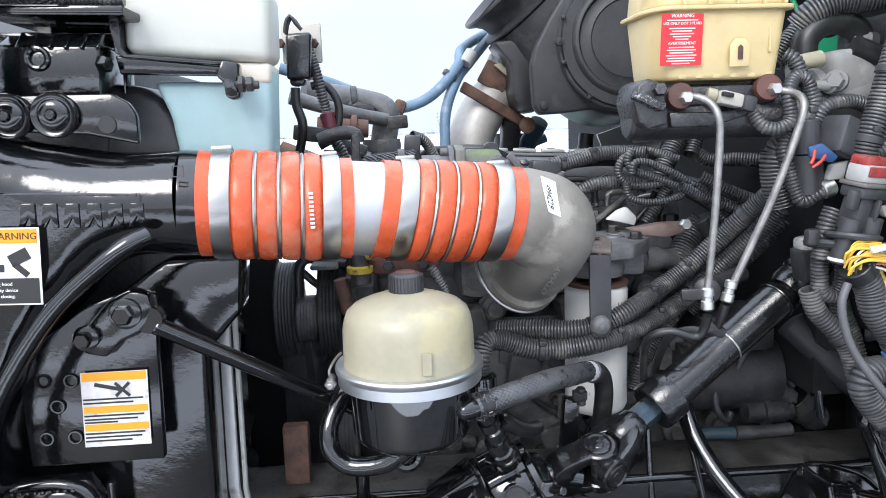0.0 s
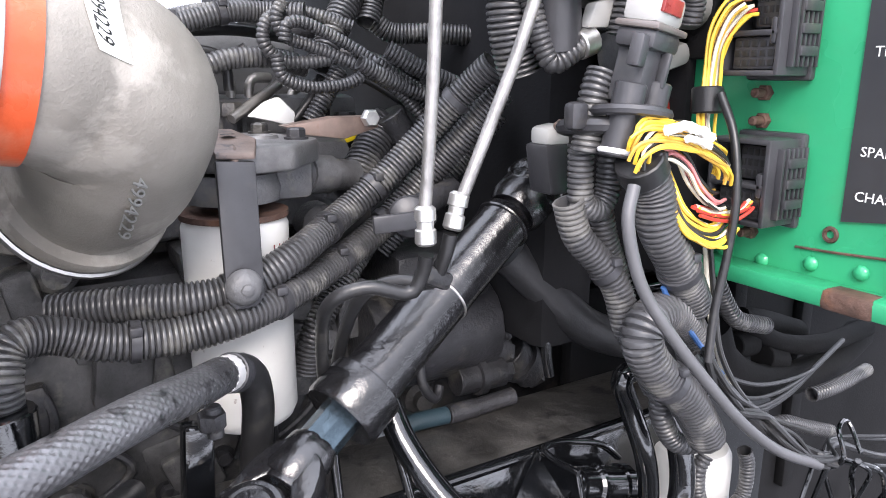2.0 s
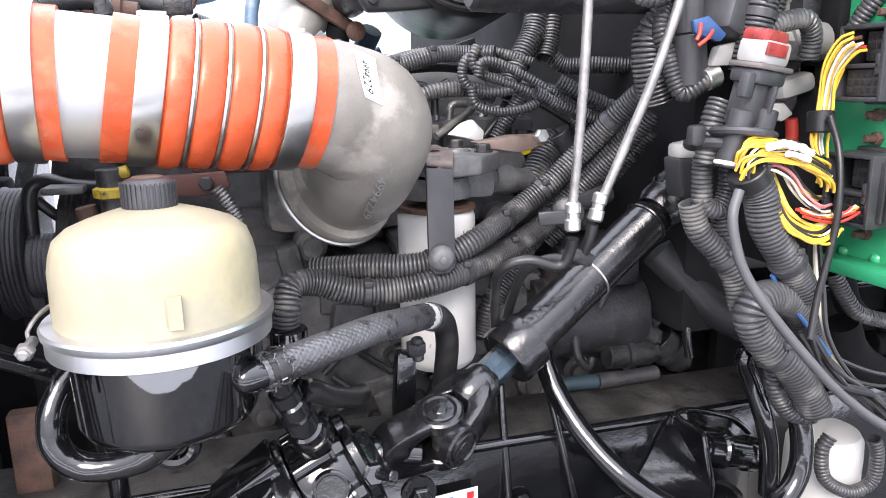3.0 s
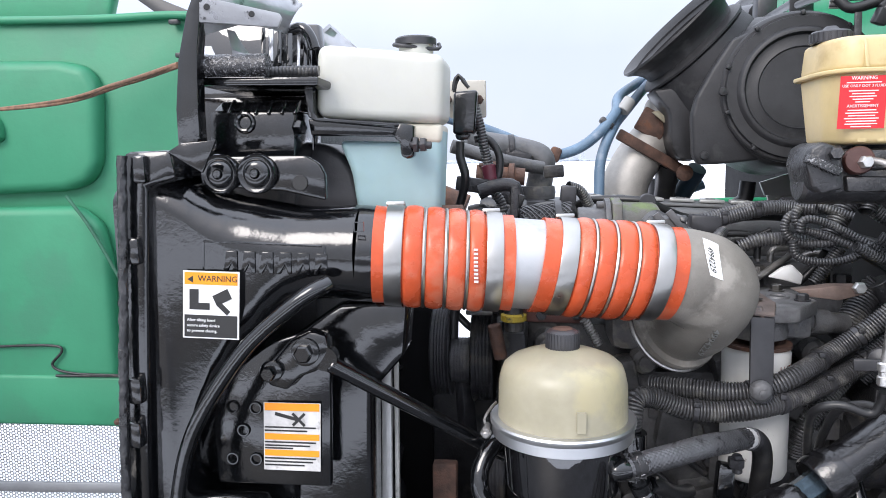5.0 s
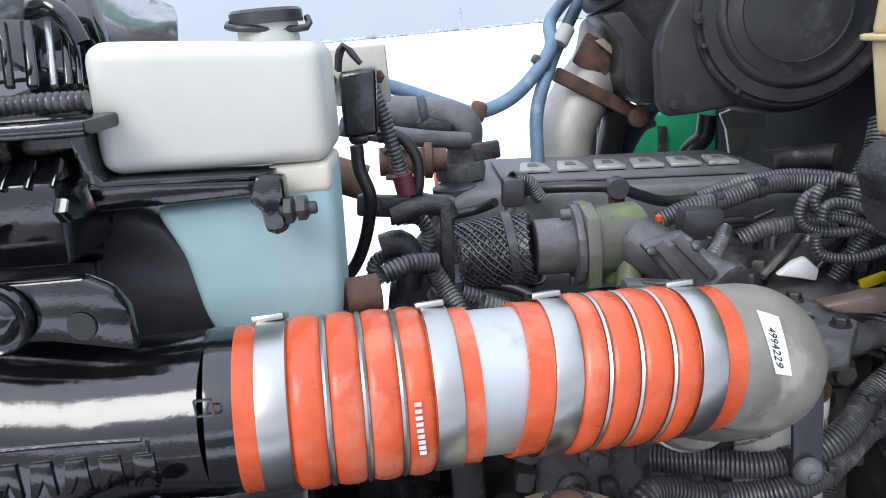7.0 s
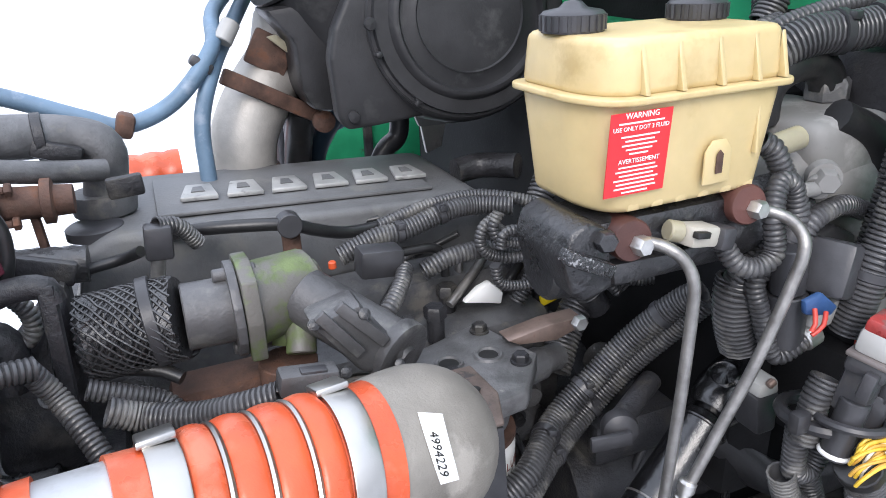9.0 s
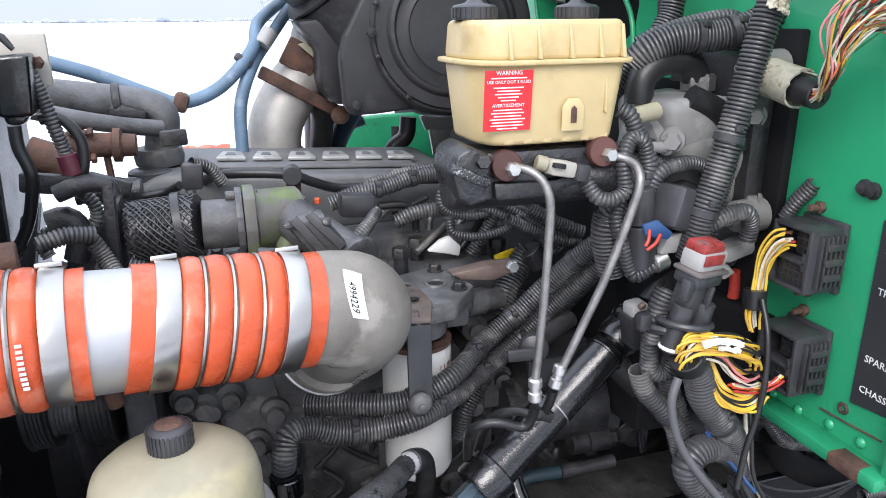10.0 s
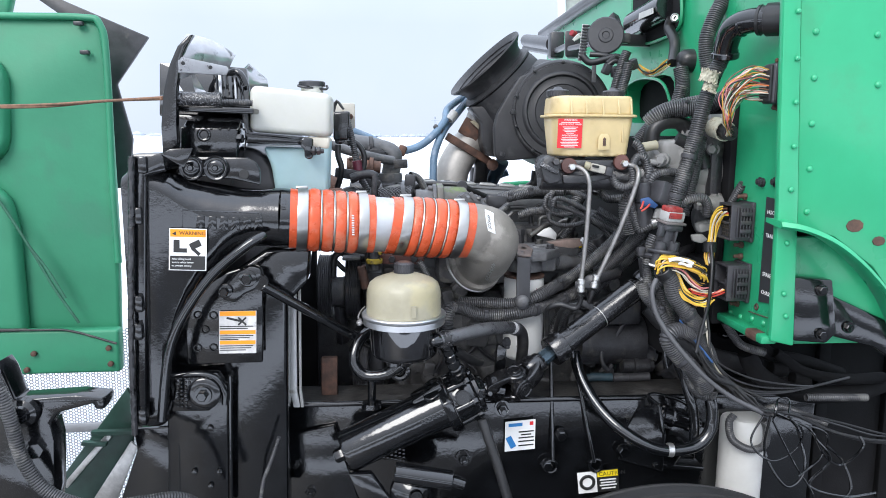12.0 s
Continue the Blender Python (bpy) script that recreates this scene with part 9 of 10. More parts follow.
def block_connector(y0, y1, z0, z1, label):
    """A dark plug housing on the firewall with a cell grid on the wire side."""
    t = thing("bulkhead_connector", (FW, (y0 + y1) / 2, z0), label, "connector", "bulkhead connectors")
    c = V(FW - 0.024, (y0 + y1) / 2, (z0 + z1) / 2)
    part("flange", Geo().box((FW - 0.004, c.y, c.z), (0.008, y1 - y0 + 0.010, z1 - z0 + 0.012), 0.003), M_BLACK, t)
    w, h, x0 = y1 - y0, z1 - z0, FW - 0.027
    for dz in (-0.5, -0.04, 0.5):
        part("frame_bar", Geo().box((x0, c.y, c.z + h * dz), (0.040, w, 0.0045), 0.0012), M_BLACK, t)
    for dy in (-0.5, 0.5):
        part("frame_side", Geo().box((x0, c.y + w * dy, c.z), (0.040, 0.0045, h + 0.004), 0.0012), M_BLACK, t)
    part("socket_floor", Geo().box((FW - 0.012, c.y, c.z), (0.006, w - 0.004, h - 0.004), 0.001), M_INKHOLE, t)
    part("plug", Geo().box((FW - 0.030, c.y - w * 0.06, c.z - h * 0.27), (0.026, w * 0.80, h * 0.38), 0.002), M_BLACK, t)
    part("plug", Geo().box((FW - 0.024, c.y - w * 0.16, c.z + h * 0.23), (0.020, w * 0.58, h * 0.42), 0.002), M_BLACK, t)
    for i in range(5):
        for j in range(3):
            part("cell", Geo().box((FW - 0.0432, c.y + w * (-0.36 + 0.15 * i), c.z + h * (-0.38 + 0.11 * j)), (0.0012, w * 0.10, h * 0.075), 0.0003), M_INKHOLE, t)
            part("cell", Geo().box((FW - 0.0342, c.y + w * (-0.38 + 0.11 * i), c.z + h * (0.10 + 0.13 * j)), (0.0012, w * 0.07, h * 0.085), 0.0003), M_INKHOLE, t)
    part("lock_tab", Geo().box((FW - 0.036, c.y - w * 0.40, c.z - h * 0.02), (0.022, w * 0.12, h * 0.30), 0.002), M_BLACK, t)
    for k in range(6):
        part("side_rib", Geo().box((FW - 0.006 - 0.006 * k, y0 - 0.005, c.z), (0.0025, 0.006, (z1 - z0) * 0.86), 0.0006), M_BLACK, t)
    for k in range(3):
        part("latch", Geo().box((FW - 0.020, y0 - 0.007, z0 + (z1 - z0) * (0.25 + 0.25 * k)), (0.022, 0.006, (z1 - z0) * 0.12), 0.0015), M_BLACK, t)
    for z in (z0 - 0.016, z1 + 0.014):
        part("stud", Geo().rod((FW, c.y + 0.012, z), (FW - 0.018, c.y + 0.012, z), 0.004).hexa((FW - 0.001, c.y + 0.012, z), (-1, 0, 0), 0.007, 0.006), M_RUST, t)
    return t


block_connector(0.741, 0.790, 1.413, 1.479, "black multi-pin bulkhead connector on the green firewall")
block_connector(0.739, 0.791, 1.294, 1.360, "black multi-pin bulkhead connector above the rivet row")
tall = thing("bulkhead_connector", (FW, 0.672, 1.66), "black multi-pin bulkhead connector high on the firewall", "connector", "bulkhead connectors")
part("flange", Geo().box((FW - 0.004, 0.672, 1.701), (0.008, 0.052, 0.084), 0.004), M_BLACK, tall)
part("body", Geo().box((FW - 0.018, 0.672, 1.701), (0.028, 0.042, 0.070), 0.006, segs=3), M_BLACK, tall)
part("wire_face", Geo().box((FW - 0.034, 0.673, 1.701), (0.006, 0.036, 0.062), 0.002), M_HOUSING, tall)
for k in range(4):
    part("side_rib", Geo().box((FW - 0.010 - 0.006 * k, 0.6495, 1.701), (0.003, 0.004, 0.060), 0.001), M_BLACK, tall)
for z in (1.660, 1.742):
    part("stud", Geo().rod((FW, 0.680, z), (FW - 0.016, 0.680, z), 0.004).hexa((FW - 0.001, 0.680, z), (-1, 0, 0), 0.007, 0.006), M_RUST, tall)

fuse_label = thing("fuse_label_strip", (FW - 0.001, 0.685, 1.30), "dark grey circuit label strip with white words", "label")
part("strip", Geo().slab([(FW - 0.001, 0.655, 1.497), (FW - 0.001, 0.700, 1.499), (FW - 0.001, 0.700, 1.300), (FW - 0.001, 0.655, 1.306)], (-0.0012, 0, 0), 0), M_DKLAB, fuse_label)
for z, w in ((1.468, "HOOD"), (1.425, "TRAILER"), (1.352, "SPARE"), (1.318, "CHASSIS")):
    lettering("word", w, 0.0108, (FW - 0.0026, 0.692, z), (0, -1, 0), (0, 0, 1), M_LABEL, fuse_label)


def wire_run(name, label, points, n, spread, mats, r=0.0015, seed=1, group="wire bundles"):
    """A bundle of thin coloured wires that wander about one run."""
    rn = random.Random(seed)
    n = int(n * 1.5)
    t = thing(name, points[len(points) // 2], label, "wires", group)
    for k in range(n):
        ph, rad = rn.uniform(0, 6.28), spread * math.sqrt(rn.uniform(0.05, 1))
        pts = []
        for i, p in enumerate(points):
            a = ph + 0.25 * i
            off = V(math.cos(a), 0.6 * math.sin(a), math.sin(a)) * rad * (0.7 + 0.6 * rn.random())
            pts.append(V(*p) + off)
        part("wire", Geo().tube(pts, r, seg=6, step=0.005), mats[k % len(mats)], t)
    return t


YL = [W_YEL, W_WHT, W_YEL, W_BRN, W_YEL, W_WHT, W_AMB, W_RED]
wire_run("wire_bundle", "yellow, red and white wires running into the connector", [(0.707, 0.770, 1.467), (0.702, 0.779, 1.461), (0.697, 0.787, 1.440), (0.695, 0.789, 1.412), (0.692, 0.787, 1.392)], 9, 0.010, YL, seed=3)
wire_run("wire_bundle", "yellow and white wires below the tape", [(0.692, 0.786, 1.385), (0.690, 0.784, 1.370), (0.690, 0.778, 1.356)], 7, 0.008, [W_WHT, W_AMB, W_BRN, W_YEL, W_YEL], seed=4)
single("tape_wrap", Geo().rod((0.692, 0.788, 1.402), (0.691, 0.786, 1.381), 0.0125), M_RUBBER, "black tape wrapped round the wires", "tape")
wire_run("wire_bundle", "looped yellow, orange and red wires over the loom", [(0.577, 0.748, 1.353), (0.577, 0.745, 1.365), (0.591, 0.743, 1.372), (0.615, 0.741, 1.370), (0.640, 0.741, 1.360), (0.662, 0.743, 1.347), (0.666, 0.748, 1.337)], 13, 0.0095, [W_YEL, W_AMB, W_YEL, W_BLK, W_YEL, W_WHT, W_AMB, W_BLK], seed=5)
wire_run("wire_bundle", "orange, red and white wires sweeping to the connector", [(0.591, 0.753, 1.357), (0.603, 0.748, 1.363), (0.623, 0.748, 1.352), (0.636, 0.748, 1.334), (0.656, 0.748, 1.319), (0.674, 0.753, 1.317)], 8, 0.008, [W_PNK, W_WHT, W_AMB, W_WHT, W_BLK, W_BLK, W_PNK], seed=6)
wire_run("wire_bundle", "yellow and black wires fanning into the connector", [(0.607, 0.758, 1.350), (0.617, 0.753, 1.329), (0.627, 0.748, 1.308), (0.648, 0.745, 1.294), (0.667, 0.745, 1.292), (0.684, 0.748, 1.301)], 10, 0.009, [W_BLK, W_YEL, W_YEL, W_AMB, W_YEL, W_WHT], seed=7)
wire_run("wire_bundle", "red, white and yellow wires into the lower connector", [(0.639, 0.745, 1.311), (0.658, 0.745, 1.305), (0.681, 0.745, 1.301), (0.697, 0.745, 1.305), (0.710, 0.747, 1.309)], 5, 0.006, [W_RED, W_WHT, W_RED, W_YEL], seed=8)
fanned = thing("wire_bundle", (0.690, 0.740, 1.60), "many thin coloured wires fanning down from the connector", "wires", "wire bundles")
rf = random.Random(29)
FAN = [W_WHT, W_ORG, W_AMB, W_PNK, W_GRN, W_BRN, W_ORG, W_YEL, W_PNK, W_GRN, W_WHT, W_BLK, W_RED]
for k in range(48):
    f = k / 47
    z = 1.728 - 0.054 * f + rf.uniform(-0.004, 0.004)
    bulge = 1.0 - 0.75 * f
    y = 0.690 - 0.034 * rf.random()
    end = V(0.702, 0.756, 1.615) + V(rf.uniform(-0.010, 0.010), rf.uniform(-0.004, 0.004), rf.uniform(-0.010, 0.010))
    run = [V(FW - 0.036, y, z), V(FW - 0.052 - 0.012 * bulge, y + 0.004, z + 0.002 * bulge),
           V(0.692 - 0.030 * bulge + rf.uniform(-0.010, 0.010), 0.700 + rf.uniform(-0.014, 0.014), 1.668 + 0.022 * bulge + rf.uniform(-0.012, 0.012)),
           V(0.684 - 0.012 * bulge + rf.uniform(-0.005, 0.005), 0.716 + rf.uniform(-0.006, 0.006), 1.640 + rf.uniform(-0.004, 0.004)), end.lerp(V(0.688, 0.732, 1.622), 0.6), end]
    part("wire", Geo().tube(run, 0.0010, seg=6, step=0.005), FAN[rf.randrange(len(FAN))], fanned)
single("tape_wrap", Geo().rod((0.702, 0.751, 1.615), (0.702, 0.786, 1.621), 0.0145), M_RUBBER, "black tape wrapped round the wires", "tape")
def torn_wrap(c, way, r, length, a0, a1, seed, rag=0.2):
    """A ragged piece of stiff foil-backed foam bent part of the way round a run."""
    rn = random.Random(seed)
    c, d = V(*c), V(*way).normalized()
    s = d.orthogonal().normalized()
    u = d.cross(s)
    na, nl = 30, 10
    lo = [rn.uniform(-rag, rag * 0.5) for _ in range(na + 1)]
    hi = [rn.uniform(-rag * 0.5, rag) for _ in range(na + 1)]
    vs, fs = [], []
    for skin in (0.0, 0.0022):
        for i in range(na + 1):
            a = radians(a0 + (a1 - a0) * i / na)
            for k in range(nl + 1):
                f = k / nl
                rr = r * (1.0 + 0.6 * rag * noise.noise(V(i * 0.35, k * 0.4, seed)) + 1.1 * rag * (abs(f - 0.5) * 2) ** 3 * (0.5 + noise.noise(V(i * 0.3, 5, seed)))) + skin
                along = length * ((f - 0.5) + (lo[i] * (1 - f) ** 3 + hi[i] * f ** 3))
                vs.append(c + d * along + (s * math.cos(a) + u * math.sin(a)) * rr)
    n1, off = nl + 1, (na + 1) * (nl + 1)
    for i in range(na):
        for k in range(nl):
            q = (i * n1 + k, i * n1 + k + 1, (i + 1) * n1 + k + 1, (i + 1) * n1 + k)
            fs += [q[::-1], tuple(off + v for v in q)]
    rim = [i * n1 for i in range(na + 1)] + [na * n1 + k for k in range(1, n1)] + [i * n1 + nl for i in range(na - 1, -1, -1)] + [k for k in range(nl - 1, 0, -1)]
    fs += [(a, b, off + b, off + a) for a, b in zip(rim, rim[1:] + rim[:1])]
    return Geo().add(vs, fs)


single("torn_tape", torn_wrap((0.702, 0.797, 1.623), (0, 1, 0.18), 0.0175, 0.044, 0, 345, 3, 0.05), M_FOAM, "torn white foam end of the wires", "foam")
for c, a0, a1, r, n, seed in (((0.671, 0.801, 1.722), 165, 265, 0.0205, 0.020, 8), ((0.692, 0.801, 1.726), 20, 95, 0.0215, 0.018, 9), ((0.668, 0.801, 1.702), 190, 280, 0.019, 0.013, 12)):
    single("torn_tape", torn_wrap(c, (0.25, -0.05, 1), r, n, a0, a1, seed), M_FOAM, "torn cream foam flap round the looms", "foam", "torn foam flaps")
single("white_tape", Geo().tube([(0.589, 0.736, 1.374), (0.602, 0.734, 1.377), (0.620, 0.734, 1.374), (0.637, 0.736, 1.367)], 0.0034, seg=14, step=0.002, jag=0.7), M_LABEL, "torn white tape over the wire loop", "tape")
single("white_tape", Geo().tube([(0.608, 0.734, 1.369), (0.620, 0.733, 1.366), (0.633, 0.734, 1.362)], 0.0026, seg=12, step=0.002, jag=0.8), M_LABEL, "torn white tape over the wire loop", "tape")

loom([(0.590, 0.758, 1.349), (0.604, 0.758, 1.329), (0.613, 0.758, 1.301), (0.632, 0.758, 1.275), (0.655, 0.763, 1.249), (0.675, 0.768, 1.223)], 0.0165, ridge=0.0043, ties=(0.06, 0.7))
part("tape", Geo().rod((0.584, 0.755, 1.354), (0.595, 0.758, 1.341), 0.0185), M_RUBBER, thing("loom_tape", V((0.594, 0.758, 1.341)), "black tape on the loom mouth", "tape"))
loom([(0.713, 0.788, 1.138), (0.701, 0.783, 1.171), (0.676, 0.775, 1.204), (0.646, 0.768, 1.224), (0.619, 0.763, 1.226), (0.606, 0.760, 1.214), (0.612, 0.758, 1.196), (0.629, 0.756, 1.176), (0.652, 0.753, 1.156), (0.675, 0.753, 1.127), (0.689, 0.753, 1.105)], 0.0170, ridge=0.0043, ties=(0.72,))
loom([(0.660, 0.783, 1.148), (0.664, 0.783, 1.119), (0.685, 0.783, 1.089), (0.710, 0.778, 1.084), (0.713, 0.773, 1.100)], 0.010, ridge=0.0048)
loom([(0.562, 0.803, 1.318), (0.573, 0.803, 1.290), (0.593, 0.798, 1.267), (0.609, 0.793, 1.244), (0.618, 0.788, 1.212), (0.629, 0.783, 1.189), (0.649, 0.778, 1.152)], 0.0125, ridge=0.0044, ties=(0.4,))
loom([(0.573, 0.803, 1.361), (0.574, 0.803, 1.334), (0.577, 0.803, 1.315), (0.593, 0.803, 1.309), (0.603, 0.803, 1.324), (0.604, 0.803, 1.353)], 0.0105, ridge=0.0044)
loom([(0.604, 0.813, 1.307), (0.612, 0.813, 1.281), (0.625, 0.813, 1.253), (0.629, 0.803, 1.223)], 0.012, ridge=0.0044)
loom([(0.581, 0.793, 1.414), (0.574, 0.793, 1.396), (0.571, 0.793, 1.371), (0.569, 0.793, 1.355)], 0.012, ridge=0.0044)
loom([(0.743, 0.803, 1.232), (0.762, 0.803, 1.204), (0.785, 0.803, 1.181), (0.832, 0.803, 1.166)], 0.009, ridge=0.0044)
grey = single("grey_cable", Geo().tube([(0.569, 0.743, 1.337), (0.560, 0.738, 1.316), (0.562, 0.733, 1.290), (0.571, 0.728, 1.263), (0.592, 0.718, 1.229), (0.626, 0.708, 1.187), (0.664, 0.703, 1.148), (0.717, 0.703, 1.109), (0.780, 0.703, 1.077)], 0.0046, seg=12), M_GREYWIRE, "smooth grey cable hanging down the looms", "cable")
single("thin_black_cable", Geo().tube([(0.687, 0.771, 1.397), (0.682, 0.751, 1.365), (0.677, 0.740, 1.319), (0.672, 0.739, 1.276), (0.662, 0.738, 1.232), (0.652, 0.732, 1.190)], 0.0035), M_RUBBER, "thin black cable beside the connectors", "cable")
for k, (pts, m_) in enumerate((([(0.682, 0.768, 1.280), (0.682, 0.763, 1.244), (0.691, 0.758, 1.197), (0.708, 0.748, 1.149), (0.742, 0.738, 1.114)], W_WHT), ([(0.630, 0.763, 1.249), (0.641, 0.763, 1.233), (0.685, 0.753, 1.178), (0.699, 0.748, 1.161)], W_BLU), ([(0.665, 0.773, 1.275), (0.663, 0.773, 1.265), (0.671, 0.773, 1.251)], W_BRN), ([(0.682, 0.763, 1.275), (0.688, 0.758, 1.229), (0.693, 0.748, 1.179), (0.733, 0.738, 1.127), (0.803, 0.723, 1.092)], W_BLK))):
    single("loose_wire", Geo().tube(pts, 0.0024, seg=8), m_, ("white", "blue", "brown", "black")[k] + " loose wire among the hanging looms", "wire", "loose wires")

# relay with red cover, and connectors beside it
relay = thing("fuse_holder", V((0.597, 0.768, 1.403)), "black fuse holder with a red fuse under a clear cover", "fuse holder")
RC = V((0.602, 0.764, 1.466))
part("clear_cover", Geo().box(RC + V(0.001, 0.003, -0.010), (0.043, 0.028, 0.022), 0.005, (8, 6, 18)), M_CLEAR, relay, "scuffed clear cover")
part("red_fuse", Geo().box(RC + V(0, 0.001, 0.0030), (0.036, 0.025, 0.013), 0.004, (8, 6, 18)), M_REDCLEAR, relay, "red fuse under clear plastic")
part("fuse_window", Geo().box(RC + V(0.002, -0.0118, -0.009), (0.030, 0.003, 0.011), 0.001, (8, 6, 18)), M_REDCLEAR, relay, "red fuse seen through the cover")
part("cover_rim", Geo().box(RC + V(0.0, 0.004, -0.0225), (0.050, 0.034, 0.005), 0.002, (8, 6, 18)), M_SMOKY, relay, "smoky clear rim")
part("collar", Geo().box(RC + V(-0.002, 0.005, -0.031), (0.043, 0.031, 0.014), 0.004, (8, 6, 18)), M_BLACK, relay)
part("body", Geo().box(RC + V(-0.006, 0.010, -0.054), (0.030, 0.026, 0.046), 0.006, (8, 8, 18)), M_BLACK, relay)
part("latch", Geo().box(RC + V(-0.024, -0.008, -0.038), (0.012, 0.010, 0.022), 0.002, (8, 8, 18)), M_BLACK, relay)
part("rib", Geo().box(RC + V(0.006, -0.004, -0.052), (0.005, 0.008, 0.026), 0.002, (8, 8, 18)), M_BLACK, relay)
for dx in (-0.013, 0.012):
    part("outlet", Geo().rod(RC + V(dx - 0.003, 0.004, -0.060), RC + V(dx - 0.014, 0.006, -0.112), 0.0115), M_BLACK, relay)
    part("white_seal", Geo().ring(RC + V(dx - 0.013, 0.006, -0.108), (0.2, 0, 1), 0.0112, 0.0022, 20, 8), M_LABEL, relay, "white seal ring")
part("strap", Geo().ring(RC + V(-0.010, 0.010, -0.082), (0.15, 0.1, 1), 0.027, 0.004, 28, 8), M_BLACK, relay)
pclamp = thing("loom_clamp", V((0.577, 0.783, 1.371)), "black rubber clamp holding the looms", "clamp")
part("band", Geo().ring((0.592, 0.798, 1.372), (0.1, 0.1, 1), 0.032, 0.006, 28, 8), M_BLACK, pclamp)
part("ear", Geo().box(V((0.605, 0.778, 1.373)), (0.018, 0.012, 0.016), 0.004), M_BLACK, pclamp)
part("ear", Geo().box(V((0.553, 0.788, 1.383)), (0.016, 0.012, 0.020), 0.004), M_BLACK, pclamp)
plug2 = thing("inline_plug", V((0.598, 0.853, 1.307)), "grey-black inline plug with a rusty tip", "connector")
part("body", Geo().slab([(0.580, 0.853, 1.355), (0.608, 0.853, 1.356), (0.610, 0.853, 1.312), (0.587, 0.853, 1.312)], (0, 0.03, 0), 0.004), M_BLACK, plug2)
part("tip", Geo().slab([(0.582, 0.853, 1.369), (0.603, 0.853, 1.372), (0.608, 0.853, 1.354), (0.582, 0.853, 1.354)], (0, 0.025, 0), 0.004), M_CLEAR, plug2, "pale grimy plug tip")
part("contact", Geo().rod((0.588, 0.851, 1.369), (0.595, 0.851, 1.373), 0.004), M_COPPER, plug2)
bluecon = thing("blue_faced_connector", V((0.576, 0.803, 1.478)), "black connector with a blue face and red wires", "connector")
part("body", Geo().box(V((0.607, 0.823, 1.493)), (0.050, 0.040, 0.046), 0.006, (0, 20, 20)), M_BLACK, bluecon)
part("face", Geo().slab([(0.550, 0.798, 1.486), (0.567, 0.798, 1.490), (0.587, 0.798, 1.474), (0.581, 0.798, 1.467), (0.553, 0.798, 1.474)], (0, 0.006, 0), 0.002), M_DKBLUE, bluecon, "blue connector face")
for p, q in (((0.554, 0.793, 1.482), (0.544, 0.788, 1.463)), ((0.567, 0.793, 1.476), (0.549, 0.788, 1.463))):
    part("red_wire", Geo().tube([p, V(*p).lerp(V(*q), 0.5) + V(0, -0.004, 0), q], 0.0019), W_RED, bluecon)
cyl = thing("black_inline_sensor", V((0.573, 0.833, 1.430)), "black plastic inline cylinder connector", "connector")
part("body", Geo().rod((0.575, 0.833, 1.428), (0.570, 0.833, 1.476), 0.0165), M_BLACK, cyl)
part("upper", Geo().rod((0.570, 0.833, 1.477), (0.566, 0.833, 1.517), 0.0145), M_BLACK, cyl)
part("pale_tag", Geo().slab([(0.584, 0.813, 1.446), (0.590, 0.813, 1.464), (0.611, 0.813, 1.469), (0.604, 0.813, 1.446)], (0, 0.012, 0), 0.002), M_CLEAR, cyl, "pale plastic tag")
single("silver_sleeve", Geo().rod((0.583, 0.823, 1.433), (0.597, 0.823, 1.438), 0.0115), M_ZINC, "silver tape sleeve on a loom", "tape")
loom([(0.596, 0.823, 1.440), (0.578, 0.823, 1.428), (0.564, 0.828, 1.420), (0.557, 0.833, 1.433), (0.550, 0.838, 1.460), (0.545, 0.843, 1.487), (0.561, 0.848, 1.515)], 0.0085, ridge=0.0043)
loom([(0.549, 0.863, 1.481), (0.547, 0.863, 1.462), (0.551, 0.863, 1.438), (0.560, 0.863, 1.413)], 0.019, ridge=0.0043)
loom([(0.574, 0.853, 1.513), (0.554, 0.853, 1.496), (0.545, 0.858, 1.485), (0.545, 0.863, 1.467)], 0.013, ridge=0.0044)
loom([(0.630, 0.803, 1.475), (0.647, 0.803, 1.484), (0.676, 0.803, 1.488), (0.691, 0.808, 1.473), (0.694, 0.813, 1.452)], 0.010, ridge=0.0044)
pump = thing("clutch_slave_motor", V((0.728, 0.863, 1.391)), "grey round motor housing with a pale scuffed end", "motor")
part("dome", Geo().lathe(V((0.752, 0.893, 1.436)), (-0.35, -0.9, 0), [(-0.04, 0.05), (0.0, 0.05), (0.012, 0.045), (0.02, 0.03), (0.022, 0)], 32), M_ENGINE, pump)
part("pale_lug", Geo().box(V((0.715, 0.858, 1.426)), (0.045, 0.03, 0.022), 0.008, (0, -15, 0)), M_CLEAR, pump, "pale scuffed lug")
part("pale_plate", Geo().slab([(0.683, 0.853, 1.406), (0.706, 0.853, 1.409), (0.720, 0.853, 1.396), (0.705, 0.853, 1.388), (0.687, 0.853, 1.393)], (0, 0.012, 0), 0.003), M_CLEAR, pump)
single("red_cable", Geo().tube([(0.734, 0.873, 1.390), (0.737, 0.873, 1.373), (0.737, 0.873, 1.351)], 0.007), W_RED, "red battery cable behind the looms", "cable")

# tall looms and the elbow above
loom([(0.704, 0.803, 1.768), (0.686, 0.803, 1.728), (0.669, 0.803, 1.669), (0.654, 0.803, 1.603), (0.636, 0.803, 1.531), (0.624, 0.803, 1.492), (0.616, 0.808, 1.440)], 0.0150, ridge=0.0043, ties=(0.62, 0.85))
loom([(0.680, 0.833, 1.609), (0.673, 0.833, 1.553), (0.662, 0.833, 1.496), (0.653, 0.833, 1.450)], 0.0125, ridge=0.0043)
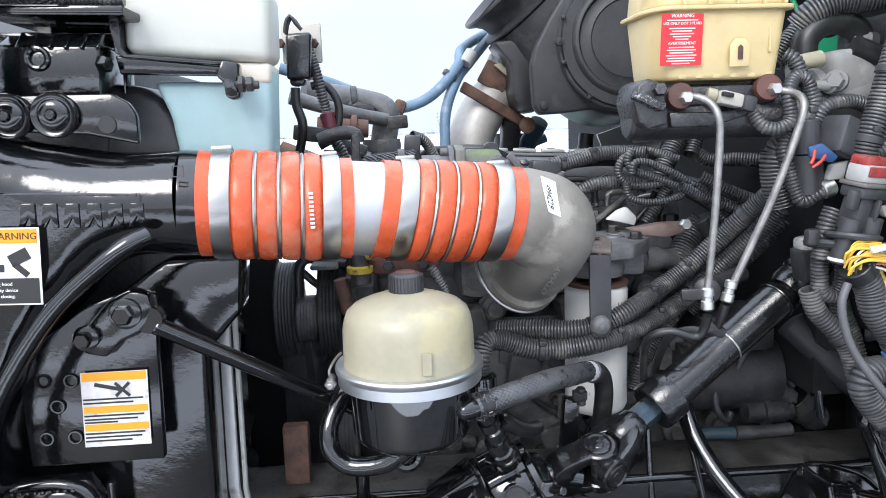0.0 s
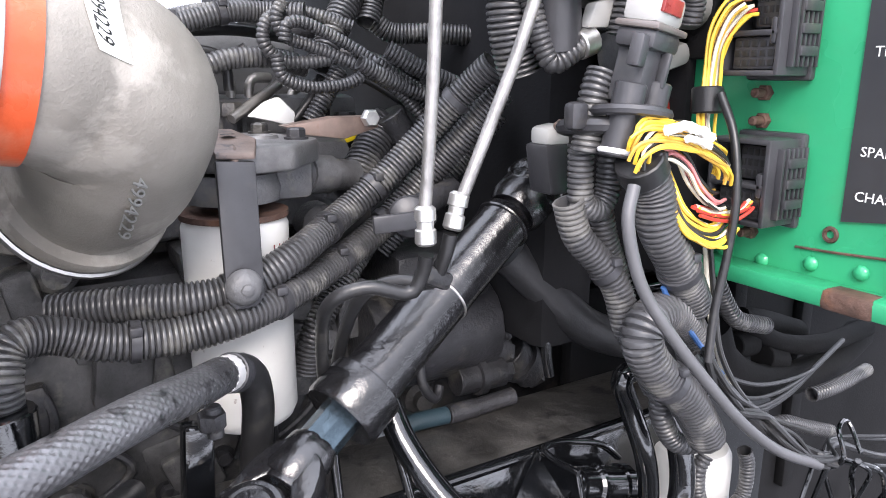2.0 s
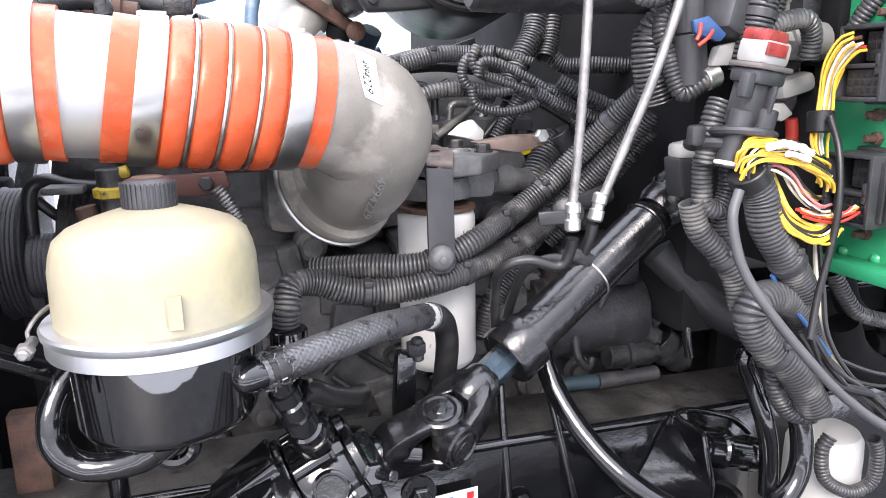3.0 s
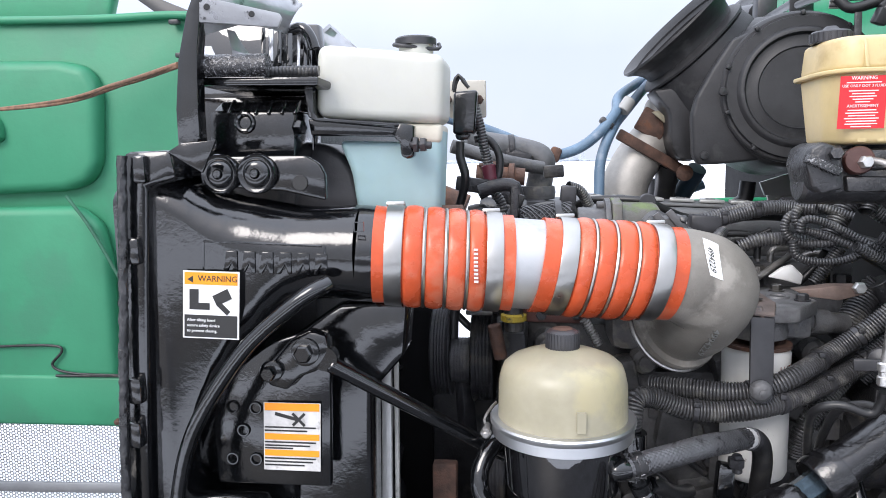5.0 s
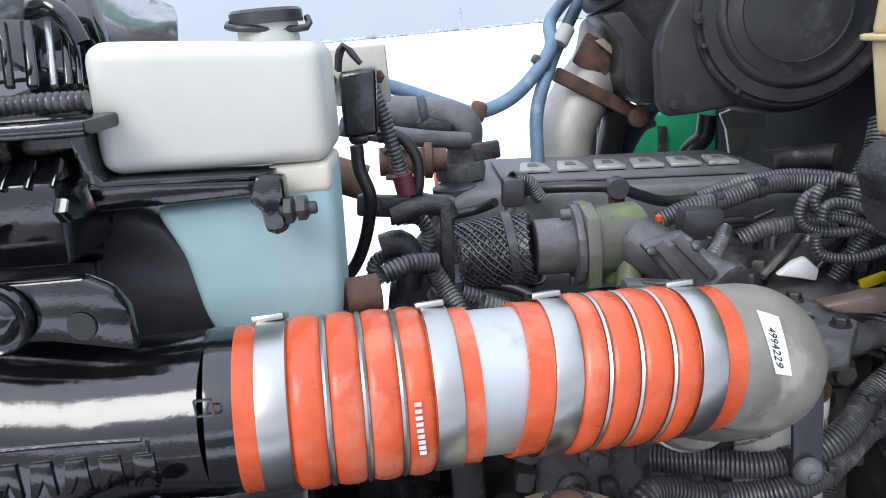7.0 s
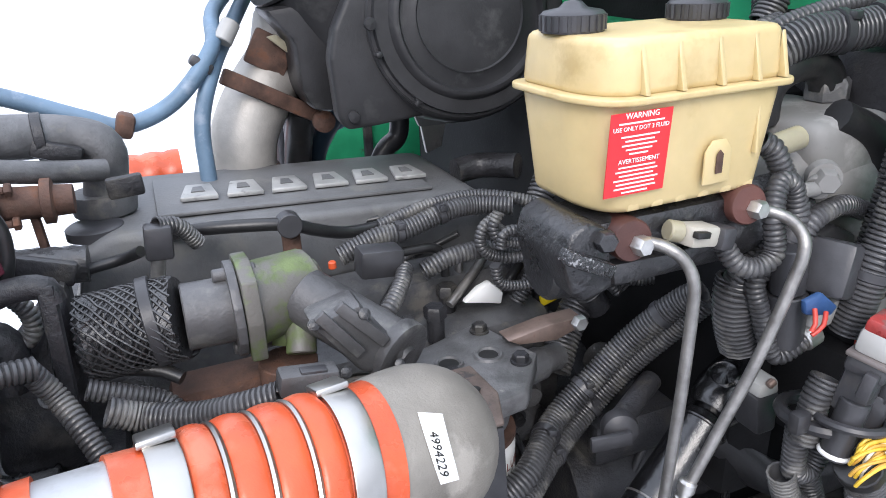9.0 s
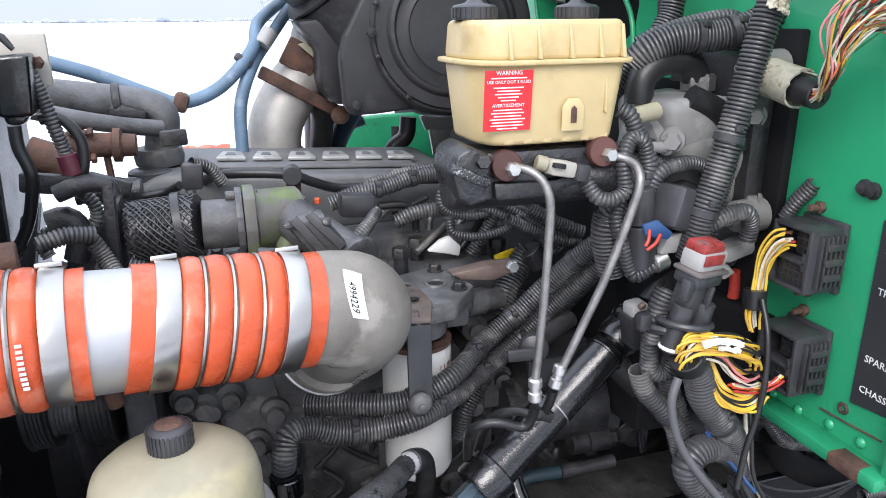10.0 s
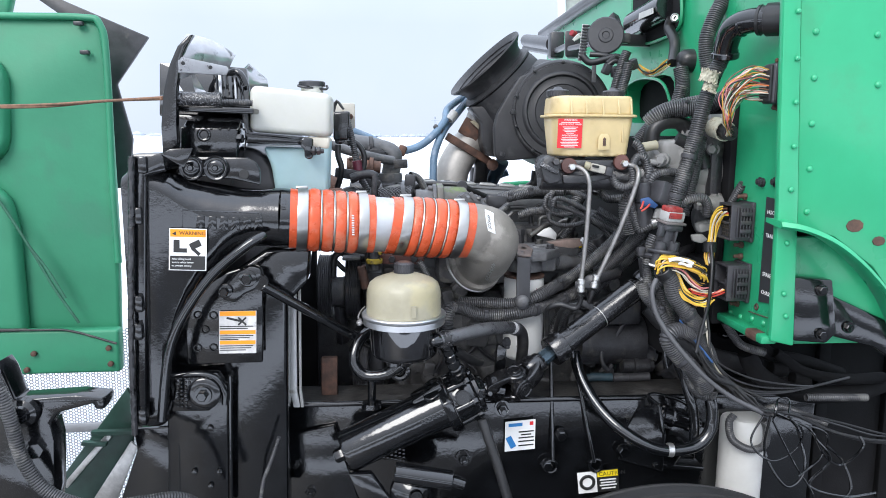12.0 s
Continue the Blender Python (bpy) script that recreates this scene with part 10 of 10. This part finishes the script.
elb = thing("moulded_hose_elbow", V((0.705, 0.803, 1.768)), "smooth black moulded elbow into the green panel", "hose elbow")
part("elbow", Geo().tube([(0.695, 0.783, 1.760), (0.692, 0.773, 1.782), (0.694, 0.753, 1.807), (0.711, 0.723, 1.816), (0.745, 0.693, 1.814)], 0.022, seg=20), M_GLOSS, elb)
part("mouth", Geo().lathe((0.722, 0.718, 1.816), (0.034, -0.035, -0.002), [(0, 0.022), (0.001, 0.027), (0.006, 0.027), (0.007, 0.025), (0.014, 0.025), (0.016, 0.029), (0.046, 0.029), (0.048, 0.026)], 28), M_RUBBER, elb)
part("rib_band", Geo().lathe((0.700, 0.741, 1.812), (0.6, -0.78, 0.12), [(0, 0.0215), (0.001, 0.0235), (0.005, 0.0235), (0.006, 0.0215)], 24), M_GLOSS, elb)
part("lower_collar", Geo().lathe((0.696, 0.785, 1.756), (-0.10, -0.30, 1), [(0, 0.0235), (0.002, 0.0255), (0.010, 0.0255), (0.012, 0.0235)], 24), M_GLOSS, elb)
part("collar", Geo().rod((0.679, 0.778, 1.772), (0.714, 0.778, 1.766), 0.010), M_GLOSS, elb)
loom([(0.760, 0.923, 1.935), (0.749, 0.922, 1.889), (0.736, 0.921, 1.862), (0.720, 0.920, 1.818), (0.719, 0.920, 1.785), (0.726, 0.920, 1.748)], 0.0165, ridge=0.0043)
loom([(0.608, 0.933, 1.636), (0.621, 0.923, 1.652), (0.651, 0.913, 1.665), (0.689, 0.903, 1.667), (0.720, 0.893, 1.674), (0.755, 0.883, 1.692), (0.782, 0.873, 1.712)], 0.0180, ridge=0.0043, ties=(0.4, 0.6))
loom([(0.624, 0.953, 1.658), (0.648, 0.943, 1.672), (0.693, 0.933, 1.684), (0.726, 0.923, 1.688), (0.729, 0.913, 1.679)], 0.009, ridge=0.0048)
loom([(0.749, 0.933, 1.658), (0.780, 0.923, 1.641), (0.798, 0.913, 1.618), (0.799, 0.903, 1.596)], 0.018, ridge=0.0043)
loom([(0.687, 1.003, 1.668), (0.699, 1.003, 1.691), (0.706, 1.003, 1.720)], 0.015, ridge=0.0043)
loom([(0.721, 1.053, 1.763), (0.724, 1.043, 1.724), (0.713, 1.023, 1.679), (0.691, 1.003, 1.641)], 0.017, ridge=0.0043)
single("smooth_hose", Geo().tube([(0.612, 0.923, 1.593), (0.615, 0.923, 1.621), (0.636, 0.923, 1.638), (0.667, 0.923, 1.640), (0.684, 0.923, 1.628), (0.689, 0.923, 1.614)], 0.0165), M_RUBBER, "smooth black rubber vacuum hose", "hose")
part("union", Geo().hexa(V((0.691, 0.923, 1.605)), (0, 0, 1), 0.02, 0.02), M_ENGINE, thing("hose_union", V((0.692, 0.923, 1.600)), "grey hexagonal hose union on the booster", "fitting"))
single("smooth_hose", Geo().tube([(0.645, 0.873, 1.604), (0.676, 0.868, 1.589), (0.696, 0.863, 1.570), (0.709, 0.863, 1.541)], 0.0145), M_RUBBER, "smooth black rubber booster hose", "hose")
loom([(0.505, 0.843, 1.527), (0.514, 0.833, 1.511), (0.531, 0.828, 1.508), (0.544, 0.828, 1.519), (0.543, 0.833, 1.548), (0.556, 0.843, 1.567), (0.571, 0.843, 1.563), (0.579, 0.843, 1.539)], 0.0085, ridge=0.0045)
loom([(0.553, 0.863, 1.596), (0.562, 0.858, 1.589), (0.569, 0.853, 1.572), (0.576, 0.848, 1.557), (0.581, 0.843, 1.537), (0.569, 0.843, 1.511), (0.551, 0.848, 1.485), (0.548, 0.853, 1.462)], 0.0095, ridge=0.0048, ties=(0.6,))
loom([(0.580, 0.838, 1.512), (0.593, 0.838, 1.531), (0.629, 0.843, 1.537), (0.674, 0.853, 1.521)], 0.009, ridge=0.0043)
loom([(0.742, 0.813, 1.473), (0.747, 0.804, 1.496), (0.752, 0.789, 1.518)], 0.0085, ridge=0.0043)
loom([(0.742, 0.810, 1.480), (0.747, 0.800, 1.497), (0.752, 0.790, 1.511)], 0.0075, ridge=0.0043)
dark_con = thing("grey_connector", V((0.613, 0.843, 1.489)), "dark grey square connector under the booster", "connector")
part("body", Geo().slab([(0.601, 0.853, 1.499), (0.641, 0.853, 1.514), (0.671, 0.853, 1.499), (0.666, 0.853, 1.467), (0.614, 0.853, 1.478)], (0, 0.03, 0), 0.004), M_BLACK, dark_con)

boot = thing("firewall_grommet", (FW, 1.074, 1.775), "black moulded rubber grommet on the firewall", "grommet")
part("dome", Geo().lathe((FW, 1.074, 1.782), (-1, 0, 0), [(0, 0.027), (0.006, 0.027), (0.020, 0.025), (0.030, 0.019), (0.034, 0.010), (0.034, 0)], 30), M_RUBBER, boot)
part("spout", Geo().rod((FW - 0.018, 1.074, 1.775), (FW - 0.026, 1.070, 1.745), 0.0175, 0.0155), M_RUBBER, boot)
# wiper motor and links high on the firewall
wiper = thing("wiper_motor", V((0.640, 1.290, 1.855)), "black round wiper motor with linkage on the firewall", "motor")
part("drum", Geo().lathe((0.613, 1.285, 1.862), (-0.25, -0.95, 0.05), [(-0.030, 0.030), (-0.028, 0.040), (0, 0.0465), (0.018, 0.0465), (0.021, 0.043), (0.021, 0.019), (0.0235, 0.017), (0.0235, 0.010), (0.0215, 0.008), (0.0215, 0)], 44), M_BLACK, wiper)
for k in range(12):
    part("cooling_fin", Geo().box((0.5620 - 0.0008 * k, 1.285, 1.888 - 0.0075 * k), (0.018, 0.008, 0.0040), 0.0006, (0, 4, 0)), M_BLACK, wiper)
part("fin_plate", Geo().box((0.5575, 1.292, 1.847), (0.0165, 0.004, 0.092), 0.001, (0, 5, 0)), M_PALE, wiper, "pale plate behind the fins")
part("mount_bracket", Geo().slab([(0.612, 1.30, 1.905), (0.636, 1.30, 1.928), (0.646, 1.30, 1.905), (0.648, 1.30, 1.845), (0.612, 1.30, 1.845)], (0.03, 0.05, 0), 0.004), M_BLACK, wiper)
part("stay", Geo().beam((0.650, 1.33, 1.862), (FW, 1.36, 1.862), 0.020, 0.030, 0.003), M_BLACK, wiper)
part("side_tab", Geo().box((0.664, 1.280, 1.858), (0.022, 0.020, 0.024), 0.003), M_BLACK, wiper)
part("lead_box", Geo().slab([(0.589, 1.627, 1.926), (0.639, 1.627, 1.928), (0.641, 1.627, 1.848), (0.592, 1.627, 1.848)], (0.02, 0.05, 0), 0.006), M_BLACK, wiper)
part("red_cap", Geo().rod((0.596, 1.572, 1.912), (0.611, 1.583, 1.909), 0.0085), M_DKRED, wiper, "dull red lead end")
for k in range(3):
    part("white_lead", Geo().tube([V(0.624, 1.57, 1.909) + V(0, 0, -0.004 * k), V(0.613, 1.568, 1.904) + V(0, 0, -0.005 * k), V(0.601, 1.572, 1.89) + V(0, 0, -0.002 * k)], 0.003, seg=8), M_PALE, wiper)
part("arm", Geo().rod((0.642, 2.516, 2.012), (0.642, 2.013, 1.935), 0.026).rod((0.642, 2.553, 1.986), (0.642, 2.008, 1.906), 0.012), M_BLACK, wiper)
part("arm_bracket", Geo().box(V((0.642, 1.963, 1.924)), (0.05, 0.05, 0.09), 0.008), M_BLACK, wiper)
part("arm_link", Geo().rod((0.640, 1.95, 1.905), (0.608, 1.64, 1.885), 0.010).rod((0.600, 1.60, 1.870), (0.612, 1.32, 1.855), 0.008), M_BLACK, wiper)
for pts, r in (([(0.547, 1.262, 1.812), (0.566, 1.255, 1.794), (0.603, 1.250, 1.801), (0.634, 1.250, 1.808), (0.664, 1.250, 1.792), (0.690, 1.250, 1.786)], 0.0085), ([(0.570, 1.272, 1.816), (0.604, 1.260, 1.812), (0.640, 1.256, 1.800), (0.668, 1.258, 1.770), (0.660, 1.262, 1.735)], 0.0070), ([(0.604, 1.242, 1.782), (0.626, 1.240, 1.797), (0.648, 1.240, 1.784), (0.652, 1.246, 1.755), (0.640, 1.252, 1.735)], 0.0060)):
    part("taped_lead", Geo().tube(pts, r, seg=12), M_RUBBER, wiper)
part("link_tab", Geo().slab([(0.571, 1.250, 1.790), (0.582, 1.250, 1.790), (0.583, 1.250, 1.745), (0.572, 1.250, 1.745)], (0, 0.005, 0), 0.001), M_MOTOR, wiper)
for p, turn in (((0.606, 1.240, 1.776), 20), ((0.627, 1.238, 1.770), -15), ((0.640, 1.244, 1.752), 35), ((0.618, 1.246, 1.796), 50), ((0.676, 1.246, 1.790), -25)):
    part("plug", Geo().box(p, (0.020, 0.018, 0.026), 0.003, (10, turn, 12)), M_BLACK, wiper)
wire_run("wire_bundle", "short yellow, orange and white wires beside the wiper motor", [(0.694, 1.258, 1.786), (0.699, 1.222, 1.768), (0.702, 1.166, 1.760), (0.704, 1.116, 1.770), (0.710, 1.093, 1.781)], 6, 0.009, [W_AMB, W_WHT, W_YEL, W_BLK, W_ORG], seed=12)
single("tape_wrap", Geo().tube([(0.716, 1.090, 1.778), (0.728, 1.112, 1.808), (0.732, 1.127, 1.836), (0.732, 1.165, 1.869), (0.736, 1.157, 1.890)], 0.0125, seg=14), M_RUBBER, "black tape wrapped round the wires", "tape")
recess = thing("blower_housing", V((0.742, 1.328, 1.869)), "black blower housing set in the firewall", "housing")
# The near-black slab lies on the sheet and stands for the dark opening.
part("frame", Geo().slab([(0.751, 1.470, 1.990), (0.751, 1.135, 1.960), (0.751, 1.132, 1.869), (0.751, 1.262, 1.854), (0.751, 1.418, 1.864), (0.751, 1.462, 1.900)], (-0.008, 0, 0), 0.002), M_FLATBLACK, recess)
part("rim", Geo().tube([(0.744, 1.472, 1.992), (0.744, 1.460, 1.902), (0.744, 1.417, 1.863), (0.744, 1.262, 1.852), (0.744, 1.130, 1.868), (0.744, 1.133, 1.962)], 0.004, seg=8), M_GREENDIRT, recess, "folded green edge of the opening")
part("drum", Geo().rod((0.737, 1.420, 1.915), (0.737, 1.175, 1.923), 0.036), M_GLOSS, recess)
part("pale_label", Geo().slab([(0.700, 1.288, 1.906), (0.700, 1.187, 1.905), (0.700, 1.189, 1.919), (0.700, 1.287, 1.922)], (-0.001, 0, 0), 0), M_PALE, recess)
silver = part("connector", Geo().lathe((0.722, 1.103, 1.880), (-0.5, -0.85, 0.1), [(0, 0.008), (0.003, 0.0098), (0.010, 0.0098), (0.012, 0.008), (0.009, 0.0065), (0.009, 0)], 24), M_ZINC, recess)
part("key", Geo().box((0.7165, 1.0940, 1.8812), (0.003, 0.003, 0.009), 0.001, (0, 30, 0)), M_INKHOLE, silver)
for k, pts in enumerate(([(0.616, 1.153, 1.710), (0.628, 1.153, 1.757), (0.633, 1.153, 1.784)], [(0.604, 0.983, 1.596), (0.640, 0.983, 1.640), (0.664, 0.983, 1.658), (0.688, 0.983, 1.665)], [(0.616, 1.203, 1.720), (0.634, 1.203, 1.789), (0.644, 1.203, 1.816)])):
    loom(pts, 0.012 + 0.003 * (k == 1), ridge=0.0043)

# ---- lower right: hoses, mount, filter, tangle of wires ----
big_hose = thing("wrapped_hydraulic_line", V((0.566, 0.863, 0.962)), "glossy black hydraulic hose looping to the frame mount", "hose")
part("hose", Geo().tube([(0.465, 0.933, 1.132), (0.472, 0.903, 1.090), (0.493, 0.863, 1.046), (0.528, 0.823, 1.008), (0.584, 0.795, 0.974), (0.639, 0.795, 0.959), (0.700, 0.800, 0.967), (0.730, 0.806, 1.003), (0.729, 0.812, 1.056), (0.716, 0.825, 1.097)], 0.0125, step=0.008, seg=14), M_GLOSS, big_hose)
part("collar", Geo().rod((0.633, 0.795, 0.961), (0.645, 0.795, 0.960), 0.0145), M_ZINC, big_hose)
for a, b in (((0.410, 0.933, 1.158), (0.413, 0.883, 0.901)), ((0.457, 0.923, 1.142), (0.506, 0.883, 0.894))):
    part("thin_line", Geo().rod(a, b, 0.0045), M_GLOSS, big_hose)
for p in ((0.409, 0.888, 0.885), (0.511, 0.888, 0.885)):
    part("line_bracket", Geo().ring(p, (0, 1, 0), 0.014, 0.004, 18, 8), M_GLOSS, big_hose)
mount = thing("frame_mount", V((0.690, 0.960, 0.840)), "gloss black box-shaped frame mount with a rubber bush", "mount")
part("side_plate", Geo().slab([(0.622, 0.902, 1.040), (0.632, 0.850, 1.036), (0.642, 0.842, 0.975), (0.640, 0.842, 0.890), (0.565, 0.902, 0.890), (0.585, 0.902, 0.970)], (0.008, 0.002, -0.003), 0.002), M_GLOSS, mount)
part("back_plate", Geo().slab([(0.622, 0.895, 1.042), (0.650, 0.895, 1.042), (0.705, 0.895, 1.024), (0.736, 0.895, 0.998), (0.742, 0.895, 0.880), (0.610, 0.895, 0.880)], (0, 0.008, 0), 0.002), M_GLOSS, mount)
part("rim", Geo().tube([(0.632, 0.849, 1.038), (0.624, 0.880, 1.042), (0.626, 0.894, 1.045), (0.652, 0.895, 1.044), (0.705, 0.895, 1.026), (0.737, 0.895, 0.999)], 0.0036, seg=10), M_GLOSS, mount)
part("floor_plate", Geo().slab([(0.630, 0.845, 0.905), (0.615, 0.895, 0.905), (0.742, 0.895, 0.892), (0.742, 0.850, 0.892)], (0, 0, -0.010), 0.002), M_GLOSS, mount)
BU, BE = V(0.646, 0.868, 1.010), V(0.730, 0.870, 0.984)
BW = (BE - BU).normalized()
part("bush", Geo().lathe(BU, BW, [(0, 0.014), (0.002, 0.0185), (0.020, 0.0195), (0.023, 0.0225), (0.028, 0.0225), (0.031, 0.0195), (0.060, 0.0190), (0.063, 0.0215), (0.074, 0.0215), (0.076, 0.016), (0.09, 0.014)], 30), M_GLOSS, mount)
part("bush_bolt", Geo().lathe(BU - BW * 0.003, BW, [(0, 0.016), (0.003, 0.016)], 20).hexa(BU - BW * 0.003, -BW, 0.0115, 0.011), M_GLOSS, mount)
part("lower_bush", Geo().lathe((0.672, 0.862, 0.930), (0.3, -0.2, 1), [(-0.03, 0.022), (0, 0.024), (0.014, 0.020), (0.026, 0.017), (0.028, 0)], 24), M_GLOSS, mount)
dryer = thing("white_air_filter", V((0.852, 0.903, 0.821)), "white cylindrical air dryer filter beside the frame rail", "filter")
part("can", Geo().lathe((0.842, 0.887, 0.695), (0, 0, 1), [(0, 0.047), (0.27, 0.0475), (0.290, 0.0465), (0.298, 0.042), (0.301, 0.034), (0.301, 0)], 40), M_WHITE, dryer)
loom([(0.789, 0.826, 1.022), (0.779, 0.826, 1.004), (0.789, 0.826, 0.966), (0.827, 0.824, 0.943), (0.861, 0.826, 0.950), (0.864, 0.826, 0.986), (0.855, 0.826, 1.009)], 0.0085, ridge=0.0048)
loom([(0.842, 0.803, 1.040), (0.880, 0.803, 1.046), (0.929, 0.803, 1.027), (0.982, 0.803, 1.007)], 0.0085, ridge=0.0048)
loom([(0.931, 0.803, 1.066), (0.978, 0.803, 1.065), (1.082, 0.823, 1.055)], 0.0085, ridge=0.0048)
NODE = V(0.800, 0.706, 1.074)
rn = random.Random(21)
for k in range(9):
    o = [V(rn.uniform(-0.008, 0.008), rn.uniform(-0.010, 0.012), rn.uniform(-0.010, 0.010)) for _ in range(5)]
    pts = [V(0.664, 0.748, 1.190) + o[0], V(0.690, 0.738, 1.152) + o[1], V(0.728, 0.732, 1.119) + o[2], V(0.765, 0.718, 1.092) + o[3], NODE + o[4] * 0.7]
    if k < 4:
        pts += [V(0.87, 0.735, 1.058) + o[0], V(0.965, 0.740, 1.032 - 0.004 * k) + o[1], V(1.075, 0.745, 1.003 - 0.008 * k) + o[2], V(1.20, 0.76, 0.985) + o[3]]
    single("hanging_wire", Geo().tube(pts, rn.choice((0.0022, 0.0028, 0.0034)), seg=8, step=0.006), M_RUBBER, "black wire sagging under the cab", "wire", "hanging wires")
for k in range(4):
    lift = rn.uniform(-0.01, 0.03)
    single("hanging_wire", Geo().tube([V(0.705, 0.770, 1.165), V(0.745, 0.775, 1.120 + lift), V(0.805, 0.785, 1.095 + lift), V(0.88, 0.80, 1.085 + lift * 0.6), V(0.96, 0.82, 1.085), V(1.05, 0.84, 1.095)], rn.choice((0.0022, 0.003)), seg=8, step=0.008), M_RUBBER, "black wire sagging under the cab", "wire", "hanging wires")
LOOPS = (((0, 0), (0.000, -0.085), (0.038, -0.150), (0.080, -0.122), (0.066, -0.045), (0.030, -0.004)),
         ((-0.004, 0), (-0.036, -0.058), (0.000, -0.094), (0.055, -0.090), (0.070, -0.052), (0.048, -0.018), (0.006, 0.002)),
         ((0.02, -0.01), (0.075, -0.030), (0.118, -0.090), (0.165, -0.118), (0.190, -0.072), (0.186, -0.050)),
         ((0.05, -0.02), (0.110, -0.040), (0.122, -0.092), (0.100, -0.110), (0.060, -0.130)),
         ((0.09, -0.05), (0.130, -0.100), (0.100, -0.160), (0.160, -0.176), (0.235, -0.174)),
         ((0.03, 0.004), (0.040, 0.024), (0.014, 0.026), (0.002, 0.006), (0.010, -0.018)),
         ((0.12, -0.07), (0.165, -0.110), (0.175, -0.160), (0.150, -0.200)),
         ((0.01, -0.02), (0.060, -0.110), (0.095, -0.170), (0.110, -0.230)))
for k, run in enumerate(LOOPS):
    pts = [NODE + V(x, 0.012 * math.sin(2.1 * i + k), z) for i, (x, z) in enumerate(run)]
    single("tangled_wire", Geo().tube(pts, 0.0021 if k % 2 else 0.0028, seg=8, step=0.005), M_GLOSS, "thin dark tangled wire by the white filter", "wire", "tangled wires")
# Upright near-black sheet and ribs, added to give the darkness below the cab.
under = thing("under_cab_dark_sheet", V(1.202, 0.953, 1.091), "near-black sheet standing for the dark under the cab floor", "tray")
part("tray", Geo().slab([(0.800, 1.053, 1.138), (2.70, 1.053, 1.150), (2.70, 1.053, 0.20), (0.800, 1.053, 0.20)], (0, 0.02, 0), 0.003), M_FLATBLACK, under)
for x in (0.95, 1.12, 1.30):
    part("tray_rib", Geo().beam((x, 1.045, 1.125), (x + 0.01, 1.045, 0.70), 0.030, 0.020, 0.004, up=(0, 1, 0)), M_FLATBLACK, under)
part("tray_lip", Geo().beam((0.85, 1.040, 1.136), (1.45, 1.040, 1.124), 0.030, 0.012, 0.003), M_GLOSS, under)
# Hoses and joints are flat black to carry the missing overhang's shade.
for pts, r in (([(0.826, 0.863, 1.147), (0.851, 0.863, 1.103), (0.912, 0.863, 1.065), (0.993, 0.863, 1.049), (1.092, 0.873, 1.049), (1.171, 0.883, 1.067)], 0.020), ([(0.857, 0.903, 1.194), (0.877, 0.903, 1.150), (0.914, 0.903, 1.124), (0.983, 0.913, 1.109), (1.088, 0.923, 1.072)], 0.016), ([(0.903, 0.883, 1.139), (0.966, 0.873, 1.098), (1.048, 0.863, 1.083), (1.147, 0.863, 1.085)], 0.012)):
    single("dark_hose", Geo().tube(pts, r, seg=16), M_FLATBLACK, "black hose, its shade under the cab put into the colour", "hose", "hoses under the cab")
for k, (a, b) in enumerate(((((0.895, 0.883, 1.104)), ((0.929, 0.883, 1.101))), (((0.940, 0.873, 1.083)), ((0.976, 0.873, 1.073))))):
    single("hose_joint", Geo().rod(a, b, 0.016), M_FLATBLACK, "black hose joint under the cab", "hose joint")

# ---- stickers on the rail ----
st, sp, sr, su, sw, sh = sticker("oil_service_sticker", (0.306, 0.893, 0.990), (0.373, 0.893, 0.995), (0.306, 0.893, 0.921), "white and blue oil service sticker on the frame rail", M_LABEL)
part("blue_block", Geo().quad(sp(0.20, 0.70), (sr + su * 0.5), (su - sr * 0.5), sw * 0.20, sh * 0.40, 0.0002), M_BLUELAB, st)
part("blue_mark", Geo().quad(sp(0.34, 0.13), sr, su, sw * 0.46, sh * 0.11, 0.0002), M_BLUELAB, st)
part("red_mark", Geo().quad(sp(0.87, 0.12), sr, su, sw * 0.12, sh * 0.12, 0.0002), M_RED, st)
for y, w in ((0.38, 0.5), (0.48, 0.34), (0.58, 0.5), (0.70, 0.52), (0.84, 0.5)):
    part("text_bar", Geo().quad(sp(0.70, y), sr, su, sw * w, sh * 0.045, 0.0002), M_INKHOLE, st)
ct, cp_, cr, cu_, cw, ch = sticker("caution_sticker", (0.469, 0.893, 0.867), (0.563, 0.893, 0.874), (0.475, 0.893, 0.815), "white and yellow caution sticker on the frame rail", M_INKHOLE)
part("white_field", Geo().quad(cp_(0.24, 0.5), cr, cu_, cw * 0.46, ch * 0.96, 0.0002), M_LABEL, ct)
part("tyre_pictogram", Geo().ring(cp_(0.24, 0.5, 0.0008), cr.cross(cu_), ch * 0.28, ch * 0.07, 28, 6), M_INKHOLE, ct)
part("yellow_band", Geo().quad(cp_(0.74, 0.17), cr, cu_, cw * 0.5, ch * 0.28, 0.0002), M_YLAB, ct)
lettering("heading", "CAUTION", ch * 0.26, cp_(0.52, 0.26, 0.0008), cr, cu_, M_INKHOLE, ct)
for y, w in ((0.45, 0.4), (0.58, 0.36), (0.70, 0.42), (0.84, 0.34)):
    part("text_bar", Geo().quad(cp_(0.74, y), cr, cu_, cw * w, ch * 0.06, 0.0002), M_LABEL, ct)
